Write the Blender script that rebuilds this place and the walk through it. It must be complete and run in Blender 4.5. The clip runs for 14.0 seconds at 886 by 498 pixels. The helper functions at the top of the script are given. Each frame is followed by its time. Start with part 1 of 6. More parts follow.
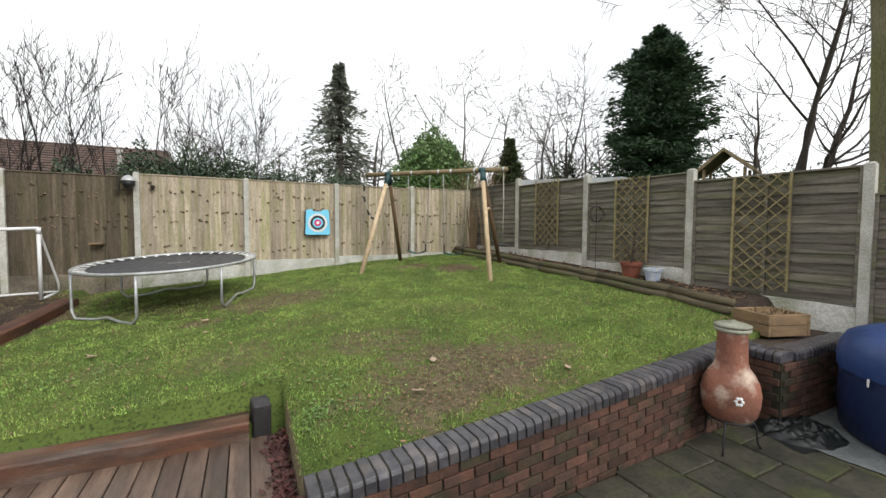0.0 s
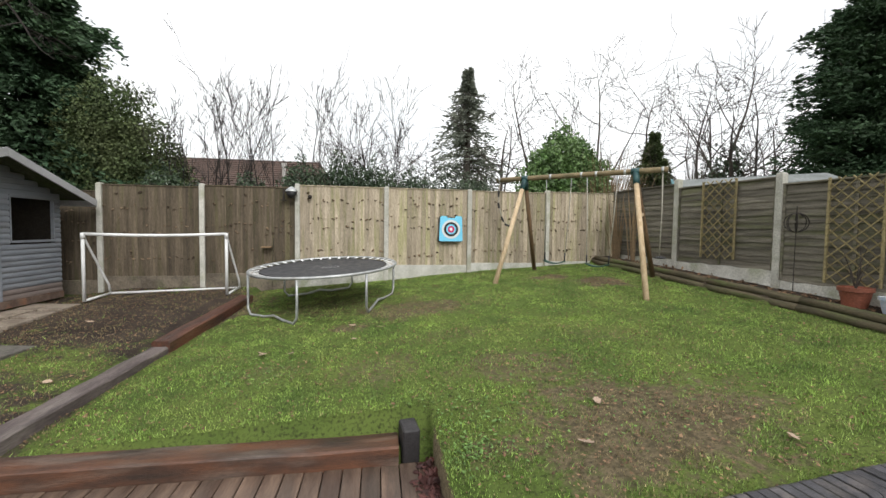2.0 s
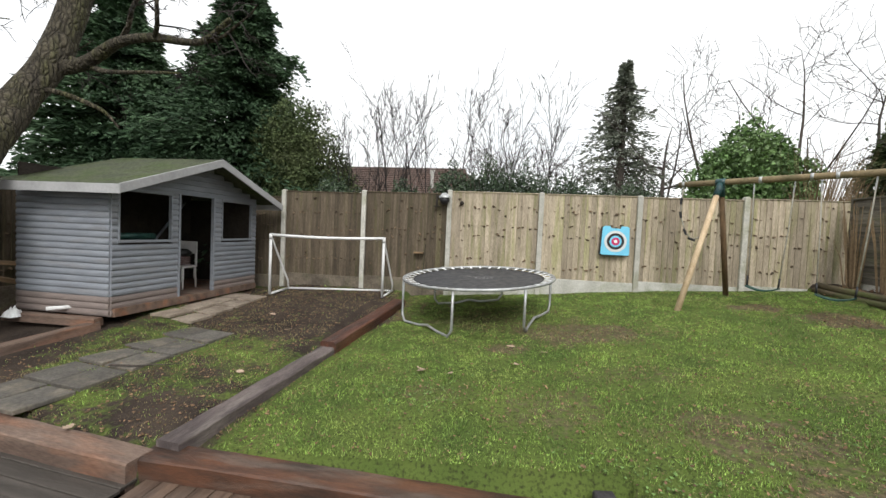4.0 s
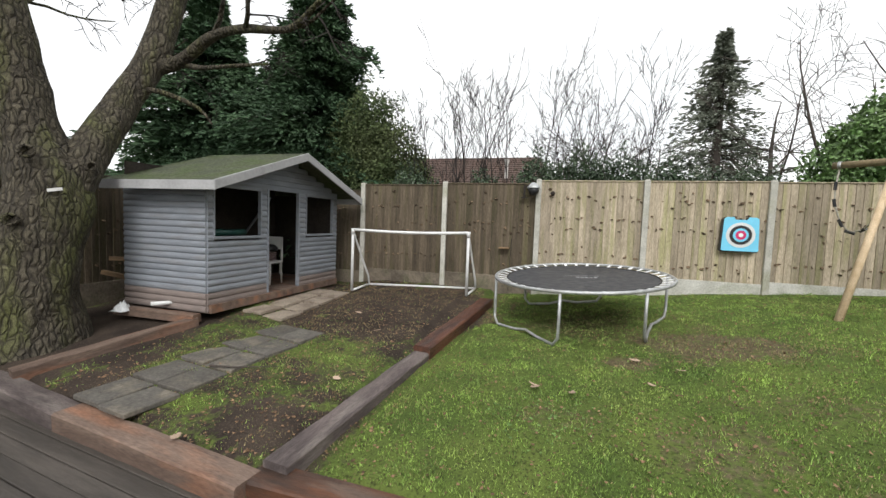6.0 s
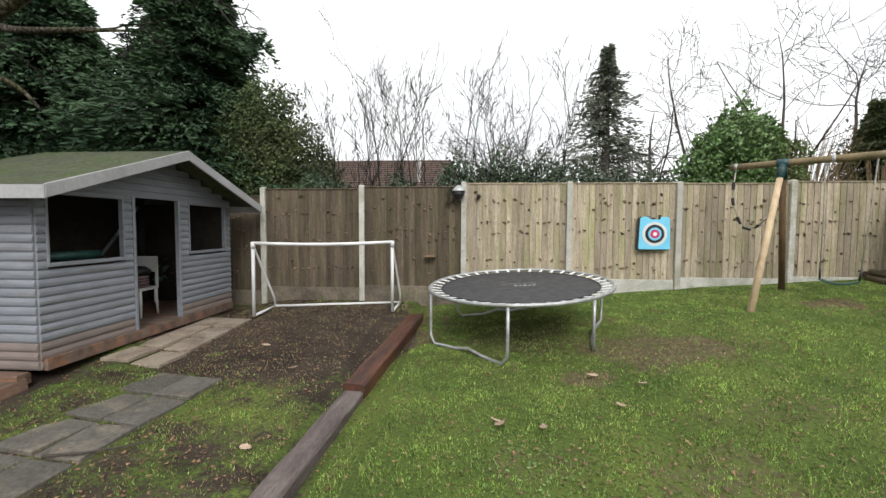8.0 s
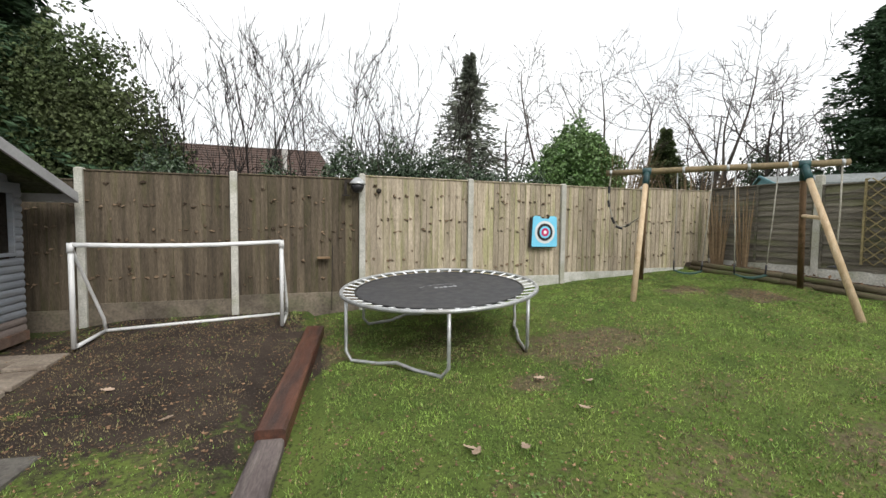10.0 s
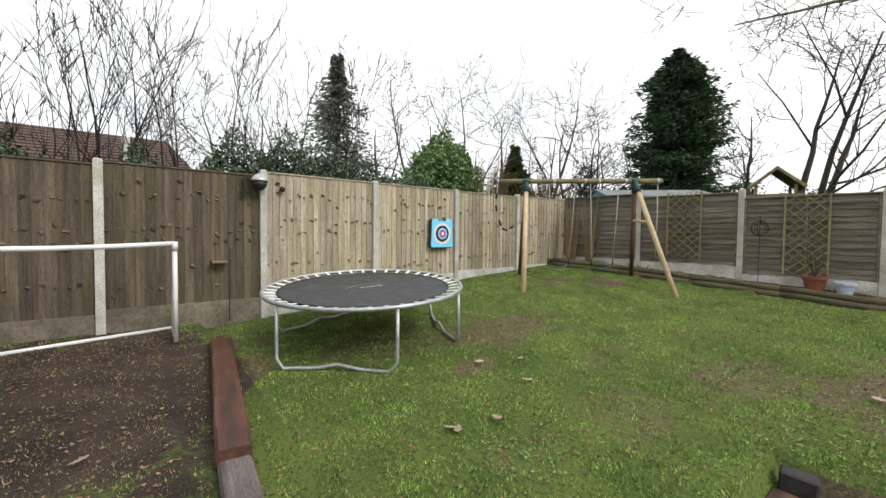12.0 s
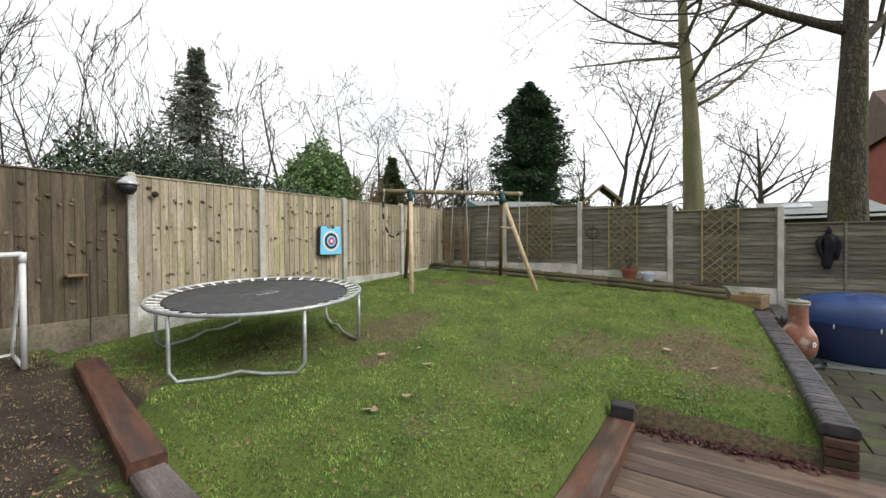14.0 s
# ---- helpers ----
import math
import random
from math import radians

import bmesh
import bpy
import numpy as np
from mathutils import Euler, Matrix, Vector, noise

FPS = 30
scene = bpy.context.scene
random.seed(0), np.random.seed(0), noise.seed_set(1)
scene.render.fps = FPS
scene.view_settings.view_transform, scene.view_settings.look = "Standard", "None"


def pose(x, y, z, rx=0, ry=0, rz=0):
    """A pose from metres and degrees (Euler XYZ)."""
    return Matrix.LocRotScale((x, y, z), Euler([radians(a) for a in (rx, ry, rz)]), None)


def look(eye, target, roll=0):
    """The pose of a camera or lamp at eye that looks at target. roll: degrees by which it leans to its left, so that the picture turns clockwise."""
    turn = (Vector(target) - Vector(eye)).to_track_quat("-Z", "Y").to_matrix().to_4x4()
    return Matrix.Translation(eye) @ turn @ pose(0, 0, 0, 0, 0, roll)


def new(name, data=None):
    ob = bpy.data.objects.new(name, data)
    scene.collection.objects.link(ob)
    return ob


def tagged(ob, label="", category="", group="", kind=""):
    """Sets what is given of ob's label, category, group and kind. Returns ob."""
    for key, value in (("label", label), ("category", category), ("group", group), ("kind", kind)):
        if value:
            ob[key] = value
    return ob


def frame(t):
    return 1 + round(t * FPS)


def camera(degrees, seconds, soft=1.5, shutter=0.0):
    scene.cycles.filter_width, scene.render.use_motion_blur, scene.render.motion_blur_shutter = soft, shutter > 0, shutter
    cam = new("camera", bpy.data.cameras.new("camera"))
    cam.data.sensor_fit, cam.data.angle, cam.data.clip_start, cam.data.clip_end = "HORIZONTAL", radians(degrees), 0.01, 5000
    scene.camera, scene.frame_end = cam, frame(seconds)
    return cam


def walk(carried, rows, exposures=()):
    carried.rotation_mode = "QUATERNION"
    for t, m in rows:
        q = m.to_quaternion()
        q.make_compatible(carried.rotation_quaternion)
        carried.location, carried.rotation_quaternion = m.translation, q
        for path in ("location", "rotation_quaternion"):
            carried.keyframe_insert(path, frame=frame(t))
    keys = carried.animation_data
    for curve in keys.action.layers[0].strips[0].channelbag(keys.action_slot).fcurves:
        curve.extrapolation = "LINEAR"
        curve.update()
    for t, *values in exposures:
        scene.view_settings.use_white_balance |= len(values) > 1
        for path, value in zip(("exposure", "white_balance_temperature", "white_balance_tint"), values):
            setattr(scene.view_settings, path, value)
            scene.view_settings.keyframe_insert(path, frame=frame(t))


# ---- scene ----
cam = camera(95.4, 14.0)

PATH = [
    (0, (-0.018, -1.79, 1.052), (0.859, 0.005, 0.956), 0.3),
    (0.5, (-0.088, -1.687, 1.064), (0.652, 0.169, 0.971), 0.4),
    (1, (-0.142, -1.565, 1.094), (0.466, 0.338, 0.996), 0.4),
    (1.5, (-0.173, -1.425, 1.135), (0.317, 0.511, 1.026), 0.4),
    (2, (-0.201, -1.284, 1.175), (0.121, 0.688, 1.081), 0.8),
    (2.5, (-0.236, -1.107, 1.202), (-0.099, 0.887, 1.128), 0.9),
    (3, (-0.335, -0.943, 1.217), (-0.369, 1.055, 1.151), 1.5),
    (3.5, (-0.48, -0.775, 1.229), (-0.646, 1.217, 1.162), 2.1),
    (4, (-0.65, -0.665, 1.23), (-0.966, 1.309, 1.145), 2.6),
    (6.5, (-1.448, -0.073, 1.239), (-2.05, 1.829, 1.1), 2.0),
    (7, (-1.58, 0.087, 1.257), (-2.079, 2.019, 1.13), 1.3),
    (7.5, (-1.69, 0.244, 1.276), (-2.032, 2.211, 1.164), 0.8),
    (8, (-1.8, 0.433, 1.292), (-1.936, 2.425, 1.185), 0.3),
    (8.5, (-1.949, 0.623, 1.301), (-1.88, 2.619, 1.19), 0.2),
    (11, (-3.133, 1.343, 1.228), (-2.226, 3.123, 1.13), 1.2),
    (11.5, (-3.364, 1.392, 1.208), (-2.295, 3.079, 1.118), 1.3),
    (12, (-3.561, 1.366, 1.187), (-2.334, 2.943, 1.113), 0.6),
    (12.5, (-3.704, 1.325, 1.165), (-2.335, 2.782, 1.115), 0.3),
    (13, (-3.853, 1.278, 1.144), (-2.361, 2.61, 1.116), 0.3),
    (13.5, (-3.995, 1.245, 1.128), (-2.418, 2.475, 1.116), -0.4),
    (14, (-4.119, 1.229, 1.114), (-2.469, 2.358, 1.09), -0.4),
]
walk(cam, [(t, look(eye, target, roll)) for t, eye, target, roll in PATH])

# ---- world and light ----
world = bpy.data.worlds.new("overcast_sky")
scene.world = world
world.use_nodes = True
wn, wl = world.node_tree.nodes, world.node_tree.links
sky = wn.new("ShaderNodeTexSky")
sky.sky_type, sky.sun_disc = "NISHITA", False
sky.sun_elevation, sky.sun_rotation = radians(32), radians(150)
sky.air_density, sky.dust_density = 1.0, 3.0
pale = wn.new("ShaderNodeHueSaturation")
pale.inputs["Saturation"].default_value = 0.75
wl.new(sky.outputs[0], pale.inputs["Color"])
wcoord = wn.new("ShaderNodeTexCoord")
wnoise = wn.new("ShaderNodeTexNoise")
wnoise.inputs["Scale"].default_value, wnoise.inputs["Detail"].default_value = 2.2, 5.0
wl.new(wcoord.outputs["Generated"], wnoise.inputs["Vector"])
wramp = wn.new("ShaderNodeMapRange")
wramp.inputs["From Min"].default_value, wramp.inputs["From Max"].default_value = 0.33, 0.52
wramp.inputs["To Min"].default_value, wramp.inputs["To Max"].default_value = 0.80, 0.98
wl.new(wnoise.outputs["Fac"], wramp.inputs["Value"])
wmix = wn.new("ShaderNodeMix")
wmix.data_type = "RGBA"
wmix.inputs["B"].default_value = (12.6, 12.75, 12.9, 1)
wl.new(wramp.outputs[0], wmix.inputs["Factor"])
wl.new(pale.outputs[0], wmix.inputs["A"])
wback = wn["Background"]
wback.inputs["Strength"].default_value = 0.1
wl.new(wmix.outputs["Result"], wback.inputs["Color"])

sun_data = bpy.data.lights.new("sun", "SUN")
sun_data.energy, sun_data.angle, sun_data.color = 2.3, radians(28), (1.0, 0.985, 0.965)
sun_ob = new("sun", sun_data)
sun_ob.matrix_world = look((3, -8, 10), (0, 3, 0))


# ---- materials ----
def surface(name, a, b, scale=3.0, rough=0.8, bump=0.25, grain=60.0, stretch=(1, 1, 1), spread=0.15,
            metal=0.0, stain=None, stain_size=1.5, stain_amount=0.5, fine=0.25, island=False, spec=0.3):
    """Two tones mixed by broad noise, fine grain, stains with a shape of their own, and relief."""
    m = bpy.data.materials.new(name)
    m.use_nodes = True
    n, l = m.node_tree.nodes, m.node_tree.links
    bsdf = n["Principled BSDF"]
    bsdf.inputs["Metallic"].default_value = metal
    bsdf.inputs["Specular IOR Level"].default_value = spec
    tc, info = n.new("ShaderNodeTexCoord"), n.new("ShaderNodeObjectInfo")
    rnd = info.outputs["Random"]
    if island:
        rnd = n.new("ShaderNodeNewGeometry").outputs["Random Per Island"]
    shift = n.new("ShaderNodeVectorMath")
    shift.operation = "MULTIPLY_ADD"
    l.new(info.outputs["Random"], shift.inputs[0])
    shift.inputs[1].default_value = (17.3, 31.7, 23.1)
    l.new(tc.outputs["Object"], shift.inputs[2])
    mp = n.new("ShaderNodeMapping")
    mp.inputs["Scale"].default_value = stretch
    l.new(shift.outputs[0], mp.inputs["Vector"])

    def noise_at(size, detail=4.0):
        t = n.new("ShaderNodeTexNoise")
        t.inputs["Scale"].default_value, t.inputs["Detail"].default_value = size, detail
        l.new(mp.outputs[0], t.inputs["Vector"])
        return t.outputs["Fac"]

    def ranged(v, lo, hi, to_lo, to_hi):
        r = n.new("ShaderNodeMapRange")
        for key, val in (("From Min", lo), ("From Max", hi), ("To Min", to_lo), ("To Max", to_hi)):
            r.inputs[key].default_value = val
        l.new(v, r.inputs["Value"])
        return r.outputs[0]

    def mixed(f, x, y, blend="MIX"):
        t = n.new("ShaderNodeMix")
        t.data_type, t.blend_type = "RGBA", blend
        for key, val in (("Factor", f), ("A", x), ("B", y)):
            if isinstance(val, (tuple, float)):
                t.inputs[key].default_value = val
            else:
                l.new(val, t.inputs[key])
        return t.outputs["Result"]

    col = mixed(ranged(noise_at(scale), 0.35, 0.65, 0, 1), (*a, 1), (*b, 1))
    if stain:
        col = mixed(ranged(noise_at(stain_size, 6.0), 0.5, 0.66, 0, stain_amount), col, (*stain, 1))
    tone = n.new("ShaderNodeMath")
    tone.operation = "MULTIPLY"
    l.new(ranged(noise_at(scale * 11), 0.3, 0.7, 1 - fine, 1 + fine), tone.inputs[0])
    l.new(ranged(rnd, 0, 1, 1 - spread, 1 + spread), tone.inputs[1])
    vm = n.new("ShaderNodeVectorMath")
    vm.operation = "SCALE"
    l.new(col, vm.inputs[0])
    l.new(tone.outputs[0], vm.inputs["Scale"])
    l.new(vm.outputs[0], bsdf.inputs["Base Color"])
    l.new(ranged(noise_at(scale * 3), 0.3, 0.7, max(0.05, rough - 0.12), min(1, rough + 0.1)), bsdf.inputs["Roughness"])
    if bump:
        b2 = n.new("ShaderNodeBump")
        b2.inputs["Strength"].default_value, b2.inputs["Distance"].default_value = bump, 0.01
        l.new(noise_at(grain, 5.0), b2.inputs["Height"])
        l.new(b2.outputs[0], bsdf.inputs["Normal"])
    return m


UP = (9, 9, 0.7)
M_TAN = surface("weathered_tan_board", (0.46, 0.39, 0.29), (0.32, 0.265, 0.195), 2.0, 0.9, 0.4, 30, UP, 0.24, fine=0.36,
                stain=(0.29, 0.285, 0.13), stain_size=1.0, stain_amount=0.65)
# brown boards, with tree shade and dark picture edges partly put into the colour
M_BROWNSHADE = surface("shaded_brown_fence_board", (0.142, 0.112, 0.077), (0.08, 0.063, 0.045), 2.0, 0.9, 0.4, 30, UP, 0.3, fine=0.35,
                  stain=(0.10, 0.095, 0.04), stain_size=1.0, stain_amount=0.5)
M_LAP = surface("grey_lap_board", (0.205, 0.185, 0.148), (0.10, 0.09, 0.072), 2.5, 0.9, 0.5, 30, (0.8, 0.8, 9), 0.25,
                stain=(0.11, 0.12, 0.05), stain_size=0.8, stain_amount=0.6)
M_KNOT = surface("wood_knot", (0.17, 0.12, 0.075), (0.07, 0.048, 0.03), 25, 0.9, 0.3, spread=0.6, island=True)
M_CONC = surface("concrete_post", (0.56, 0.545, 0.49), (0.44, 0.43, 0.38), 5, 0.9, 0.3, 90, spread=0.1,
                 stain=(0.32, 0.32, 0.22), stain_size=3, stain_amount=0.6)
M_GRAVELB = surface("muddy_gravel_board", (0.20, 0.165, 0.125), (0.11, 0.092, 0.07), 3, 0.9, 0.3, 70, spread=0.1,
                    stain=(0.12, 0.115, 0.07), stain_size=2.5, stain_amount=0.7)
M_GRAVEL = surface("concrete_gravel_board", (0.62, 0.61, 0.56), (0.47, 0.46, 0.41), 4, 0.9, 0.3, 70, spread=0.1,
                   stain=(0.22, 0.24, 0.12), stain_size=2.5, stain_amount=0.6)
M_DECK = surface("wet_deck_board", (0.17, 0.115, 0.082), (0.075, 0.047, 0.034), 1.6, 0.5, 0.4, 40, (8, 0.8, 8), 0.25,
                 stain=(0.06, 0.045, 0.035), stain_size=0.7, stain_amount=0.7, spec=0.5)
M_DECKGREY = surface("grey_deck_board", (0.078, 0.066, 0.056), (0.042, 0.036, 0.03), 1.6, 0.6, 0.4, 40, (0.8, 8, 8), 0.2,
                     stain=(0.05, 0.042, 0.035), stain_size=0.7, stain_amount=0.6, spec=0.5)
M_SLEEPER = surface("red_brown_sleeper", (0.115, 0.046, 0.022), (0.035, 0.021, 0.015), 1.5, 0.55, 0.5, 30, (1.2, 6, 6), 0.12,
                    stain=(0.135, 0.10, 0.078), stain_size=1.3, stain_amount=0.6, spec=0.5)
M_SLEEPY = surface("red_brown_sleeper_long", (0.10, 0.038, 0.022), (0.042, 0.023, 0.018), 1.5, 0.55, 0.5, 30, (1.2, 6, 6), 0.12,
                   stain=(0.17, 0.075, 0.045), stain_size=1.3, stain_amount=0.6, spec=0.5)
M_PALESL = surface("pale_worn_sleeper", (0.19, 0.135, 0.105), (0.11, 0.075, 0.058), 1.2, 0.75, 0.4, 30, (1.2, 6, 6), 0.12,
                   stain=(0.33, 0.14, 0.07), stain_size=0.8, stain_amount=0.5)
M_GREYED = surface("grey_weathered_edging", (0.13, 0.105, 0.098), (0.065, 0.052, 0.05), 1.2, 0.8, 0.5, 30, (1.2, 6, 6), 0.1,
                   stain=(0.22, 0.19, 0.17), stain_size=1.0, stain_amount=0.6)
M_ENDGRAIN = surface("black_stained_post", (0.035, 0.032, 0.034), (0.022, 0.02, 0.02), 6, 0.6, 0.4)
M_BLUEBRICK = surface("blue_engineering_brick", (0.066, 0.063, 0.071), (0.034, 0.033, 0.038), 9, 0.42, 0.3, 80, spread=0.3,
                      stain=(0.13, 0.11, 0.10), stain_size=6, stain_amount=0.6, spec=0.5)
M_BRICK = surface("red_brown_brick", (0.105, 0.05, 0.035), (0.055, 0.034, 0.026), 6, 0.85, 0.6, 70, spread=0.3,
                  stain=(0.035, 0.038, 0.02), stain_size=2.5, stain_amount=0.85)
M_MORTAR = surface("mossy_mortar", (0.045, 0.042, 0.03), (0.025, 0.028, 0.016), 8, 0.95, 0.5, 60)
M_SLAB = surface("mossy_patio_slab", (0.056, 0.052, 0.037), (0.028, 0.028, 0.019), 3, 0.75, 0.5, 60, spread=0.15,
                 stain=(0.062, 0.072, 0.022), stain_size=2.2, stain_amount=0.8)
M_PATH = surface("grey_stepping_slab", (0.125, 0.115, 0.10), (0.07, 0.064, 0.056), 3, 0.85, 0.5, 60, spread=0.14,
                 stain=(0.30, 0.26, 0.20), stain_size=3, stain_amount=0.4)
M_PALESLAB = surface("pale_tan_slab", (0.34, 0.285, 0.225), (0.25, 0.205, 0.16), 3, 0.85, 0.4, 60, spread=0.12,
                     stain=(0.17, 0.13, 0.10), stain_size=3, stain_amount=0.5)
M_SOIL = surface("dark_soil", (0.06, 0.042, 0.03), (0.035, 0.026, 0.019), 5, 0.95, 1.0, 40)
M_SHED = surface("grey_blue_shed_paint", (0.265, 0.285, 0.315), (0.21, 0.228, 0.255), 2.5, 0.7, 0.15, 60, (1, 1, 6), 0.06,
                 stain=(0.21, 0.205, 0.205), stain_size=1.5, stain_amount=0.5, fine=0.08)
M_SHEDLOW = surface("mud_splashed_shed_paint", (0.25, 0.205, 0.185), (0.20, 0.165, 0.15), 3, 0.8, 0.2, 60, (1, 1, 6), 0.06,
                    fine=0.12)
M_SHEDTRIM = surface("pale_grey_bargeboard", (0.43, 0.43, 0.43), (0.35, 0.35, 0.35), 3, 0.75, 0.15, 60, spread=0.06, fine=0.08)
M_FELT = surface("mossy_roof_felt", (0.056, 0.078, 0.026), (0.085, 0.085, 0.06), 2.2, 0.95, 0.9, 50,
                 stain=(0.045, 0.06, 0.03), stain_size=2.2, stain_amount=0.8, fine=0.45)
# dark wood; inside the summer house this colour also stands in for shade
M_DARKWOOD_SHADE = surface("dark_timber_and_inner_shade", (0.045, 0.037, 0.03), (0.03, 0.025, 0.02), 3, 0.9, 0.3, 40)
M_WHITE = surface("white_paint", (0.74, 0.74, 0.72), (0.64, 0.64, 0.62), 5, 0.5, 0.1, 60, spread=0.04, fine=0.06)
M_PVC = surface("white_plastic_tube", (0.78, 0.78, 0.77), (0.66, 0.66, 0.65), 4, 0.4, 0.0, spread=0.04, fine=0.05, spec=0.5)
M_STEEL = surface("galvanised_steel", (0.50, 0.51, 0.51), (0.38, 0.39, 0.39), 9, 0.5, 0.1, 120, metal=0.6, spread=0.08,
                  stain=(0.30, 0.28, 0.25), stain_size=6, stain_amount=0.5)
M_MAT = surface("black_woven_mat", (0.052, 0.053, 0.057), (0.042, 0.043, 0.047), 3, 0.6, 0.15, 300, fine=0.1, spec=0.4)
M_STRAP = surface("off_white_webbing", (0.78, 0.79, 0.79), (0.68, 0.69, 0.69), 9, 0.7, 0.2)
M_MARK = surface("pale_grey_print", (0.33, 0.33, 0.34), (0.28, 0.28, 0.29), 9, 0.7, 0.0)
M_NEWWOOD = surface("pale_pine_pole", (0.60, 0.47, 0.31), (0.49, 0.36, 0.22), 2, 0.75, 0.3, 40, UP, 0.08,
                    stain=(0.30, 0.20, 0.10), stain_size=1.2, stain_amount=0.4)
M_OLDWOOD = surface("brown_treated_pole", (0.155, 0.095, 0.05), (0.10, 0.065, 0.035), 2, 0.8, 0.3, 40, UP, 0.1)
M_BEAM = surface("weathered_beam", (0.28, 0.215, 0.12), (0.19, 0.145, 0.085), 2, 0.8, 0.3, 40, (2, 2, 2), 0.1,
                 stain=(0.13, 0.13, 0.06), stain_size=2, stain_amount=0.5)
M_GREENMETAL = surface("dark_green_bracket", (0.02, 0.075, 0.075), (0.012, 0.045, 0.048), 8, 0.5, 0.1, spec=0.5)
M_ROPE = surface("pale_rope", (0.42, 0.40, 0.34), (0.30, 0.28, 0.23), 20, 0.9, 0.4, 200)
M_BLACK = surface("black_plastic", (0.02, 0.02, 0.022), (0.013, 0.013, 0.014), 8, 0.45, 0.1, spec=0.5)
M_SEAT = surface("dark_green_seat", (0.015, 0.07, 0.055), (0.01, 0.045, 0.038), 8, 0.5, 0.1, spec=0.5)
M_CYAN = surface("turquoise_board", (0.21, 0.64, 0.86), (0.18, 0.58, 0.80), 4, 0.5, 0.0, fine=0.05, spread=0.02)
M_PAPER = surface("white_ring", (0.78, 0.80, 0.80), (0.72, 0.74, 0.74), 4, 0.5, 0.0, fine=0.04)
M_RED = surface("crimson_ring", (0.58, 0.04, 0.14), (0.50, 0.03, 0.12), 4, 0.5, 0.0, fine=0.05)
M_CLAY = surface("terracotta_clay", (0.25, 0.105, 0.068), (0.145, 0.066, 0.046), 5, 0.75, 0.3, 60, fine=0.2,
                 stain=(0.50, 0.40, 0.32), stain_size=4.5, stain_amount=0.95)
M_RIM = surface("grey_green_rim", (0.30, 0.30, 0.24), (0.22, 0.22, 0.17), 9, 0.7, 0.3)
M_POT = surface("terracotta_plastic_pot", (0.25, 0.085, 0.05), (0.19, 0.065, 0.04), 5, 0.6, 0.1)
M_BLUEPOT = surface("pale_blue_glazed_pot", (0.36, 0.44, 0.56), (0.55, 0.57, 0.60), 14, 0.4, 0.1)
M_BLUE = surface("blue_pvc_cover", (0.022, 0.058, 0.19), (0.016, 0.042, 0.145), 3, 0.5, 0.5, 14, fine=0.1, spec=0.5)
M_BLUEDARK = surface("navy_pvc_wall", (0.012, 0.026, 0.085), (0.009, 0.02, 0.065), 3, 0.5, 0.25, 12, fine=0.1, spec=0.5)
M_BAG = surface("black_polythene", (0.008, 0.010, 0.010), (0.014, 0.017, 0.017), 4, 0.42, 0.15, 20, spec=0.45)
M_TARP = surface("grey_groundsheet", (0.13, 0.14, 0.14), (0.09, 0.10, 0.10), 6, 0.6, 0.4, 30)
M_BOX = surface("orange_pine_box", (0.25, 0.165, 0.09), (0.165, 0.11, 0.065), 2, 0.75, 0.3, 40, (2, 2, 9), 0.12)
M_LOG = surface("mossy_half_log", (0.12, 0.098, 0.06), (0.07, 0.06, 0.037), 2, 0.9, 0.5, 40, (8, 1, 8), 0.15,
                stain=(0.10, 0.12, 0.04), stain_size=1, stain_amount=0.7)
M_TRELLIS = surface("green_brown_trellis", (0.31, 0.255, 0.13), (0.23, 0.19, 0.10), 4, 0.9, 0.3, 50)
M_BARK = surface("ridged_oak_bark", (0.115, 0.10, 0.07), (0.056, 0.048, 0.036), 4.0, 0.95, 1.0, 11, (3, 3, 0.8), 0.05,
                 stain=(0.105, 0.115, 0.035), stain_size=0.8, stain_amount=0.7, fine=0.5)


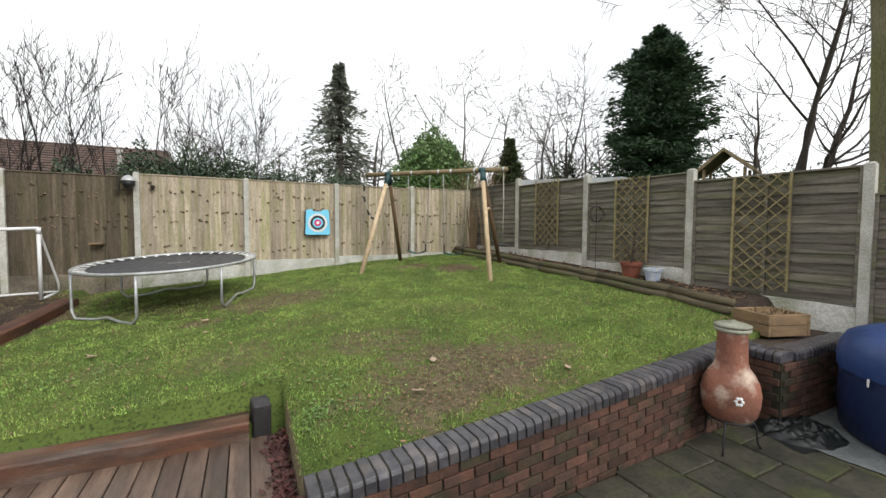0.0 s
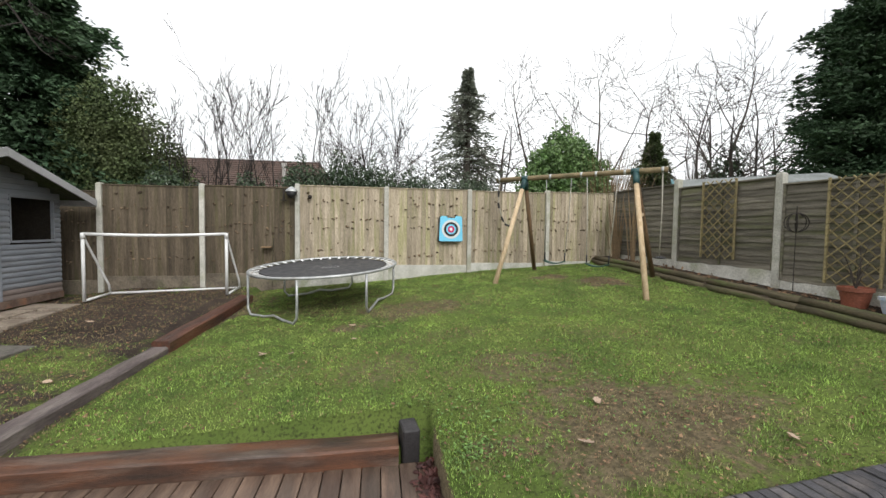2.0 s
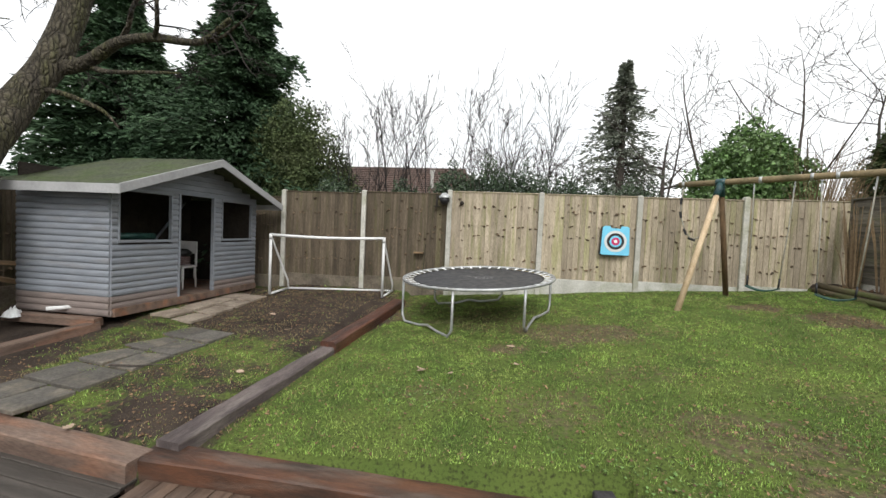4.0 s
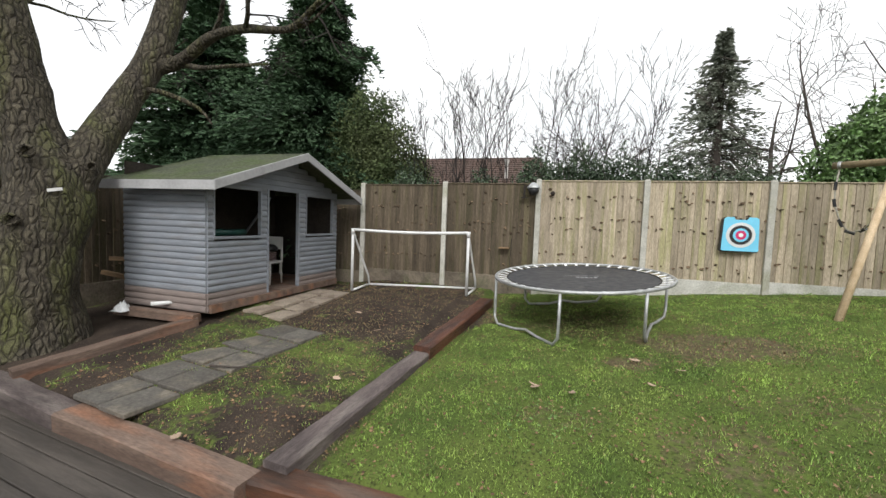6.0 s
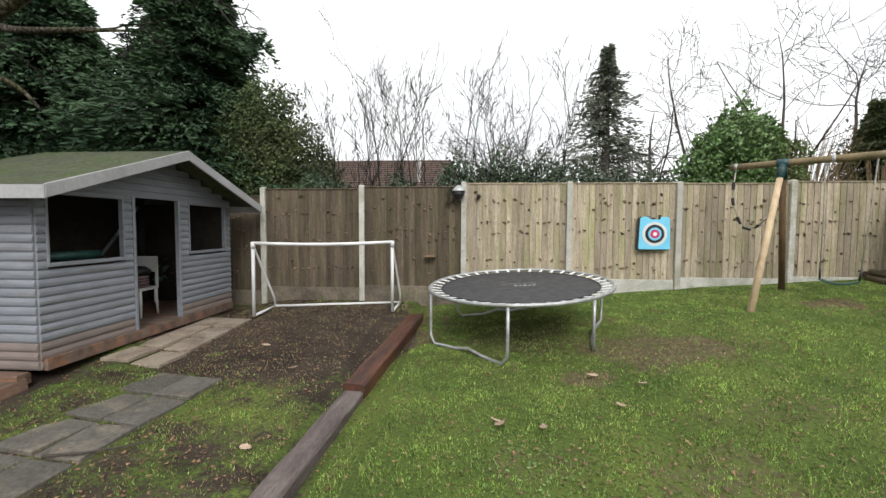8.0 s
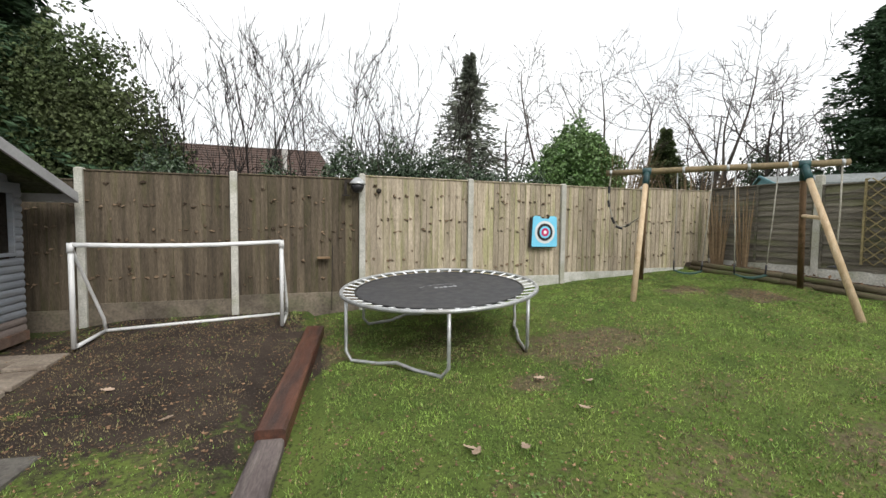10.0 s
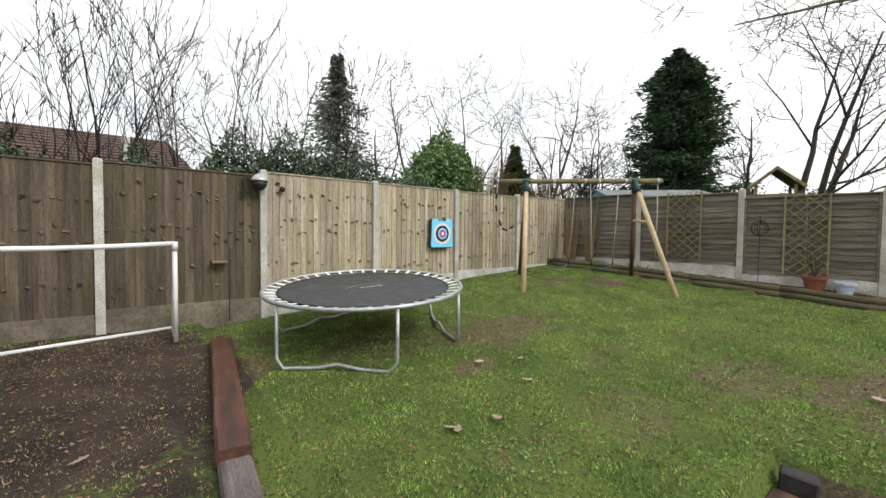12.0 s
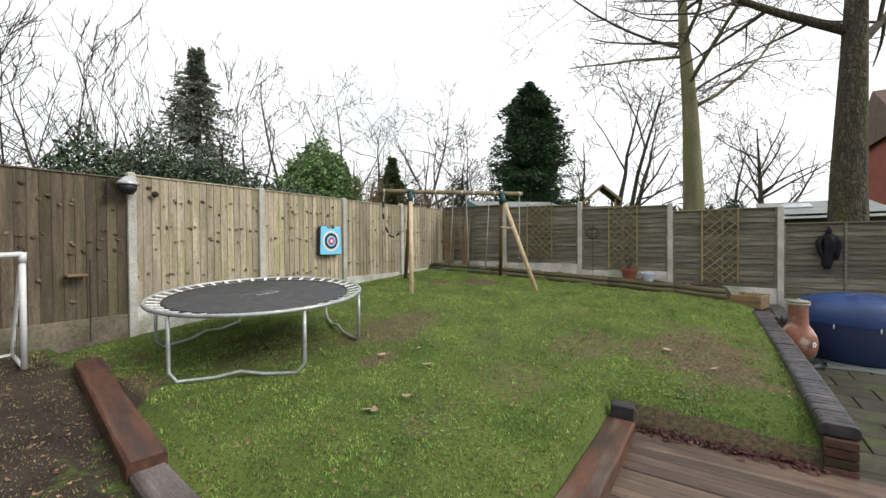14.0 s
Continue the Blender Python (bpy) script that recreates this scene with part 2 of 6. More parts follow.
def ridge(m, size, deep):
    """Adds long plates and cracks to a bark material."""
    n, l = m.node_tree.nodes, m.node_tree.links
    bsdf = n["Principled BSDF"]
    tc, mp, vor, low = n.new("ShaderNodeTexCoord"), n.new("ShaderNodeMapping"), n.new("ShaderNodeTexVoronoi"), n.new("ShaderNodeTexNoise")
    mp.inputs["Scale"].default_value = (1, 1, 0.3)
    warp = n.new("ShaderNodeVectorMath")
    warp.operation = "MULTIPLY_ADD"
    low.inputs["Scale"].default_value = 5.0
    l.new(tc.outputs["Object"], low.inputs["Vector"])
    l.new(low.outputs["Color"], warp.inputs[0])
    warp.inputs[1].default_value = (0.12, 0.12, 0.12)
    l.new(tc.outputs["Object"], warp.inputs[2])
    l.new(warp.outputs[0], mp.inputs["Vector"])
    vor.feature = "DISTANCE_TO_EDGE"
    vor.inputs["Scale"].default_value = size
    l.new(mp.outputs[0], vor.inputs["Vector"])
    r = n.new("ShaderNodeMapRange")
    r.inputs["From Max"].default_value = 0.25
    l.new(vor.outputs["Distance"], r.inputs["Value"])
    b = n.new("ShaderNodeBump")
    b.inputs["Strength"].default_value, b.inputs["Distance"].default_value = 1.0, deep
    l.new(r.outputs[0], b.inputs["Height"])
    old = bsdf.inputs["Normal"].links[0].from_socket
    l.new(old, b.inputs["Normal"])
    l.new(b.outputs[0], bsdf.inputs["Normal"])
    base = bsdf.inputs["Base Color"].links[0].from_socket
    t = n.new("ShaderNodeMix")
    t.data_type = "RGBA"
    t.inputs["A"].default_value = (0.03, 0.025, 0.02, 1)
    f = n.new("ShaderNodeMapRange")
    f.inputs["From Max"].default_value, f.inputs["To Min"].default_value = 0.12, 0.25
    l.new(vor.outputs["Distance"], f.inputs["Value"])
    l.new(f.outputs[0], t.inputs["Factor"])
    l.new(base, t.inputs["B"])
    l.new(t.outputs["Result"], bsdf.inputs["Base Color"])


ridge(M_BARK, 16.0, 0.03)
M_GREENBARK = surface("lichen_oak_bark", (0.24, 0.225, 0.13), (0.15, 0.14, 0.085), 1.5, 0.95, 1.0, 9, (2, 2, 0.7), 0.05,
                      stain=(0.16, 0.165, 0.06), stain_size=0.6, stain_amount=0.7)
M_TWIG = surface("bare_grey_twigs", (0.085, 0.07, 0.06), (0.055, 0.046, 0.04), 2, 0.95, 0.0, spread=0.2)
M_DARKTWIG = surface("dark_bare_twigs", (0.04, 0.034, 0.03), (0.026, 0.022, 0.02), 2, 0.95, 0.0, spread=0.1)
M_STRAW = surface("straw_stems", (0.27, 0.19, 0.11), (0.19, 0.135, 0.08), 2, 0.95, 0.0, spread=0.15, island=True)
M_CONIFER = surface("dark_conifer_foliage", (0.036, 0.072, 0.036), (0.062, 0.108, 0.052), 0.8, 0.75, 0.0, spread=0.45, island=True)
M_SPRUCE = surface("grey_spruce_foliage", (0.14, 0.16, 0.125), (0.20, 0.215, 0.17), 0.8, 0.8, 0.0, spread=0.35, island=True)
M_LAUREL = surface("bright_laurel_leaf", (0.095, 0.18, 0.05), (0.16, 0.25, 0.09), 0.7, 0.5, 0.0, spread=0.45, island=True, spec=0.5)
M_HOLLY = surface("dark_holly_leaf", (0.035, 0.062, 0.03), (0.06, 0.09, 0.045), 0.8, 0.4, 0.0, spread=0.5, island=True, spec=0.5)
M_YEW = surface("olive_shrub_leaf", (0.065, 0.095, 0.035), (0.10, 0.12, 0.05), 0.8, 0.7, 0.0, spread=0.45, island=True)
M_GRASS = surface("lawn_grass", (0.265, 0.39, 0.085), (0.12, 0.195, 0.047), 2.6, 0.6, 0.0, spread=0.6, island=True, fine=0.6,
                  stain=(0.31, 0.37, 0.105), stain_size=1.1, stain_amount=0.5)
M_DRY = surface("dry_yellow_grass", (0.34, 0.28, 0.145), (0.20, 0.155, 0.085), 2, 0.9, 0.0, spread=0.45, island=True)
M_WEED = surface("pale_weed_leaf", (0.15, 0.25, 0.07), (0.10, 0.18, 0.045), 3, 0.7, 0.0, spread=0.4, island=True)
M_LEAF = surface("fallen_leaf", (0.24, 0.15, 0.085), (0.13, 0.075, 0.045), 6, 0.85, 0.0, spread=0.55, island=True)
M_REDLEAF = surface("wet_red_leaf", (0.085, 0.03, 0.025), (0.05, 0.02, 0.018), 6, 0.6, 0.0, spread=0.5, island=True)
M_PALELEAF = surface("pale_oak_leaf", (0.42, 0.31, 0.23), (0.34, 0.25, 0.18), 9, 0.8, 0.0)
M_TILE = surface("red_brown_roof_tile", (0.14, 0.092, 0.074), (0.10, 0.07, 0.058), 3, 0.9, 0.4, 30, spread=0.25)
M_HOUSEBRICK = surface("red_house_brick", (0.32, 0.085, 0.06), (0.25, 0.07, 0.05), 3, 0.9, 0.3, 40, spread=0.2)
M_RENDER = surface("pale_render", (0.6, 0.58, 0.54), (0.52, 0.5, 0.47), 2, 0.9, 0.2)
M_GREYROOF = surface("pale_grey_felt_roof", (0.27, 0.285, 0.275), (0.20, 0.215, 0.21), 2, 0.85, 0.3, 40)
M_TEAL = surface("teal_shed_paint", (0.15, 0.31, 0.33), (0.12, 0.25, 0.27), 3, 0.7, 0.2)
M_FARWOOD = surface("far_bare_woodland", (0.13, 0.105, 0.09), (0.09, 0.08, 0.065), 0.6, 0.95, 0.0, spread=0.4, island=True)
M_GLASS = surface("dull_window_glass", (0.30, 0.33, 0.35), (0.25, 0.28, 0.30), 2, 0.15, 0.0, spec=0.6)
M_COAT = surface("black_coat_cloth", (0.014, 0.014, 0.017), (0.009, 0.009, 0.011), 6, 0.9, 0.4, 60)
M_CUSHION = surface("striped_cloth", (0.32, 0.24, 0.23), (0.20, 0.13, 0.13), 25, 0.9, 0.2, 90, (1, 1, 4))


# ---- mesh tools ----
class Mesh:
    """Gathers corners and faces for one part."""

    def __init__(self):
        self.v, self.f = [], []

    def add(self, verts, faces):
        k = len(self.v)
        self.v += [tuple(p) for p in verts]
        self.f += [tuple(i + k for i in q) for q in faces]
        return self

    def box(self, lo, hi, m=None):
        (a, b, c), (d, e, f) = lo, hi
        p = [Vector(q) for q in ((a, b, c), (d, b, c), (d, e, c), (a, e, c), (a, b, f), (d, b, f), (d, e, f), (a, e, f))]
        if m:
            p = [m @ q for q in p]
        return self.add(p, ((3, 2, 1, 0), (4, 5, 6, 7), (0, 1, 5, 4), (1, 2, 6, 5), (2, 3, 7, 6), (3, 0, 4, 7)))

    def tube(self, pts, radii, n=6, cap=True):
        pts = [Vector(p) for p in pts]
        if isinstance(radii, (int, float)):
            radii = [radii] * len(pts)
        d = (pts[1] - pts[0]).normalized()
        side = d.orthogonal().normalized()
        verts, faces = [], []
        for i, (p, r) in enumerate(zip(pts, radii)):
            if 0 < i < len(pts) - 1:
                d = (pts[i + 1] - pts[i - 1]).normalized()
            elif i:
                d = (pts[i] - pts[i - 1]).normalized()
            side = (side - d * side.dot(d)).normalized()
            up = d.cross(side)
            for j in range(n):
                a = 2 * math.pi * j / n
                verts.append(p + (side * math.cos(a) + up * math.sin(a)) * r)
        for i in range(len(pts) - 1):
            for j in range(n):
                k = (j + 1) % n
                faces.append((i * n + j, i * n + k, (i + 1) * n + k, (i + 1) * n + j))
        if cap:
            faces += [tuple(range(n - 1, -1, -1)), tuple((len(pts) - 1) * n + j for j in range(n))]
        return self.add(verts, faces)

    def lathe(self, profile, n=24, centre=(0, 0, 0)):
        cx, cy, cz = centre
        verts, faces = [], []
        for r, z in profile:
            for j in range(n):
                a = 2 * math.pi * j / n
                verts.append((cx + r * math.cos(a), cy + r * math.sin(a), cz + z))
        for i in range(len(profile) - 1):
            for j in range(n):
                k = (j + 1) % n
                faces.append((i * n + j, i * n + k, (i + 1) * n + k, (i + 1) * n + j))
        faces += [tuple(range(n - 1, -1, -1)), tuple((len(profile) - 1) * n + j for j in range(n))]
        return self.add(verts, faces)

    def prism(self, outline, depth, m=None):
        """An outline in x and z, pushed along y."""
        n = len(outline)
        p = [Vector((x, 0, z)) for x, z in outline] + [Vector((x, depth, z)) for x, z in outline]
        if m:
            p = [m @ q for q in p]
        return self.add(p, [tuple(range(n)), tuple(range(2 * n - 1, n - 1, -1))] +
                        [(i, i + n, (i + 1) % n + n, (i + 1) % n) for i in range(n)])

    def data(self, name, material, bevel=0.0, smooth=False):
        me = bpy.data.meshes.new(name)
        me.from_pydata(self.v, [], self.f)
        bm = bmesh.new()
        bm.from_mesh(me)
        bmesh.ops.recalc_face_normals(bm, faces=bm.faces)
        if bevel:
            bmesh.ops.bevel(bm, geom=bm.edges[:], offset=bevel, segments=1, affect="EDGES", clamp_overlap=True)
        bm.to_mesh(me)
        bm.free()
        me.materials.append(material)
        if smooth:
            me.polygons.foreach_set("use_smooth", [True] * len(me.polygons))
        return me


def cloud(name, verts, faces, material):
    """Many small loose pieces, such as leaves and blades, as one mesh."""
    me = bpy.data.meshes.new(name)
    me.from_pydata(verts.tolist(), [], faces.tolist())
    me.materials.append(material)
    return me


def part(name, mesh, material, parent, label="", bevel=0.0, smooth=False, place=None):
    ob = new(name, mesh if isinstance(mesh, bpy.types.Mesh) else mesh.data(name, material, bevel, smooth))
    ob.parent = parent
    if place is not None:
        ob.matrix_local = place
    if label:
        ob["label"] = label
    return ob


def thing(name, label, category, place=None, group="", kind=""):
    ob = new(name)
    ob.empty_display_size = 0.1
    if place is not None:
        ob.matrix_world = place
    return tagged(ob, label, category, group, kind)


def solid(name, mesh, material, label, category, bevel=0.0, smooth=False, place=None, group="", kind=""):
    ob = new(name, mesh if isinstance(mesh, bpy.types.Mesh) else mesh.data(name, material, bevel, smooth))
    if place is not None:
        ob.matrix_world = place
    return tagged(ob, label, category, group, kind)


# ---- the lie of the land ----
def lawn_z(x, y):
    if x > -2.8:
        z = -0.502 + 0.0783 * x + 0.0644 * y + 0.1 * math.exp(-((x - 2.7) / 2.2) ** 2 - ((y - 6.0) / 1.8) ** 2)
        return min(z, cap(x) - 0.04 + 0.3 * max(0.0, y - wall_y(x))) if x > 0.2 else z
    z = -0.721 + 0.0644 * y + 0.03 * max(0.0, y - 5) + 0.035 * min(1.0, (-2.8 - x) / 2) * max(0.0, 2 - y / 4)
    k = min(1.0, max(0.0, (-5.2 - x) / 0.9)) * min(1.0, max(0.0, (y - 3.2) / 0.9))
    return z + k * (-0.24 - z)


def cap(x):
    """The height of the brick wall's coping."""
    return -0.35 + 0.058 * x


def wall_y(x):
    """The lawn side of the brick wall's coping."""
    return 0.54 + 0.018 * x + 0.0055 * x * x


def step_y(x):
    """The lawn side of the sleepers along the deck."""
    return 2.13 if x > -3.3 else 2.03 + 0.11 * (-3.3 - x)


def log_x(y):
    return float(np.interp(y, (1.1, 2.6, 4.2, 5.6, 7.9), (5.42, 5.52, 5.34, 5.2, 5.0)))


def fence_x(y):
    return 5.51 + (7.85 - y) * 0.1086


# ---- ground ----
def soil_spot(x, y):
    """How bare the ground is, 0 to 1: worn patches of the lawn and the play yard."""
    wob = 0.4 * noise.noise((x * 1.3, y * 1.3, 0)) + 0.4 * noise.noise((x * 3.1, y * 3.1, 5)) + 0.35 * noise.noise((x * 8, y * 8, 5))
    bare = 0.0
    for cx, cy, rx, ry, w in ((1.85, 1.5, 1.1, 0.75, 0.72), (3.3, 6.35, 0.45, 0.3, 0.8), (3.9, 5.7, 0.5, 0.35, 0.9),
                              (0.4, 5.3, 0.95, 0.6, 0.6), (-0.9, 6.0, 0.9, 0.8, 0.4), (-4.3, 6.4, 1.75, 1.6, 1.2),
                              (-3.75, 2.5, 0.6, 0.4, 0.8), (-7.6, 3.6, 1.6, 1.6, 1.2), (-5.6, 2.5, 0.6, 0.4, 0.9),
                              (-4.6, 5.0, 1.2, 0.5, 0.8), (-0.2, 3.0, 0.6, 0.4, 0.4), (1.2, 2.7, 0.8, 0.4, 0.5), (-1.3, 3.3, 0.5, 0.3, 0.35), (0.7, 3.8, 0.7, 0.3, 0.35), (-0.6, 4.6, 0.35, 0.2, 0.6), (2.6, 3.2, 0.7, 0.3, 0.3)):
        d = math.hypot((x - cx) / rx, (y - cy) / ry) + wob
        bare = max(bare, w * min(1.0, max(0.0, (1.4 - d) / 0.8)))
    bare = max(bare, 0.55 * noise.noise((x * 2.6, y * 2.6, 31)) + 0.55 * noise.noise((x * 7, y * 7, 37)) - 0.12)
    if x < -2.9:
        bare = max(bare, 0.42 + 0.32 * noise.noise((x * 1.1, y * 1.1, 9)) + 0.4 * noise.noise((x * 3.7, y * 3.7, 9)))
    return min(1.0, max(0.0, bare))


def ground_z(x, y):
    if y > 8.1 or x > fence_x(y) + 0.1 or x < -9.1:
        return -0.1
    if x < 0.27 and y < step_y(x) - 0.14:
        return -1.15
    if x >= 0.27 and y < wall_y(x) - 0.12 and x < 6.9:
        return -1.15
    z = lawn_z(x, y)
    if x < 0.27 and y < step_y(x) + 0.02:
        return min(z, -0.64)
    if x < -2.9:
        z = min(z, -0.57 + 0.12 * max(0.0, y - step_y(x)))
    if -3.3 < x < -2.6 and 1.9 < y < 7.0:
        z -= 0.05
    if x > log_x(y) and y > 1.0:
        z += 0.13
    if 0.2 < x < 0.9 and y < 2.3:
        z -= 0.13 * (1 - max(0.0, x - 0.27) / 0.63) ** 2 * min(1.0, (2.3 - y) / 0.4)
    z += 0.018 * noise.noise((x * 1.7, y * 1.7, 3)) + 0.008 * noise.noise((x * 7, y * 7, 1))
    return z


def ground_material():
    m = bpy.data.materials.new("lawn_and_soil")
    m.use_nodes = True
    n, l = m.node_tree.nodes, m.node_tree.links
    bsdf = n["Principled BSDF"]
    bsdf.inputs["Roughness"].default_value, bsdf.inputs["Specular IOR Level"].default_value = 0.95, 0.15
    tc = n.new("ShaderNodeTexCoord")
    bare = n.new("ShaderNodeAttribute")
    bare.attribute_name = "bare"

    def noise_at(size, detail=6.0):
        t = n.new("ShaderNodeTexNoise")
        t.inputs["Scale"].default_value, t.inputs["Detail"].default_value = size, detail
        l.new(tc.outputs["Object"], t.inputs["Vector"])
        return t.outputs["Fac"]

    def mixed(f, x, y):
        t = n.new("ShaderNodeMix")
        t.data_type = "RGBA"
        for key, val in (("Factor", f), ("A", x), ("B", y)):
            if isinstance(val, tuple):
                t.inputs[key].default_value = val
            else:
                l.new(val, t.inputs[key])
        return t.outputs["Result"]

    def ranged(v, lo, hi):
        r = n.new("ShaderNodeMapRange")
        r.inputs["From Min"].default_value, r.inputs["From Max"].default_value = lo, hi
        l.new(v, r.inputs["Value"])
        return r.outputs[0]

    turf = mixed(ranged(noise_at(1.2), 0.35, 0.65), (0.07, 0.105, 0.024, 1), (0.115, 0.15, 0.036, 1))
    turf = mixed(ranged(noise_at(38), 0.5, 0.7), turf, (0.032, 0.036, 0.014, 1))
    earth = mixed(ranged(noise_at(2.0), 0.35, 0.65), (0.062, 0.047, 0.036, 1), (0.03, 0.023, 0.019, 1))
    earth = mixed(ranged(noise_at(60), 0.58, 0.78), earth, (0.17, 0.13, 0.095, 1))
    straw = n.new("ShaderNodeAttribute")
    straw.attribute_name = "straw"
    thatch = mixed(ranged(noise_at(22), 0.4, 0.62), (0.27, 0.215, 0.12, 1), (0.115, 0.10, 0.05, 1))
    thatch = mixed(ranged(noise_at(55), 0.56, 0.7), thatch, (0.06, 0.05, 0.033, 1))
    earth = mixed(straw.outputs["Fac"], earth, thatch)
    edge = n.new("ShaderNodeMath")
    edge.operation = "ADD"
    l.new(bare.outputs["Fac"], edge.inputs[0])
    sub = n.new("ShaderNodeMath")
    sub.operation = "SUBTRACT"
    l.new(noise_at(16), sub.inputs[0])
    sub.inputs[1].default_value = 0.5
    l.new(sub.outputs[0], edge.inputs[1])
    l.new(mixed(ranged(edge.outputs[0], 0.28, 0.62), turf, earth), bsdf.inputs["Base Color"])
    b = n.new("ShaderNodeBump")
    b.inputs["Strength"].default_value, b.inputs["Distance"].default_value = 0.9, 0.02
    l.new(noise_at(45, 8.0), b.inputs["Height"])
    l.new(b.outputs[0], bsdf.inputs["Normal"])
    return m


def build_ground():
    def axis(lo, hi, step, cuts):
        a = set(np.round(np.arange(lo, hi, step), 3).tolist()) | set(cuts)
        far = [hi + 2.0 ** k for k in range(0, 11)]
        near = [lo - 2.0 ** k for k in range(0, 11)]
        return sorted(near) + sorted(a) + far

    xs = axis(-9.4, 7.6, 0.1, (0.268, 0.271))
    ys = axis(-4.0, 8.4, 0.1, (8.099, 8.101))
    verts = [(x, y, ground_z(x, y)) for y in ys for x in xs]
    nx = len(xs)
    faces = [(j * nx + i, j * nx + i + 1, (j + 1) * nx + i + 1, (j + 1) * nx + i) for j in range(len(ys) - 1) for i in range(nx - 1)]
    me = bpy.data.meshes.new("ground")
    me.from_pydata(verts, [], faces)
    inside = [soil_spot(x, y) if -9.2 < x < 7 and 0 < y < 8.1 else 0.25 for x, y, z in verts]
    inside = [1.0 if (x > log_x(y) and x < 7 and 0.9 < y < 8.1) or z < -0.95 or 0.2 < x < 0.3 and y < 1.95 else s for (x, y, z), s in zip(verts, inside)]
    me.attributes.new("bare", "FLOAT", "POINT").data.foreach_set("value", inside)
    me.attributes.new("straw", "FLOAT", "POINT").data.foreach_set("value", [0.45 if -2.6 < x < log_x(y) - 0.05 and y < 7.9 and z > -0.9 else 0.0 for x, y, z in verts])
    me.polygons.foreach_set("use_smooth", [True] * len(me.polygons))
    me.materials.append(ground_material())
    tagged(new("ground", me), "patchy green lawn with worn bare soil patches", "ground", kind="structure")


build_ground()


def blades(count, seed, box, tall, thin, keep):
    """Grass as single bent blades; keep(x, y) gives the share that grows there."""
    rng = np.random.default_rng(seed)
    x0, x1, y0, y1 = box
    pts = np.column_stack((rng.uniform(x0, x1, count), rng.uniform(y0, y1, count)))
    ok = [i for i, (x, y) in enumerate(pts) if rng.random() < keep(x, y)]
    pts = pts[ok]
    n = len(pts)
    z = np.array([ground_z(x, y) for x, y in pts])
    a, lean = rng.uniform(0, 2 * np.pi, n), rng.uniform(0.1, 0.9, n)
    clump = np.array([0.75 + 0.9 * max(-0.5, noise.noise((x * 4.5, y * 4.5, 4))) + 0.5 * max(-0.3, noise.noise((x * 13, y * 13, 6))) for x, y in pts])
    h, b = rng.uniform(0.4, 1.0, n) * tall * clump, rng.uniform(0, 2 * np.pi, n)
    base = np.column_stack((pts, z - 0.004))
    side = np.column_stack((np.cos(a), np.sin(a), np.zeros(n))) * thin
    tip = base + np.column_stack((np.cos(b) * lean * h, np.sin(b) * lean * h, h))
    verts = np.stack((base - side, base + side, tip), 1).reshape(-1, 3)
    return verts, np.arange(3 * n).reshape(-1, 3)


def grows(x, y):
    if x > log_x(y) - 0.03 or y > 7.94 or ground_z(x, y) < -0.9:
        return 0.0
    if x < 0.27 and y < step_y(x) + 0.03 or x > 0.2 and y < wall_y(x) + 0.02 and x < 6.9:
        return 0.0
    if -3.08 + 0.085 * (y - 4.45) - 0.1 < x < -2.78 + 0.1 * (y - 4.45) and y > 1.9:
        return 0.06
    if x < -6.0 and y > 4.2 or x < -6.6:
        return 0.0
    s = soil_spot(x, y) + 0.5 * noise.noise((x * 3.5, y * 3.5, 2)) + 0.4 * noise.noise((x * 19, y * 19, 8))
    return (max(0.0, 1.0 - 1.35 * s) ** 1.3 + 0.03) * (0.55 if x < -2.9 else 1.0)


solid("grass", cloud("grass", *blades(400000, 3, (-6.6, 5.5, 0.5, 7.95), 0.045, 0.0035, grows), M_GRASS), None,
      "short patchy green lawn grass", "grass", kind="stuff")


def dry_share(x, y):
    """Where dead yellow grass lies among the green."""
    if not grows(x, y) and soil_spot(x, y) < 0.3 or ground_z(x, y) < -0.9 or y > 7.9 or x > log_x(y):
        return 0.0
    s = soil_spot(x, y) if x > -2.6 else 0.25 * soil_spot(x, y)
    return min(1.0, max(0.06, 0.2 + 0.55 * noise.noise((x * 0.9, y * 0.9, 12))) + 0.75 * s)


solid("dry_grass", cloud("dry_grass", *blades(190000, 4, (-5.8, 5.4, 0.6, 7.9), 0.03, 0.0045, dry_share), M_DRY), None,
      "dead yellow grass on the worn patches", "grass", kind="stuff")


# ---- fences ----
def board_mesh(name, width, height, material, seed):
    """A feather-edged board: thick on one side, thin on the other, with a slightly wavy foot and head."""
    rng = random.Random(seed)
    w, h = width / 2, height
    a, b, c, d = (rng.uniform(-0.006, 0.006) for _ in range(4))
    v = [(-w, 0, a), (w, 0, b), (w, -0.008, b), (-w, -0.022, a), (-w, 0, h + c), (w, 0, h + d), (w, -0.008, h + d), (-w, -0.022, h + c)]
    f = ((0, 1, 2, 3), (7, 6, 5, 4), (0, 4, 5, 1), (3, 2, 6, 7), (1, 5, 6, 2), (0, 3, 7, 4))
    return Mesh().add(v, f).data(name, material)


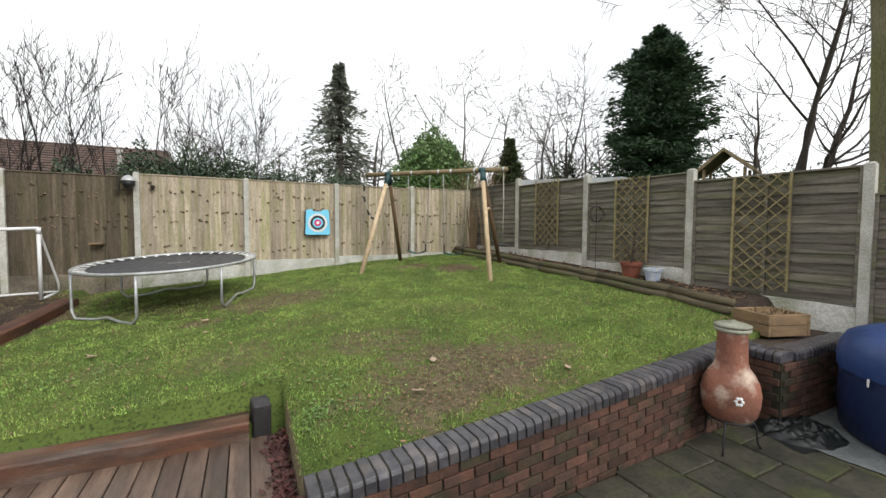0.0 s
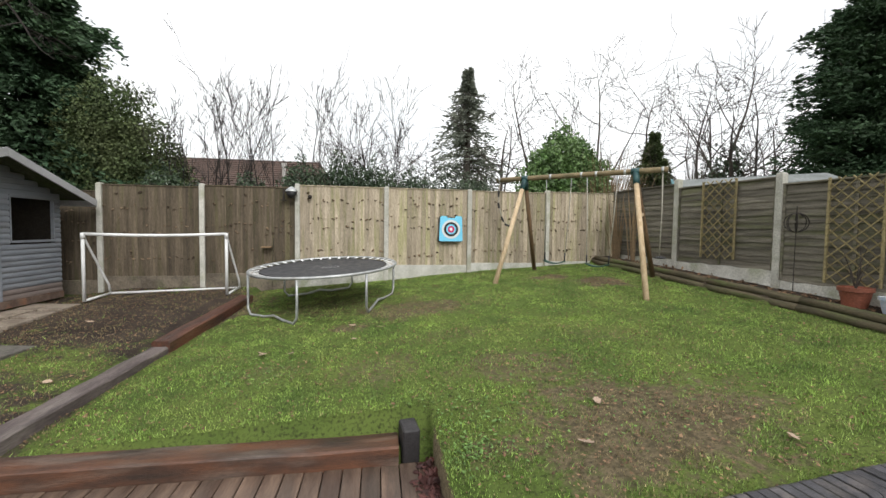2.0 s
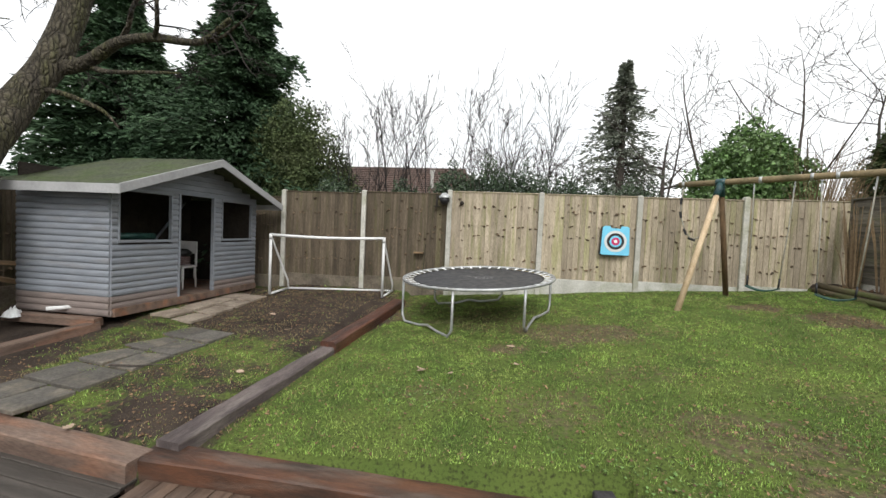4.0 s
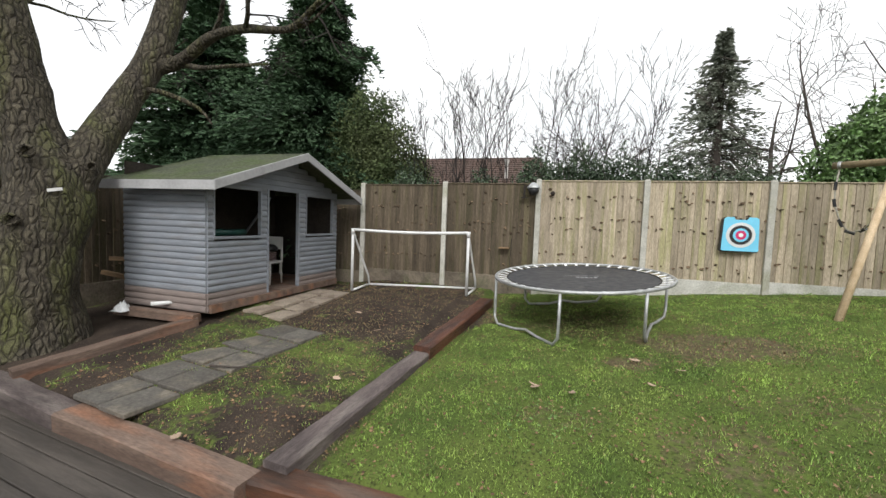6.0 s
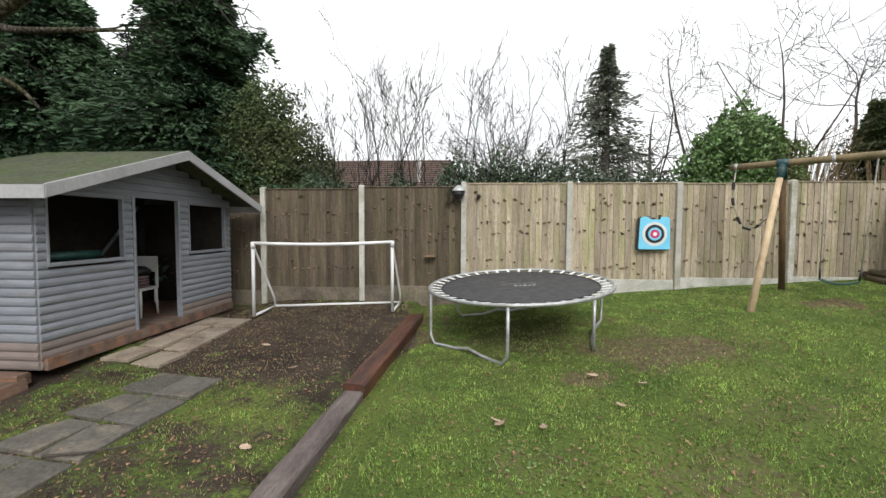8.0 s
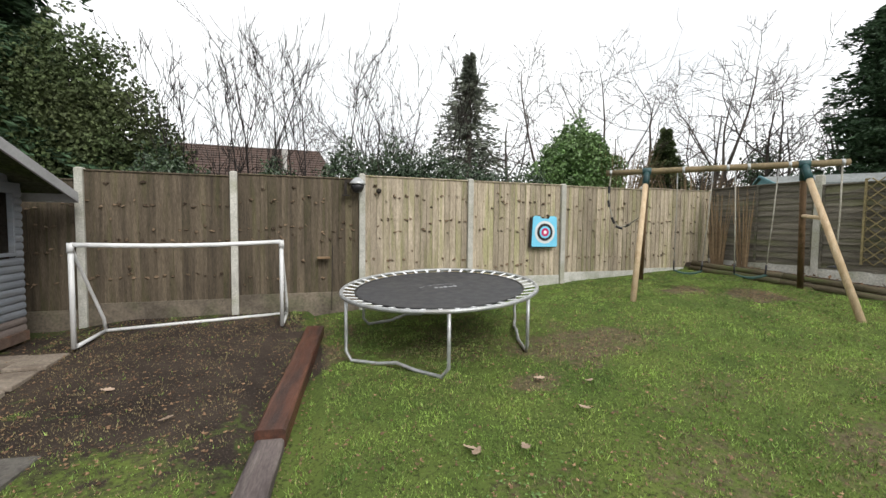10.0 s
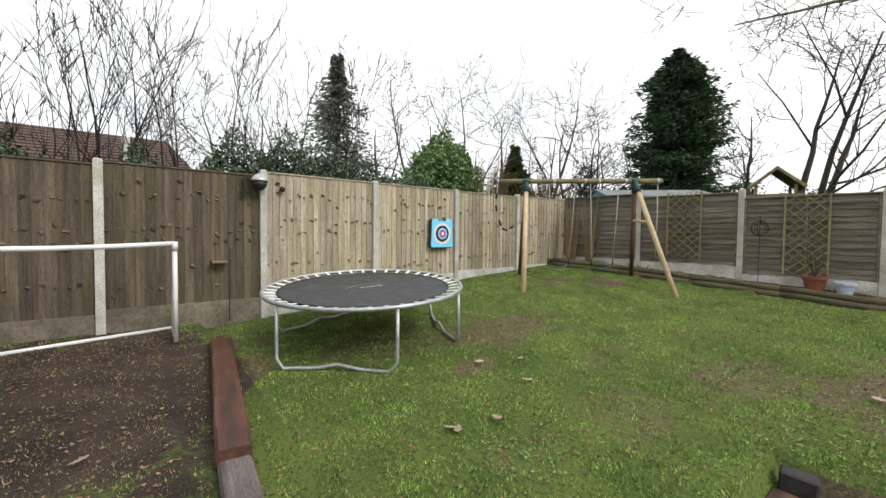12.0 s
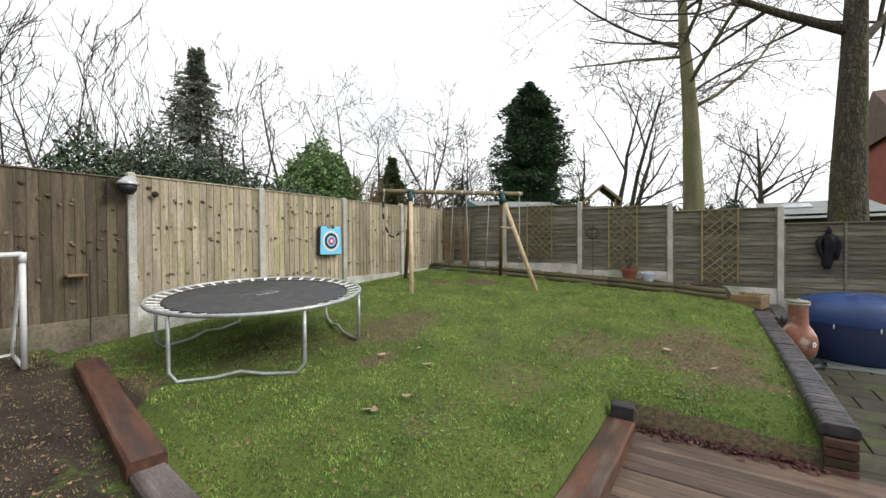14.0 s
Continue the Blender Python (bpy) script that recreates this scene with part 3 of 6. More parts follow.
def lap_mesh(name, length, width, material, seed):
    """A horizontal overlapping board with a wavy lower edge, tilted outwards at the foot."""
    rng = random.Random(seed)
    n, w, m = 10, width, Mesh()
    low = [-w + rng.uniform(-0.012, 0.012) for _ in range(n + 1)]
    for i in range(n):
        xa, xb = length * i / n - length / 2, length * (i + 1) / n - length / 2
        m.add([(xa, 0.0, 0), (xb, 0.0, 0), (xb, -0.022, low[i + 1]), (xa, -0.022, low[i]),
               (xa, 0.008, 0), (xb, 0.008, 0), (xb, -0.012, low[i + 1]), (xa, -0.012, low[i])],
              ((3, 2, 1, 0), (4, 5, 6, 7), (0, 1, 5, 4), (2, 3, 7, 6)))
    return m.data(name, material)


def post_mesh(height, material=None):
    """A slotted concrete post with a chamfered head."""
    m = Mesh().box((-0.05, -0.06, -0.4), (0.05, 0.06, height - 0.02))
    m.add([(-0.05, -0.06, height - 0.02), (0.05, -0.06, height - 0.02), (0.05, 0.06, height - 0.02), (-0.05, 0.06, height - 0.02),
           (-0.032, -0.042, height), (0.032, -0.042, height), (0.032, 0.042, height), (-0.032, 0.042, height)],
          ((4, 5, 6, 7), (0, 1, 5, 4), (1, 2, 6, 5), (2, 3, 7, 6), (3, 0, 4, 7)))
    return m.data("post", M_CONC, 0.006)


def closeboard_bay(fence, centre, length, foot, head, ground, material, seed, bright=True):
    """Gravel board, rails and upright boards between two posts, facing local -y."""
    rng = random.Random(seed)
    part("gravel_board", Mesh().box((centre - length / 2, -0.02, ground - 0.25), (centre + length / 2, 0.03, foot)), M_GRAVELB if material is M_BROWNSHADE else M_GRAVEL, fence,
         "concrete gravel board with green stains", 0.006)
    panel = part("panel", Mesh().box((centre - length / 2, 0.012, foot), (centre + length / 2, 0.05, foot + 0.07))
                 .box((centre - length / 2, 0.012, (foot + head) / 2), (centre + length / 2, 0.05, (foot + head) / 2 + 0.07))
                 .box((centre - length / 2, 0.012, head - 0.12), (centre + length / 2, 0.05, head - 0.05))
                 .box((centre - length / 2, -0.03, head), (centre + length / 2, 0.045, head + 0.02)), material, fence, "", 0.003)
    n = 17
    meshes = [board_mesh("board", length / n + 0.022, head - foot, material, seed * 10 + k) for k in range(3)]
    for i in range(n):
        x = centre - length / 2 + length * (i + 0.5) / n
        part("board", meshes[rng.randrange(3)], None, panel, place=pose(x, 0.006, foot, 0, 0, rng.uniform(-0.8, 0.8)))
    knots = Mesh()
    rows = [rng.uniform(0.12, 0.25), rng.uniform(0.42, 0.52), rng.uniform(0.56, 0.66), rng.uniform(0.76, 0.86)]
    spots = [(i, row + rng.gauss(0, 0.012)) for row in rows for i in range(n) if rng.random() < 0.62]
    spots += [(rng.randrange(n), rng.uniform(0.05, 0.95)) for _ in range(12)]
    for i, share in spots:
        x, z = centre - length / 2 + length * (i + rng.uniform(0.15, 0.85)) / n, foot + (head - foot) * share
        for _ in range(rng.choice((1, 1, 2))):
            w, h, lift, q = rng.uniform(0.014, 0.045), rng.uniform(0.008, 0.024), rng.uniform(0.01, 0.03), rng.uniform(-0.012, 0.012)
            xa, za = x + rng.uniform(-0.02, 0.02), z + rng.uniform(-0.02, 0.02)
            y0 = -0.014 - lift
            knots.add([(xa - w, -0.008, za + q), (xa - 0.4 * w, -0.008, za + h), (xa + w, -0.008, za - q), (xa + 0.3 * w, y0, za - h), (xa - 0.5 * w, y0, za - 0.7 * h + q)],
                      ((0, 4, 3, 2, 1), (0, 1, 2, 3, 4)))
    part("knot", knots, M_KNOT, panel, "dark chipped knots standing proud")


BAY = 1.93
fence_back = thing("fence_back", "tan closeboard fence between concrete posts", "fence", pose(0, 8.0, 0), kind="structure")
BACK = [(-4, 1.86, 0.05, 0.12, -0.25), (-3, 2.0, 0.13, 0.13, -0.15), (-2, 2.04, 0.18, 0.13, -0.1), (-1, 2.1, 0.26, 0.2, -0.02),
        (0, 2.1, 0.36, 0.2, 0.05), (1, 2.09, 0.41, 0.2, 0.1), (2, 2.12, 0.45, 0.2, 0.15)]
for k, head, foot, rise, base in BACK:
    # left bays: browner boards, darkened further in colour for the shade there
    closeboard_bay(fence_back, (k + 0.5) * BAY, BAY - 0.09, foot, head, base, M_BROWNSHADE if k < -1 else M_TAN, 40 + k)
    part("post", post_mesh(head + 0.045), None, fence_back, "grey concrete post", place=pose(k * BAY, 0, 0))
part("post", post_mesh(2.17), None, fence_back, "grey concrete post", place=pose(3 * BAY - 0.02, 0, 0))

fence_left = thing("fence_left", "dark brown closeboard fence behind the tree", "fence", pose(-8.75, 8.9, 0, 0, 0, 90), kind="structure")
for k in range(5):
    closeboard_bay(fence_left, -(k + 0.5) * BAY, BAY - 0.09, 0.02, 1.78, -0.3, M_BROWNSHADE, 70 + k)
    part("post", post_mesh(1.84), None, fence_left, "grey concrete post", place=pose(-(k + 1) * BAY, 0, 0))

fence_right = thing("fence_right", "weathered grey lap panel fence between concrete posts", "fence",
                    pose(5.51, 7.85, 0, 0, 0, -83.8), kind="structure")
RIGHT = [(0, 2.14, 0.66, 2.25), (1, 2.05, 0.63, 2.13), (2, 1.93, 0.48, 2.0), (3, 1.79, 0.2, 1.84), (4, 1.46, 0.0, 1.6), (5, 1.44, -0.02, 1.56)]
for k, head, foot, top in RIGHT:
    c, length, rng = (k + 0.5) * 1.92, 1.92 - 0.09, random.Random(k)
    part("gravel_board", Mesh().box((c - length / 2, -0.02, -0.5), (c + length / 2, 0.03, foot)), M_GRAVEL, fence_right,
         "concrete gravel board with green stains", 0.006)
    panel = part("panel", Mesh().box((c - length / 2, -0.035, foot), (c - length / 2 + 0.04, 0.03, head))
                 .box((c + length / 2 - 0.04, -0.035, foot), (c + length / 2, 0.03, head))
                 .box((c - 0.02, -0.04, foot), (c + 0.02, -0.02, head))
                 .box((c - length / 2, -0.045, head), (c + length / 2, 0.04, head + 0.025))
                 .box((c - length / 2, 0.012, foot), (c + length / 2, 0.02, head)), M_LAP, fence_right, "", 0.003)
    n = 13
    meshes = [lap_mesh("board", length - 0.02, (head - foot) / n + 0.03, M_LAP, k * 7 + j) for j in range(3)]
    for i in range(n):
        part("board", meshes[rng.randrange(3)], None, panel,
             place=pose(c, 0.0, head - (head - foot - 0.02) * i / n, 0, rng.uniform(-0.25, 0.25), 0))
    part("post", post_mesh(top), None, fence_right, "grey concrete post", place=pose((k + 1) * 1.92, 0, 0))


# ---- deck, sleepers, edging ----
deck = thing("deck", "wet brown timber deck boards", "deck", pose(0, 0, -0.715), kind="structure")
plank = Mesh().box((-0.069, -5.3, -0.03), (0.069, 0, 0)).data("deck_board", M_DECK, 0.004)
rng = random.Random(5)
for i in range(24):
    part("deck_board", plank, None, deck, place=pose(0.2 - i * 0.146, 1.9, rng.uniform(-0.003, 0.003)))
plank = Mesh().box((-5.6, -0.069, -0.03), (0, 0.069, 0)).data("deck_board", M_DECKGREY, 0.004)
for i in range(36):
    part("deck_board", plank, None, deck, "grey weathered deck board", place=pose(-3.3, 1.83 - i * 0.146, rng.uniform(-0.003, 0.003), 0, 0, -5.5))
part("joist", Mesh().box((-9, -3.4, -0.18), (0.2, 1.7, -0.05)), M_ENDGRAIN, deck, "dark underside")


def beam(name, a, b, width, height, material, label, group="", worn=0.018):
    """A squared timber between two points of its top's middle line, with rounded, chipped edges."""
    a, b = Vector(a), Vector(b)
    d = b - a
    n, m, rng = 10, Mesh(), random.Random(round(a.x * 100 + b.y * 10))
    rings = []
    for i in range(n + 1):
        w, c = width / 2 + rng.uniform(-0.004, 0.004), worn * rng.uniform(0.5, 1.2)
        x, zt = d.length * i / n, rng.uniform(-0.005, 0.003)
        rings += [(x, -w, -height), (x, w, -height), (x, w, zt - c), (x, w - c, zt), (x, -w + c, zt), (x, -w, zt - c)]
    faces = [tuple(range(6)), tuple(n * 6 + j for j in range(5, -1, -1))]
    for i in range(n):
        faces += [(i * 6 + j, i * 6 + (j + 1) % 6, i * 6 + 6 + (j + 1) % 6, i * 6 + 6 + j) for j in range(6)]
    m.add(rings, faces)
    q = Vector((d.x, d.y, 0)).to_track_quat("X", "Z").to_matrix().to_4x4()
    place = Matrix.Translation(a) @ q @ pose(0, 0, 0, 0, -math.degrees(math.atan2(d.z, Vector((d.x, d.y)).length)), 0)
    return solid(name, m, material, label, "sleeper", place=place, group=group)


beam("sleeper", (-3.33, 2.02, -0.565), (-0.02, 2.0, -0.565), 0.25, 0.24, M_SLEEPER, "wet red-brown timber sleeper edging the lawn above the deck", "deck edging")
beam("sleeper", (-5.5, 2.14, -0.555), (-3.3, 1.92, -0.56), 0.24, 0.24, M_PALESL, "pale worn timber sleeper beside the deck", "deck edging")
beam("sleeper", (-8.9, 2.56, -0.54), (-5.51, 2.14, -0.555), 0.24, 0.24, M_GREYED, "grey worn timber sleeper beside the deck", "deck edging")
beam("sleeper", (-3.0, 4.46, -0.335), (-2.68, 6.95, -0.125), 0.23, 0.22, M_SLEEPY, "red-brown timber sleeper dividing lawn and play yard", "yard edging")
beam("sleeper", (-3.2, 2.05, -0.505), (-3.0, 4.44, -0.4), 0.22, 0.2, M_GREYED, "grey weathered timber edging sunk in the lawn", "yard edging")
beam("sleeper", (-6.78, 2.35, -0.46), (-6.3, 4.12, -0.235), 0.15, 0.24, M_PALESL, "pale brown timber edging round the tree bed", "yard edging")
beam("sleeper", (-7.7, 4.02, -0.19), (-6.25, 4.1, -0.19), 0.14, 0.12, M_PALESL, "pale brown timber beam under the shed wall", "yard edging")
solid("stub_post", Mesh().box((-0.07, -0.11, -0.4), (0.07, 0.1, 0.0)), M_ENDGRAIN, "short black-stained timber post at the sleeper's end",
      "post", 0.012, place=pose(0.07, 2.0, -0.44, 3, 0, 8))

# ---- brick wall of the patio ----
wall = thing("wall_brick", "low brown brick wall with dark blue brick coping", "wall", kind="structure")
cap_z = -0.13
PATIO = -0.87
TILT = -math.degrees(math.atan(0.058))
core = Mesh()
xs = [0.25 + 0.25 * i for i in range(19)]
for xa, xb in zip(xs, xs[1:]):
    ya, yb = wall_y(xa) - 0.02, wall_y(xb) - 0.02
    ca, cb = cap(xa) - 0.11, cap(xb) - 0.11
    core.add([(xa, ya - 0.178, -1.1), (xb, yb - 0.178, -1.1), (xb, yb, -1.1), (xa, ya, -1.1),
              (xa, ya - 0.178, ca), (xb, yb - 0.178, cb), (xb, yb, cb), (xa, ya, ca)],
             ((4, 5, 6, 7), (0, 1, 5, 4), (2, 3, 7, 6), (1, 2, 6, 5), (3, 0, 4, 7)))
part("core", core, M_MORTAR, wall, "mossy mortar")
cap_brick = Mesh()
prof = [(-0.12, -0.1), (-0.12, -0.035), (-0.108, -0.012), (-0.085, 0.0), (0.085, 0.0), (0.108, -0.012), (0.12, -0.035), (0.12, -0.1)]
cap_brick.prism(prof, 0.064, pose(0, 0, 0, 0, 0, 90) @ pose(0, -0.032, 0))
cap_brick = cap_brick.data("coping_brick", M_BLUEBRICK, 0.003)
part("bedding", Mesh().add([(x, wall_y(x) - 0.11 + o, cap(x) + dz) for x in (0.27, 1.4, 2.5, 3.6, 4.6) for o, dz in
                            ((-0.105, -0.11), (-0.105, -0.03), (-0.085, -0.008), (0.085, -0.008), (0.105, -0.03), (0.105, -0.11))],
                           [(i * 6 + j, i * 6 + j + 1, i * 6 + j + 7, i * 6 + j + 6) for i in range(4) for j in range(5)]),
     M_MORTAR, wall, "dark joints")
rng = random.Random(2)
for i in range(60):
    x = 0.28 + i * 0.0745
    t = math.degrees(math.atan(0.018 + 0.011 * x))
    part("coping_brick", cap_brick, None, wall, place=pose(x, wall_y(x) - 0.11, cap(x) + rng.uniform(-0.003, 0.003),
                                                           rng.uniform(-1, 1), TILT + rng.uniform(-1, 1), t + rng.uniform(-1, 1)))
stretcher = Mesh().box((-0.1075, 0, -0.0325), (0.1075, 0.05, 0.0325)).data("brick", M_BRICK, 0.004)
for row in range(9):
    for i in range(20):
        x = 0.36 + i * 0.2265 + (0.113 if row % 2 else 0)
        if x < 4.6:
            t = math.degrees(math.atan(0.018 + 0.011 * x))
            part("brick", stretcher, None, wall, place=pose(x, wall_y(x) - 0.214 + rng.uniform(-0.003, 0.003), cap(x) - 0.142 - row * 0.0755, 0, TILT, t))
header = Mesh().box((-0.05, -0.1, -0.0325), (0.0, 0.1, 0.0325)).data("brick", M_BRICK, 0.004)
for row in range(7):
    part("brick", header, None, wall, place=pose(0.262, wall_y(0.2) - 0.11, cap(0.26) - 0.142 - row * 0.0755))

# the return of the wall beside the tub, and the bed behind it
back_wall = thing("wall_return", "dark brick return wall with blue brick coping", "wall", kind="structure")
part("core", Mesh().box((4.62, 0.22, -1.1), (4.80, 0.74, cap_z - 0.11)).box((4.80, 0.22, -1.1), (6.3, 0.42, cap_z - 0.11)), M_MORTAR, back_wall, "dark mortar")
part("bed", Mesh().box((4.82, 0.44, -1.1), (6.3, 1.02, cap_z - 0.03)), M_SOIL, back_wall, "dark soil fill")
for i in range(7):
    part("coping_brick", cap_brick, None, back_wall, place=pose(4.71, 0.25 + i * 0.0745, cap_z + 0.004, 0, 0, 90))
for i in range(19):
    part("coping_brick", cap_brick, None, back_wall, place=pose(4.87 + i * 0.0745, 0.32, cap_z))
for row in range(9):
    for i in range(2):
        part("brick", stretcher, None, back_wall, place=pose(4.6, 0.34 + i * 0.2265 + (0.06 if row % 2 else 0), cap_z - 0.142 - row * 0.0755, 0, 0, -90))
    for i in range(6):
        part("brick", stretcher, None, back_wall, place=pose(4.75 + i * 0.2265 + (0.113 if row % 2 else 0), 0.2, cap_z - 0.142 - row * 0.0755))

# ---- patio slabs ----
patio = thing("patio", "damp mossy concrete patio slabs", "patio", pose(0.3, 0.0, PATIO), kind="structure")
slab = Mesh().box((-0.22, -0.295, -0.05), (0.22, 0.295, 0)).data("slab", M_SLAB, 0.008)
rng = random.Random(8)
for i in range(15):
    for j in range(8):
        x, y = 0.25 + i * 0.455, 0.28 - j * 0.605 + 0.03 * i - (0.3 if i % 2 else 0)
        if y + 0.3 < wall_y(x + 0.3) - 0.16 and not (x > 4.0 and y > 0.0):
            part("slab", slab, None, patio, place=pose(x, y, rng.uniform(-0.004, 0.004), rng.uniform(-0.5, 0.5), rng.uniform(-0.5, 0.5), rng.uniform(-1, 1)))
        elif y - 0.25 < wall_y(x + 0.3) - 0.24 and x < 4.3:
            cut = wall_y(x + 0.3) - 0.235
            part("slab", Mesh().box((x - 0.22, y - 0.295, -0.05), (x + 0.22, cut, 0)), M_SLAB, patio, "", 0.008)
part("joint_bed", Mesh().box((0.0, -4.2, -0.1), (6.0, 0.3, -0.018)), M_SOIL, patio, "mossy dark joints")

# ---- stepping slabs ----
path_slab = Mesh().box((-0.203, -0.24, -0.05), (0.203, 0.24, 0.0)).data("stepping_slab", M_PATH, 0.008)
shed_slab = Mesh().box((-0.2, -0.215, -0.05), (0.2, 0.215, 0.0)).data("stepping_slab", M_PALESLAB, 0.008)
rng = random.Random(12)
for row in range(5):
    for col in range(2):
        x, y = -5.4 + col * 0.42 + 0.055 * row + (0.02 if row > 2 else 0), 2.46 + row * 0.5 + (-0.06 if col else 0.0)
        o = new("stepping_slab", path_slab)
        o.matrix_world = pose(x, y, lawn_z(x, y) + 0.026, rng.uniform(-0.5, 2.5), rng.uniform(-1.2, 1.2), -7 + rng.uniform(-3, 3))
        tagged(o, "grey concrete slab of the sunken garden path", "slab", "path slabs")
for row in range(4):
    for col in range(2):
        x, y = -5.9 + col * 0.37, 4.98 + row * 0.5
        o = new("stepping_slab", shed_slab)
        o.matrix_world = pose(x, y, lawn_z(x, y) + 0.03, rng.uniform(0, 3), rng.uniform(-1, 1), rng.uniform(-3, 3)) @ Matrix.Diagonal((0.9, 1.05, 1, 1))
        tagged(o, "pale grey slab beside the shed door", "slab", "shed slabs")

# ---- log edging of the raised bed ----
ys = [1.12, 2.0, 3.3, 4.7, 6.1, 7.8]
for ya, yb in zip(ys, ys[1:]):
    edging = thing("log_edging", "mossy half-round log edging of the raised bed", "edging", group="log edgings")
    for lev in range(2):
        pa, pb = (Vector((log_x(y) + 0.05 * lev, y, lawn_z(log_x(y) - 0.1, y) + 0.055 + 0.1 * lev)) for y in (ya, yb))
        part("log", Mesh().tube([pa.lerp(pb, i / 4) + Vector((0, 0, 0.006 * math.sin(i * 2 + ya))) for i in range(5)], 0.056, 10), M_LOG, edging, smooth=True)

# ---- shed ----
def build_shed():
    """Summer house: rounded lap cladding, open front with two windows and a doorway, felt roof."""
    shed = thing("summer_house", "grey painted timber summer house with a mossy felt roof", "shed", pose(-6.18, 4.2, -0.18))
    L, D, EAVE, PEAK = 3.28, 1.6, 1.86, 2.42   # along y, along -x, heights over the base

    def cladding(length, gaps, rows, z0, pitch, material, place):
        """Rounded boards along +x at y = 0, bulging to -y, leaving out gaps (x0, x1, z0, z1)."""
        for r in range(rows):
            z = z0 + r * pitch
            spans = [(0.0, length)]
            for a, b, c, d in gaps:
                if c - 0.02 < z + pitch / 2 < d:
                    spans = [(s, e) for u, v in spans for s, e in ((u, min(v, a)), (max(u, b), v)) if e - s > 0.01]
            for s, e in spans:
                prof = [(0.0, 0.0), (-0.012, 0.0), (-0.024, 0.022), (-0.026, pitch * 0.55), (-0.018, pitch * 0.85), (-0.006, pitch - 0.002), (0.0, pitch)]
                k = len(prof)
                m = Mesh().add([(s, y, z + h) for y, h in prof] + [(e, y, z + h) for y, h in prof],
                      [tuple(range(k)), tuple(range(2 * k - 1, k - 1, -1))] + [(i, i + k, (i + 1) % k + k, (i + 1) % k) for i in range(k)])
                part("cladding_board", m, material, shed, place=place)

    P = 0.093
    front = pose(0, 0, 0, 0, 0, 90)          # local x runs along the front (world +y), -y faces world +x
    gaps = [(0.10, 1.04, 1.06, 1.84), (1.16, 2.02, 0.12, 1.84), (2.2, 3.14, 1.06, 1.84)]
    cladding(L, gaps, 17, 0.27, P, M_SHED, front)
    cladding(L, [(1.16, 2.02, 0.12, 1.84)], 3, -0.01, P, M_SHEDLOW, front)
    side = pose(-D, 0, 0)
    cladding(D, [], 17, 0.27, P, M_SHED, side)
    cladding(D, [], 3, -0.01, P, M_SHEDLOW, side)
    part("far_side_wall", Mesh().box((-D, L - 0.02, 0), (0, L, EAVE)), M_SHED, shed)
    # back wall and added linings coloured dark to give the interior its shade
    part("back_wall", Mesh().box((-D, 0, 0), (-D + 0.02, L - 0.02, EAVE + 0.3)), M_DARKWOOD_SHADE, shed, "inner timber with the shed's shade put into its dark colour")
    part("inner_lining", Mesh().box((-D + 0.02, 0.004, 0), (-0.02, 0.02, EAVE)), M_DARKWOOD_SHADE, shed, "inner timber with the shed's shade put into its dark colour")
    part("inner_lining", Mesh().box((-D + 0.02, L - 0.035, 0), (-0.02, L - 0.022, EAVE)), M_DARKWOOD_SHADE, shed, "inner timber with the shed's shade put into its dark colour")
    part("floor", Mesh().box((-D, 0.02, -0.02), (0.06, L - 0.02, 0.1)), M_PALESL, shed, "worn brown floor boards")
    # gable boards over the openings
    m = Mesh()
    for i in range(6):
        z = 1.84 + i * P
        half = L / 2 * max(0.0, 1 - (z - EAVE) / (PEAK - EAVE)) if z > EAVE else L / 2
        half = min(half, L / 2)
        m.add([(-0.002, L / 2 - half, z), (0.02, L / 2 - half, z), (0.02, L / 2 + half, z), (-0.002, L / 2 + half, z),
               (-0.002, L / 2 - half, z + P - 0.003), (0.012, L / 2 - half, z + P - 0.003), (0.012, L / 2 + half, z + P - 0.003), (-0.002, L / 2 + half, z + P - 0.003)],
              ((0, 1, 2, 3), (7, 6, 5, 4), (0, 4, 5, 1), (1, 5, 6, 2), (2, 6, 7, 3), (3, 7, 4, 0)))
    part("gable", m, M_SHED, shed)
    # posts and frames of the openings
    for y, w, z0, z1 in ((0.004, 0.086, 0.0, 1.86), (1.04, 0.12, 0.1, 1.86), (2.02, 0.18, 0.1, 1.86), (3.14, 0.136, 0.0, 1.86)):
        part("corner_post", Mesh().box((-0.045, y, z0), (-0.003, y + w, z1)), M_SHED, shed, bevel=0.006)
    for ya, yb in ((0.09, 1.04), (2.2, 3.14)):
        window = part("window", Mesh().box((-0.03, ya, 1.04), (0.042, yb, 1.08)).box((-0.03, ya, 1.80), (0.03, yb, 1.85))
                      .box((-0.03, ya, 1.08), (0.03, ya + 0.03, 1.80)).box((-0.03, yb - 0.03, 1.08), (0.03, yb, 1.80)), M_SHED, shed, "unglazed window frame", 0.004)
    for y in (1.16, 1.975):
        part("door_jamb", Mesh().box((-0.03, y, 0.1), (0.034, y + 0.045, 1.85)), M_SHED, shed, bevel=0.004)
    part("inside_brace", Mesh().tube([(-1.45, 2.2, 1.0), (-1.45, 2.95, 1.8)], 0.025, 6), M_SHED, shed)
    # roof
    ov, fo = 0.29, 0.45
    for sgn in (0, 1):
        y0 = -ov if sgn == 0 else L + ov
        drop = (PEAK - EAVE) * ov / (L / 2)
        z0, zp = EAVE - drop + 0.07, PEAK + 0.07
        roof = Mesh()
        n = 14
        a, b = Vector((0, y0, z0)), Vector((0, L / 2, zp))
        rows = [a.lerp(b, i / n) for i in range(n + 1)]
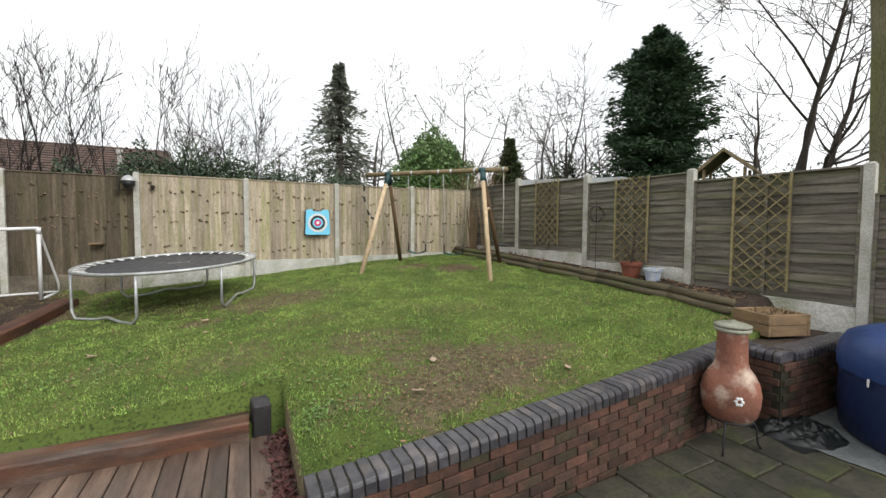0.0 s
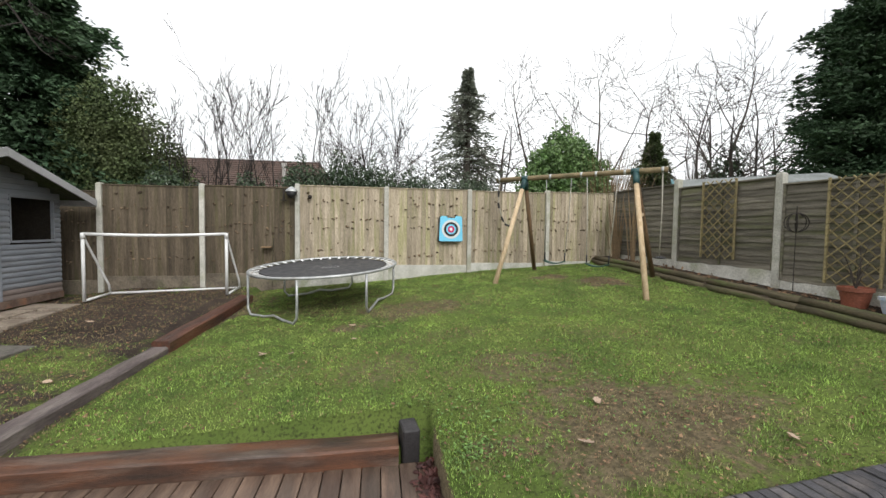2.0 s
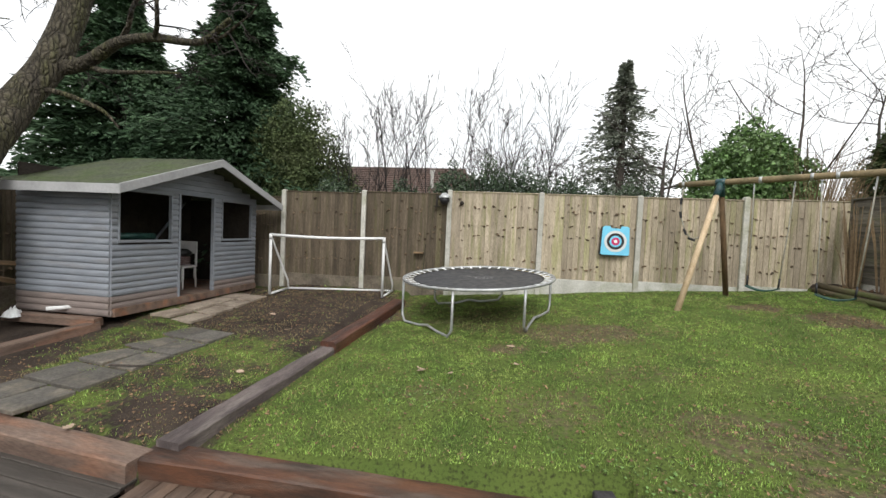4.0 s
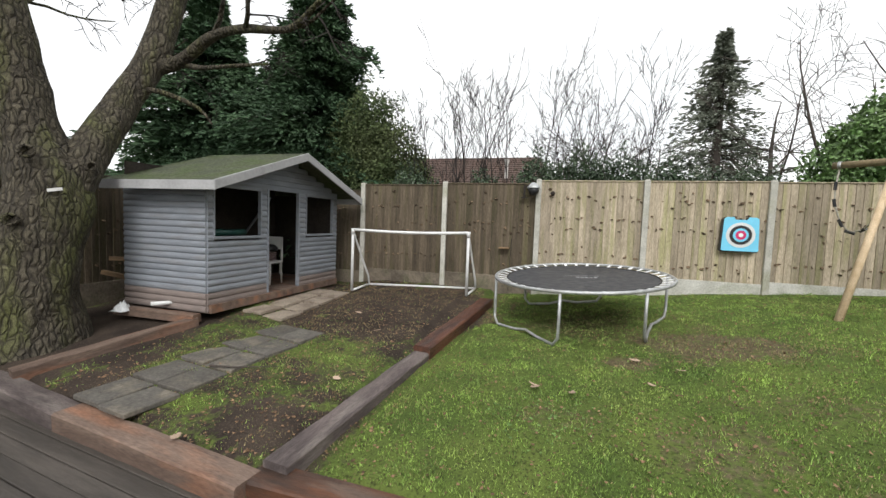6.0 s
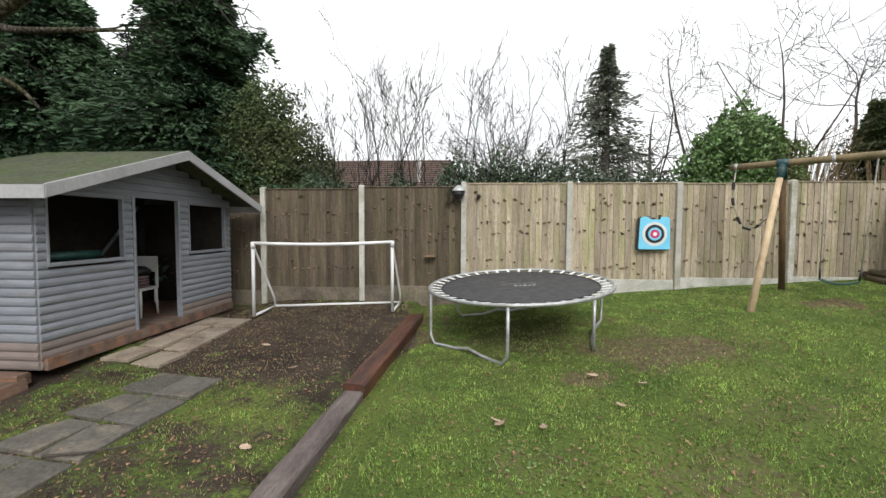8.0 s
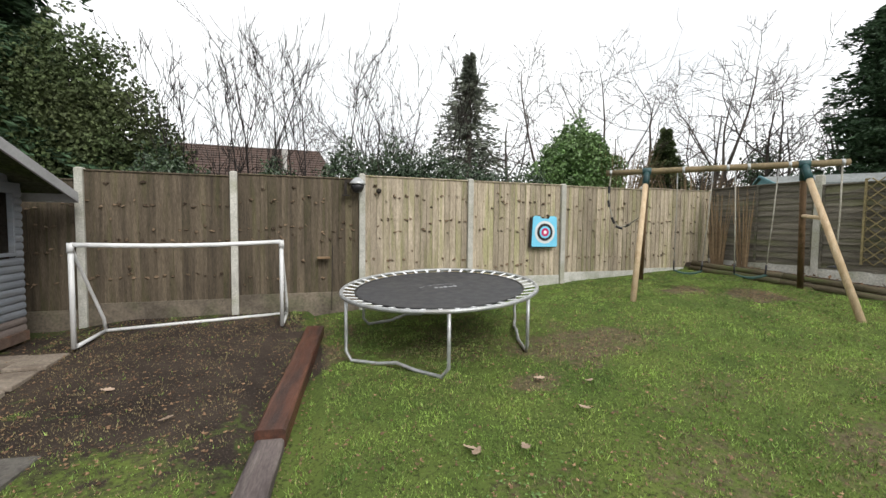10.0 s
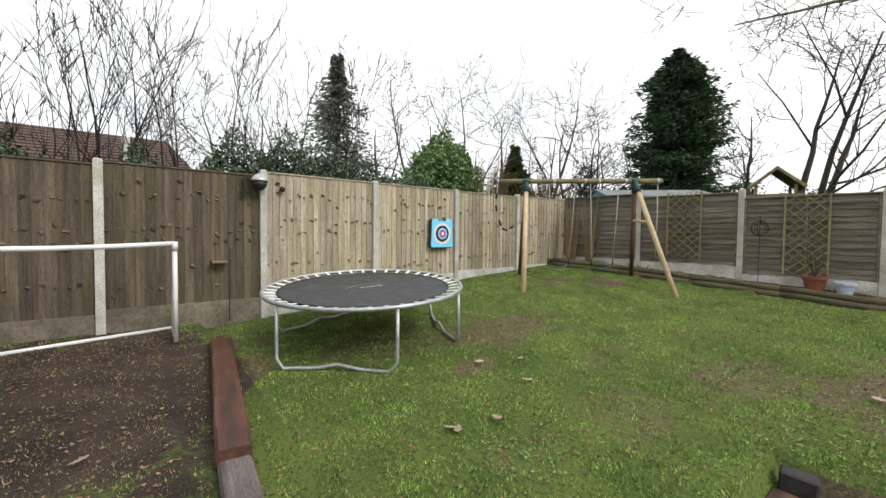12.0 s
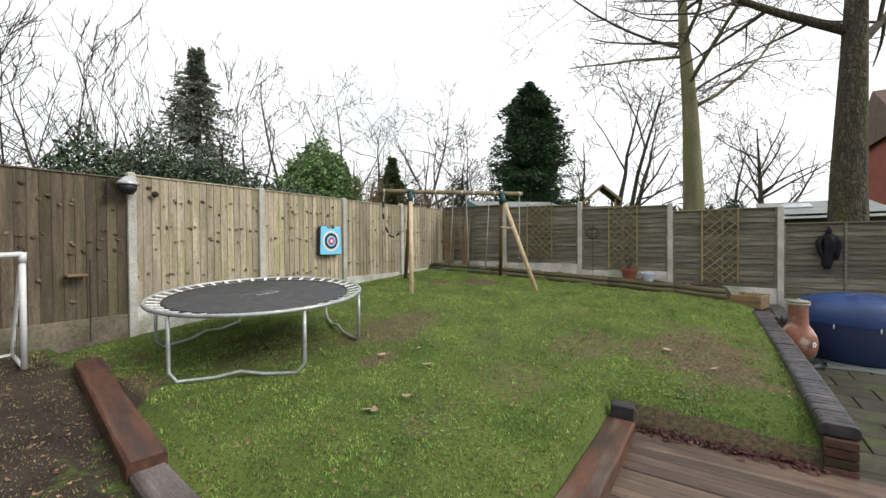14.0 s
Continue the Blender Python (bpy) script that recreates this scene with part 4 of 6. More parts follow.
        top = [(x, p.y, p.z + 0.022 + 0.006 * noise.noise((x * 3, p.y * 3, 7))) for p in rows for x in np.linspace(-D - 0.08, fo, 12)]
        low = [(x, p.y, p.z) for p in rows for x in np.linspace(-D - 0.08, fo, 12)]
        k = len(top)
        fs = [(i * 12 + j, i * 12 + j + 1, i * 12 + j + 13, i * 12 + j + 12) for i in range(n) for j in range(11)]
        roof.add(top + low, fs + [tuple(k + q for q in f[::-1]) for f in fs] +
                 [(j, k + j, k + j + 1, j + 1) for j in range(11)] + [(i * 12 + 11, k + i * 12 + 11, k + i * 12 + 23, i * 12 + 23) for i in range(n)])
        part("roof_slope", roof, M_FELT, shed, "green mossy roof felt")
        d = (b - a).normalized()
        board = Mesh().add([(fo - 0.005, *(a.yz + Vector((0, 0.026)))), (fo - 0.005, *(b.yz + Vector((0, 0.026)))), (fo - 0.005, b.y, b.z - 0.105), (fo - 0.005, a.y, a.z - 0.105),
                            (fo + 0.022, *(a.yz + Vector((0, 0.026)))), (fo + 0.022, *(b.yz + Vector((0, 0.026)))), (fo + 0.022, b.y, b.z - 0.105), (fo + 0.022, a.y, a.z - 0.105)],
                           ((0, 1, 2, 3), (7, 6, 5, 4), (0, 4, 5, 1), (1, 5, 6, 2), (2, 6, 7, 3), (3, 7, 4, 0)))
        part("bargeboard", board, M_SHEDTRIM, shed, "pale grey bargeboard", 0.003)
        part("fascia", Mesh().box((-D - 0.08, y0 - 0.012, z0 - 0.11), (fo + 0.018, y0 + 0.012, z0 + 0.018)), M_SHEDTRIM, shed, "pale grey fascia board", 0.003)
    # what stands inside
    return shed


build_shed()


def white_chair():
    c = thing("chair", "white painted wooden chair inside the summer house", "chair", pose(-6.85, 6.18, -0.08, 0, 0, 5))
    part("seat", Mesh().box((-0.2, -0.2, 0.4), (0.2, 0.2, 0.44)), M_WHITE, c, bevel=0.008)
    for x in (-0.17, 0.17):
        for y in (-0.17, 0.17):
            part("leg", Mesh().tube([(x * 1.08, y * 1.08, 0), (x * 1.04, y * 1.04, 0.18), (x, y, 0.2), (x, y, 0.4)], [0.015, 0.022, 0.028, 0.022], 8), M_WHITE, c, smooth=True)
    part("backrest", Mesh().box((-0.2, 0.17, 0.44), (-0.16, 0.2, 0.9)).box((0.16, 0.17, 0.44), (0.2, 0.2, 0.9)).box((-0.2, 0.17, 0.66), (0.2, 0.195, 0.9)), M_WHITE, c, bevel=0.006)
    part("stretcher", Mesh().box((-0.18, -0.185, 0.14), (0.18, -0.165, 0.17)), M_WHITE, c)
    for i in range(4):
        solid("cushion", Mesh().lathe([(0.1, 0), (0.185, 0.012), (0.19, 0.028), (0.1, 0.042)], 20), M_CUSHION, "folded striped cushion stacked on the chair", "cushion",
              smooth=True, place=pose(-6.85, 6.14, 0.37 + i * 0.042, 0, 0, 10 * i), group="cushions on the chair")
    solid("bag", Mesh().lathe([(0.02, 0.0), (0.2, 0.02), (0.22, 0.07), (0.15, 0.13), (0.03, 0.15)], 16), M_BLACK, "black bag on the chair", "bag", smooth=True, place=pose(-6.85, 6.14, 0.54))


white_chair()
solid("green_roll", Mesh().tube([(-6.48, 4.35, 0.94), (-6.43, 5.15, 0.94)], 0.055, 10), M_SEAT, "green rolled mat on the window shelf", "roll", smooth=True)
solid("shelf", Mesh().box((-6.68, 4.26, 0.855), (-6.23, 5.2, 0.885)), M_DARKWOOD_SHADE, "timber shelf behind the window", "shelf")


# ---- goal ----
def build_goal():
    a, b = Vector((-5.33, 6.75, -0.2)), Vector((-3.13, 7.22, -0.18))
    g = thing("football_goal", "white plastic tube football goal with a torn net", "goal", Matrix.Translation(a))
    w, back = b - a, Vector((0.02, 0.68, 0.03))
    R, H = 0.028, Vector((0, 0, 1.22))
    knee = Vector((0, 0.62, 0.3))
    for o, nm in ((Vector(), 0), (w, 1)):
        part("upright", Mesh().tube([o + Vector((0, 0, 0.02)), o + H], R, 12), M_PVC, g, smooth=True)
        part("side_bar", Mesh().tube([o + Vector((0, 0, 0.03)), o + back + Vector((0, 0, 0.03))], R * 0.8, 10), M_PVC, g, smooth=True)
        part("stay", Mesh().tube([o + H, o + Vector((0, 0.1, 1.05)), o + back + Vector((0, -0.04, 0.2)), o + back + Vector((0, 0, 0.03))], R * 0.7, 10), M_PVC, g, smooth=True)
        part("corner_joint", Mesh().tube([o + H - Vector((0, 0, 0.09)), o + H + Vector((0, 0, 0.02))], R * 1.25, 12), M_PVC, g, smooth=True)
    part("crossbar", Mesh().tube([H + w * k / 6 - Vector((0, 0, 0.03 * math.sin(math.pi * k / 6))) for k in range(7)], R, 12), M_PVC, g, smooth=True)
    part("ground_bar", Mesh().tube([back + Vector((0, 0, 0.03)), back + w + Vector((0, 0, 0.03))], R * 0.8, 10), M_PVC, g, smooth=True)
    net = Mesh()
    o = w
    for i in range(9):
        k = i / 8
        p, q = o + Vector((0, 0, 1.2)) .lerp(Vector((0, 0, 0.05)), k), (o + Vector((0, 0.05, 1.1))).lerp(o + back, k)
        net.tube([p if i else o + H, (p + q) / 2 + Vector((0, 0, -0.02)), q], 0.0025, 3, False)
    for i in range(4):
        k = (i + 1) / 5
        net.tube([o + back * k + Vector((0, 0, 0.05)), o + back * k + Vector((0, 0, 1.1 * (1 - k)))], 0.0025, 3, False)
    part("net", net, M_DARKTWIG, g, "remains of a thin dark net")


build_goal()


# ---- trampoline ----
def build_trampoline():
    R = 1.25
    tilt = Matrix.Translation((-1.12, 6.15, 0.5)) @ pose(0, 0, 0, 2.9, -2.9, 0)
    t = thing("trampoline", "round trampoline with black mat and steel frame on the lawn", "trampoline", tilt)
    ring = [(R * math.cos(2 * math.pi * i / 72), R * math.sin(2 * math.pi * i / 72), 0) for i in range(73)]
    part("rim", Mesh().tube(ring, 0.024, 10, False), M_STEEL, t, "galvanised steel ring", smooth=True)
    r = R - 0.17
    mat = Mesh()
    n = 60
    mat.add([(0, 0, -0.028)] + [(r * k / 5 * math.cos(2 * math.pi * i / n), r * k / 5 * math.sin(2 * math.pi * i / n), -0.028 + 0.014 * (k / 5) ** 2) for k in range(1, 6) for i in range(n)],
            [(0, 1 + i, 1 + (i + 1) % n) for i in range(n)] + [(1 + k * n + i, 1 + (k + 1) * n + i, 1 + (k + 1) * n + (i + 1) % n, 1 + k * n + (i + 1) % n) for k in range(4) for i in range(n)])
    part("mat", mat, M_MAT, t, "black woven jumping mat", smooth=True)
    part("mat_edge", Mesh().tube([(p[0] * r / R, p[1] * r / R, -0.016) for p in ring], 0.014, 6, False), M_BLACK, t, "black bound edge", smooth=True)
    strap = Mesh().add([(r - 0.01, -0.02, -0.016), (r - 0.01, 0.02, -0.016), (R - 0.02, -0.02, 0.012), (R - 0.02, 0.02, 0.012), (R - 0.004, -0.017, 0.024), (R - 0.004, 0.017, 0.024),
                        (r - 0.01, -0.02, -0.021), (r - 0.01, 0.02, -0.021), (R - 0.02, -0.02, 0.004), (R - 0.02, 0.02, 0.004), (R + 0.012, -0.017, 0.02), (R + 0.012, 0.017, 0.02)],
                       ((0, 2, 3, 1), (2, 4, 5, 3), (4, 10, 11, 5), (6, 7, 9, 8), (0, 6, 8, 2), (1, 3, 9, 7))).data("strap", M_STRAP)
    for i in range(40):
        part("strap", strap, None, t, place=pose(0, 0, 0, 0, 0, i * 9 + 2))
    mark = Mesh()
    for i in range(14):
        a0, a1 = (math.radians(200 - 160 * k / 14) for k in (i, i + 0.8))
        mark.add([(0.30 * math.cos(a) + 0.05, 0.16 * math.sin(a) + 0.02 + o, -0.0235) for a in (a0, a1) for o in (0, 0.018)], ((0, 2, 3, 1),))
    for i in range(5):
        mark.add([(-0.06 + 0.065 * i + o, -0.02 + q, -0.0235) for o in (0, 0.045) for q in (0, 0.075 - 0.02 * (i % 2))], ((0, 2, 3, 1),))
    part("print", mark, M_MARK, t, "worn pale printed mark")
    inv = tilt.inverted()

    def frame_leg(angle):
        """A U-shaped leg: down from the ring, along the ground with a dip, and up again."""
        pts = []
        a0, a1 = radians(angle - 32), radians(angle + 32)
        pa, pb = (tilt @ Vector((R * math.cos(a), R * math.sin(a), -0.02)) for a in (a0, a1))
        ga, gb = (Vector((p.x, p.y, lawn_z(p.x, p.y) + 0.03)) for p in (pa, pb))
        mid = (ga + gb) / 2
        out = (Vector((mid.x + 1.12, mid.y - 6.15, 0))).normalized() * -0.05
        pts = [pa, pa.lerp(ga, 0.5), ga + Vector((0, 0, 0.1)), ga.lerp(gb, 0.06), ga.lerp(gb, 0.32) + out, mid + out + Vector((0, 0, 0.045)),
               ga.lerp(gb, 0.68) + out, ga.lerp(gb, 0.94), gb + Vector((0, 0, 0.1)), pb.lerp(gb, 0.5), pb]
        part("leg", Mesh().tube([inv @ p for p in pts], 0.02, 10), M_STEEL, t, smooth=True)

    for angle in (226, -21, 103):
        frame_leg(angle)


build_trampoline()


# ---- swing frame ----
def build_swing():
    A, B = Vector((2.86, 6.865, 2.28)), Vector((4.39, 5.4, 2.28))
    u = (B - A).normalized()
    s = thing("swing_set", "timber swing frame with pale front legs on the lawn", "swing", pose(3.4, 6.0, 0.13))
    o = Vector((3.4, 6.0, 0.13))

    def rod(name, pts, r, m, label="", n=12):
        return part(name, Mesh().tube([Vector(p) - o for p in pts], r, n), m, s, label, smooth=True)

    ends = A - u * 0.66, B + u * 0.52
    rod("beam", [ends[0].lerp(ends[1], k / 5) for k in range(6)], 0.05, M_BEAM, "weathered round beam")
    feet = [(A, (2.04, 6.19, 0.12), M_NEWWOOD), (A, (3.36, 7.45, 0.2), M_OLDWOOD), (B, (3.96, 4.38, 0.1), M_NEWWOOD), (B, (5.13, 5.8, 0.26), M_OLDWOOD)]
    for top, foot, m in feet:
        foot = Vector(foot)
        rod("leg", [top.lerp(foot, 0.02), foot], [0.042, 0.046], m, "new pale pine pole" if m is M_NEWWOOD else "old brown pole")
        rod("bracket", [top.lerp(foot, -0.01), top.lerp(foot, 0.11)], 0.053, M_GREENMETAL, "dark green steel socket")
    for top, f1, f2 in ((A, feet[0][1], feet[1][1]), (B, feet[2][1], feet[3][1])):
        rod("collar", [top - u * 0.07, top + u * 0.07], 0.062, M_GREENMETAL, "dark green steel collar")
    rod("cross_brace", [B.lerp(Vector(feet[2][1]), 0.38), B.lerp(Vector(feet[3][1]), 0.38)], 0.03, M_NEWWOOD)
    for k in (0.26, 0.55, 0.68, 0.92):
        p = A.lerp(B, k)
        rod("hanger", [p - u * 0.02, p + u * 0.02], 0.054, M_STEEL, "steel hanger band")
    for end, sgn in ((ends[0], 1), (ends[1], -1)):
        rod("end_band", [end + u * 0.06 * sgn, end + u * 0.1 * sgn], 0.054, M_STEEL, "steel hanger band")

    def swing_at(k0, k1, seat_mid, z):
        seat_mid = Vector((*seat_mid, z))
        sw = thing("swing", "dark green swing seat on pale ropes", "swing", Matrix.Translation(seat_mid), "swings")
        ends2 = []
        for k, sgn in ((k0, -1), (k1, 1)):
            top = A.lerp(B, k) - Vector((0, 0, 0.05)) - seat_mid
            low = u * 0.2 * sgn + Vector((0, 0, 0.06))
            knot = low.lerp(top, 0.1)
            part("rope", Mesh().tube([top, top.lerp(knot, 0.5) + Vector((0.01, 0, 0)), knot], 0.009, 6), M_ROPE, sw, smooth=True)
            part("shackle", Mesh().tube([knot, low], 0.014, 6), M_BLACK, sw, "black end fitting", smooth=True)
            part("chain", Mesh().tube([top, top.lerp(knot, 0.12)], 0.011, 6), M_STEEL, sw, "steel links")
        v = Vector((u.y, -u.x, 0)) * 0.075
        rows = [u * (0.21 * q) + Vector((0, 0, 0.055 * q * q)) for q in (-1, -0.9, -0.6, -0.2, 0.2, 0.6, 0.9, 1)]
        m = Mesh()
        for w, h in ((-1, 0), (1, 0), (1, 0.022), (-1, 0.022)):
            m.v += [tuple(p + v * w + Vector((0, 0, h))) for p in rows]
        n = len(rows)
        m.f = [(j * n + i, j * n + i + 1, ((j + 1) % 4) * n + i + 1, ((j + 1) % 4) * n + i) for j in range(4) for i in range(n - 1)] + [(0, n, 2 * n, 3 * n), (4 * n - 1, 3 * n - 1, 2 * n - 1, n - 1)]
        part("seat", m, M_SEAT, sw, bevel=0.004)

    swing_at(0.22, 0.46, (3.35, 6.41), 0.52)
    swing_at(0.60, 0.86, (3.93, 5.79), 0.51)
    # a climbing rope at each end of the beam
    e = ends[1] - u * 0.08
    disc = thing("rope_with_disc", "pale climbing rope hanging from the beam's end", "rope", Matrix.Translation(e), "ropes")
    part("rope", Mesh().tube([(0, 0, -0.05), (0.01, 0.0, -0.7), (0.0, 0.01, -1.5)], 0.011, 6), M_ROPE, disc, smooth=True)
    part("disc", Mesh().lathe([(0.02, 0.05), (0.1, 0.03), (0.1, 0.01), (0.02, 0.0)], 16, (0, 0, -1.56)), M_BLACK, disc, "black foot disc", smooth=True)
    e = ends[0] + u * 0.08
    ladder = thing("rope_ladder", "pale rope with dark foot loops hung from the beam", "rope", Matrix.Translation(e), "ropes")
    to = A.lerp(Vector(feet[0][1]), 0.36) - e
    pts = [Vector((0, 0, -0.05)), Vector((-0.03, 0.0, -0.3)), Vector((-0.02, 0.01, -0.55)), Vector((0.06, -0.02, -0.85)), Vector((0.16, -0.06, -0.98)), Vector((0.26, -0.16, -0.94)), to]
    part("rope", Mesh().tube(pts, 0.011, 6), M_ROPE, ladder, smooth=True)
    for k in (1, 2, 3, 4, 5):
        d = (pts[k + 1] - pts[k - 1]).normalized()
        part("foot_loop", Mesh().tube([pts[k] - d * 0.06, pts[k] + d * 0.06], 0.022, 8), M_BLACK, ladder, "dark rubber sleeve")


build_swing()


# ---- archery target on the fence ----
def build_target():
    t = thing("archery_target", "turquoise archery target board hanging on the fence", "target", pose(1.475, 7.955, 0.92))
    w, h = 0.275, 0.58
    out = [(-w, 0.02), (-w + 0.02, 0), (w - 0.02, 0), (w, 0.02), (w - 0.02, h - 0.03), (w - 0.06, h), (0.11, h), (0.085, h - 0.045), (-0.085, h - 0.045), (-0.11, h), (-w + 0.06, h), (-w + 0.02, h - 0.03)]
    part("foam_back", Mesh().prism([(x * 1.03 - 0.012, (z - 0.3) * 1.02 + 0.29) for x, z in out], 0.07, pose(0, -0.075, 0)), M_BLACK, t, "black foam edge")
    part("face", Mesh().prism(out, 0.008, pose(0, -0.085, 0)), M_CYAN, t, "turquoise printed face")
    for k, (r, m, lab) in enumerate(((0.215, M_PAPER, "white ring"), (0.165, M_BLACK, "black ring"), (0.115, M_CYAN, "turquoise ring"), (0.078, M_RED, "red ring"), (0.034, M_PAPER, "pale centre"))):
        part("ring", Mesh().lathe([(r, 0), (r, 0.004)], 36).data("ring", m), None, t, lab, place=pose(0, -0.0852 - 0.004 * k, 0.275, 90, 0, 0))


build_target()
# small things on the back fence
lamp = thing("fence_lamp", "black domed outdoor lamp on a fence bracket", "lamp", pose(-2.02, 7.93, 1.92))
part("hood", Mesh().lathe([(0.012, 0.14), (0.05, 0.125), (0.115, 0.06), (0.13, 0.03), (0.125, 0.025)], 20, (0, -0.12, 0)), M_STEEL, lamp, "pale domed hood", smooth=True)
part("body", Mesh().lathe([(0.11, 0.03), (0.1, -0.04), (0.06, -0.1), (0.02, -0.11)], 20, (0, -0.12, 0)), M_BLACK, lamp, "dark round body", smooth=True)
part("arm", Mesh().box((-0.16, -0.02, 0.06), (0.02, 0.02, 0.1)).box((-0.2, -0.03, -0.14), (-0.16, 0.0, 0.1)).box((-0.24, -0.06, -0.16), (-0.12, 0.0, -0.14)), M_DARKWOOD_SHADE, lamp, "dark timber bracket")
solid("hook_ball", Mesh().lathe([(0.005, -0.045), (0.035, -0.03), (0.045, 0), (0.035, 0.03), (0.005, 0.045)], 14), M_DARKWOOD_SHADE, "small dark ball hung on the fence", "ornament",
      smooth=True, place=pose(-1.66, 7.92, 1.86))
solid("fence_shelf", Mesh().box((-0.1, -0.16, 0), (0.1, 0.0, 0.03)), M_BOX, "small wooden shelf fixed to the fence", "shelf", 0.004, place=pose(-2.55, 7.97, 0.74))
solid("stick", Mesh().tube([(-2.41, 7.9, 0.95), (-2.42, 7.86, 0.5), (-2.43, 7.84, -0.1)], 0.008, 6), M_DARKWOOD_SHADE, "thin stick leaning on the fence", "stick")


# ---- trellises and things by the lap fence ----
to_fence = fence_right.matrix_world


def trellis(c, w, low, high, n):
    t = thing("trellis", "diamond willow trellis fixed to the fence panel", "trellis", to_fence @ pose(c, -0.06, low), "trellises")
    H = high - low
    for x in (-w / 2, w / 2):
        part("upright", Mesh().box((x - 0.014, -0.014, 0), (x + 0.014, 0.012, H)), M_TRELLIS, t)
    step = w / 2.0
    for sgn in (1, -1):
        z = -w
        while z < H:
            za, zb = (z, z + w * 0.95) if sgn > 0 else (z + w * 0.95, z)
            xa, xb = -w / 2, w / 2
            # clip to the frame's height
            def at(zc):
                return xa + (xb - xa) * (zc - za) / (zb - za)
            pts = [(xa, za), (xb, zb)]
            pts = [(at(min(max(q, 0), H)), min(max(q, 0), H)) for p, q in pts]
            if abs(pts[0][1] - pts[1][1]) > 0.04:
                part("slat", Mesh().tube([(pts[0][0], -0.014 * sgn, pts[0][1]), (pts[1][0], -0.014 * sgn, pts[1][1])], 0.0105, 4), M_TRELLIS, t)
            z += step * 0.52


trellis(2.85, 0.63, 0.74, 2.12, 8)
trellis(4.8, 0.6, 0.52, 1.97, 9)
trellis(6.67, 0.63, 0.28, 1.8, 9)


def fence_point(s, off):
    """A place s along the right fence and off metres into the garden."""
    p = to_fence @ Vector((s, -off, 0))
    return p.x, p.y


def pot(x, y, z, r, h, m, label, lip=True):
    return solid("flower_pot", Mesh().lathe([(r * 0.7, 0), (r * 0.92, h * 0.78), (r * 1.04, h * 0.8), (r * 1.04, h), (r * 0.93, h), (r * 0.88, h * 0.85), (0.01, h * 0.85)], 24), m, label, "pot", smooth=False, place=pose(x, y, z))


x, y = fence_point(4.95, 0.24)
zb = ground_z(x, y)
pot(x, y, zb, 0.17, 0.26, M_POT, "terracotta pot with a straggly plant")
plant = Mesh()
rng = random.Random(3)
for i in range(9):
    a, l = rng.uniform(0, 6.3), rng.uniform(0.3, 0.62)
    plant.tube([(0, 0, 0), (0.06 * math.cos(a), 0.06 * math.sin(a), l * 0.5), (0.15 * math.cos(a + 0.4), 0.15 * math.sin(a + 0.4), l)], [0.006, 0.005, 0.002], 4)
pl = thing("pot_plant", "straggly winter plant growing in the pot", "plant", pose(x, y, zb + 0.22))
part("stems", plant, M_TWIG, pl)
x, y = fence_point(5.33, 0.24)
pot(x, y, ground_z(x, y), 0.14, 0.2, M_BLUEPOT, "pale blue glazed pot on the bed")
sp = thing("wind_spinner", "rusty wire ball ornament on a stick by the fence", "ornament", pose(*fence_point(4.15, 0.12), 0.175))
part("stick", Mesh().tube([(0, 0, -0.1), (0, 0, 1.42)], 0.006, 5), M_DARKTWIG, sp)
for a in range(0, 180, 45):
    ring = [(0.14 * math.cos(q) * math.cos(radians(a)), 0.14 * math.cos(q) * math.sin(radians(a)), 1.18 + 0.14 * math.sin(q)) for q in np.linspace(0, 2 * math.pi, 25)]
    part("hoop", Mesh().tube(ring, 0.006, 4, False), M_DARKTWIG, sp)


# ---- patio things ----
def build_planter():
    p = thing("planter_box", "square pine planter box full of dead stems", "planter", pose(5.5, 0.74, cap_z + 0.005, 0, 0, -18))
    for lev in range(2):
        z = lev * 0.125
        for sx in (-1, 1):
            part("board", Mesh().box((sx * 0.25 - 0.02, -0.24, z), (sx * 0.25 + 0.02, 0.24, z + 0.12)), M_BOX, p, bevel=0.006)
            part("board", Mesh().box((-0.23, sx * 0.22 - 0.02, z), (0.23, sx * 0.22 + 0.02, z + 0.12)), M_BOX, p, bevel=0.006)
    part("soil", Mesh().box((-0.23, -0.2, 0), (0.23, 0.2, 0.19)), M_SOIL, p, "dark soil")
    m, rng = Mesh(), random.Random(4)
    for i in range(40):
        x, y, a = rng.uniform(-0.2, 0.2), rng.uniform(-0.18, 0.18), rng.uniform(0, 6.3)
        m.tube([(x, y, 0.18), (x + 0.05 * math.cos(a), y + 0.05 * math.sin(a), 0.24 + rng.random() * 0.05)], 0.006, 3)
    part("stems", m, M_STRAW, p, "dead stems")


build_planter()


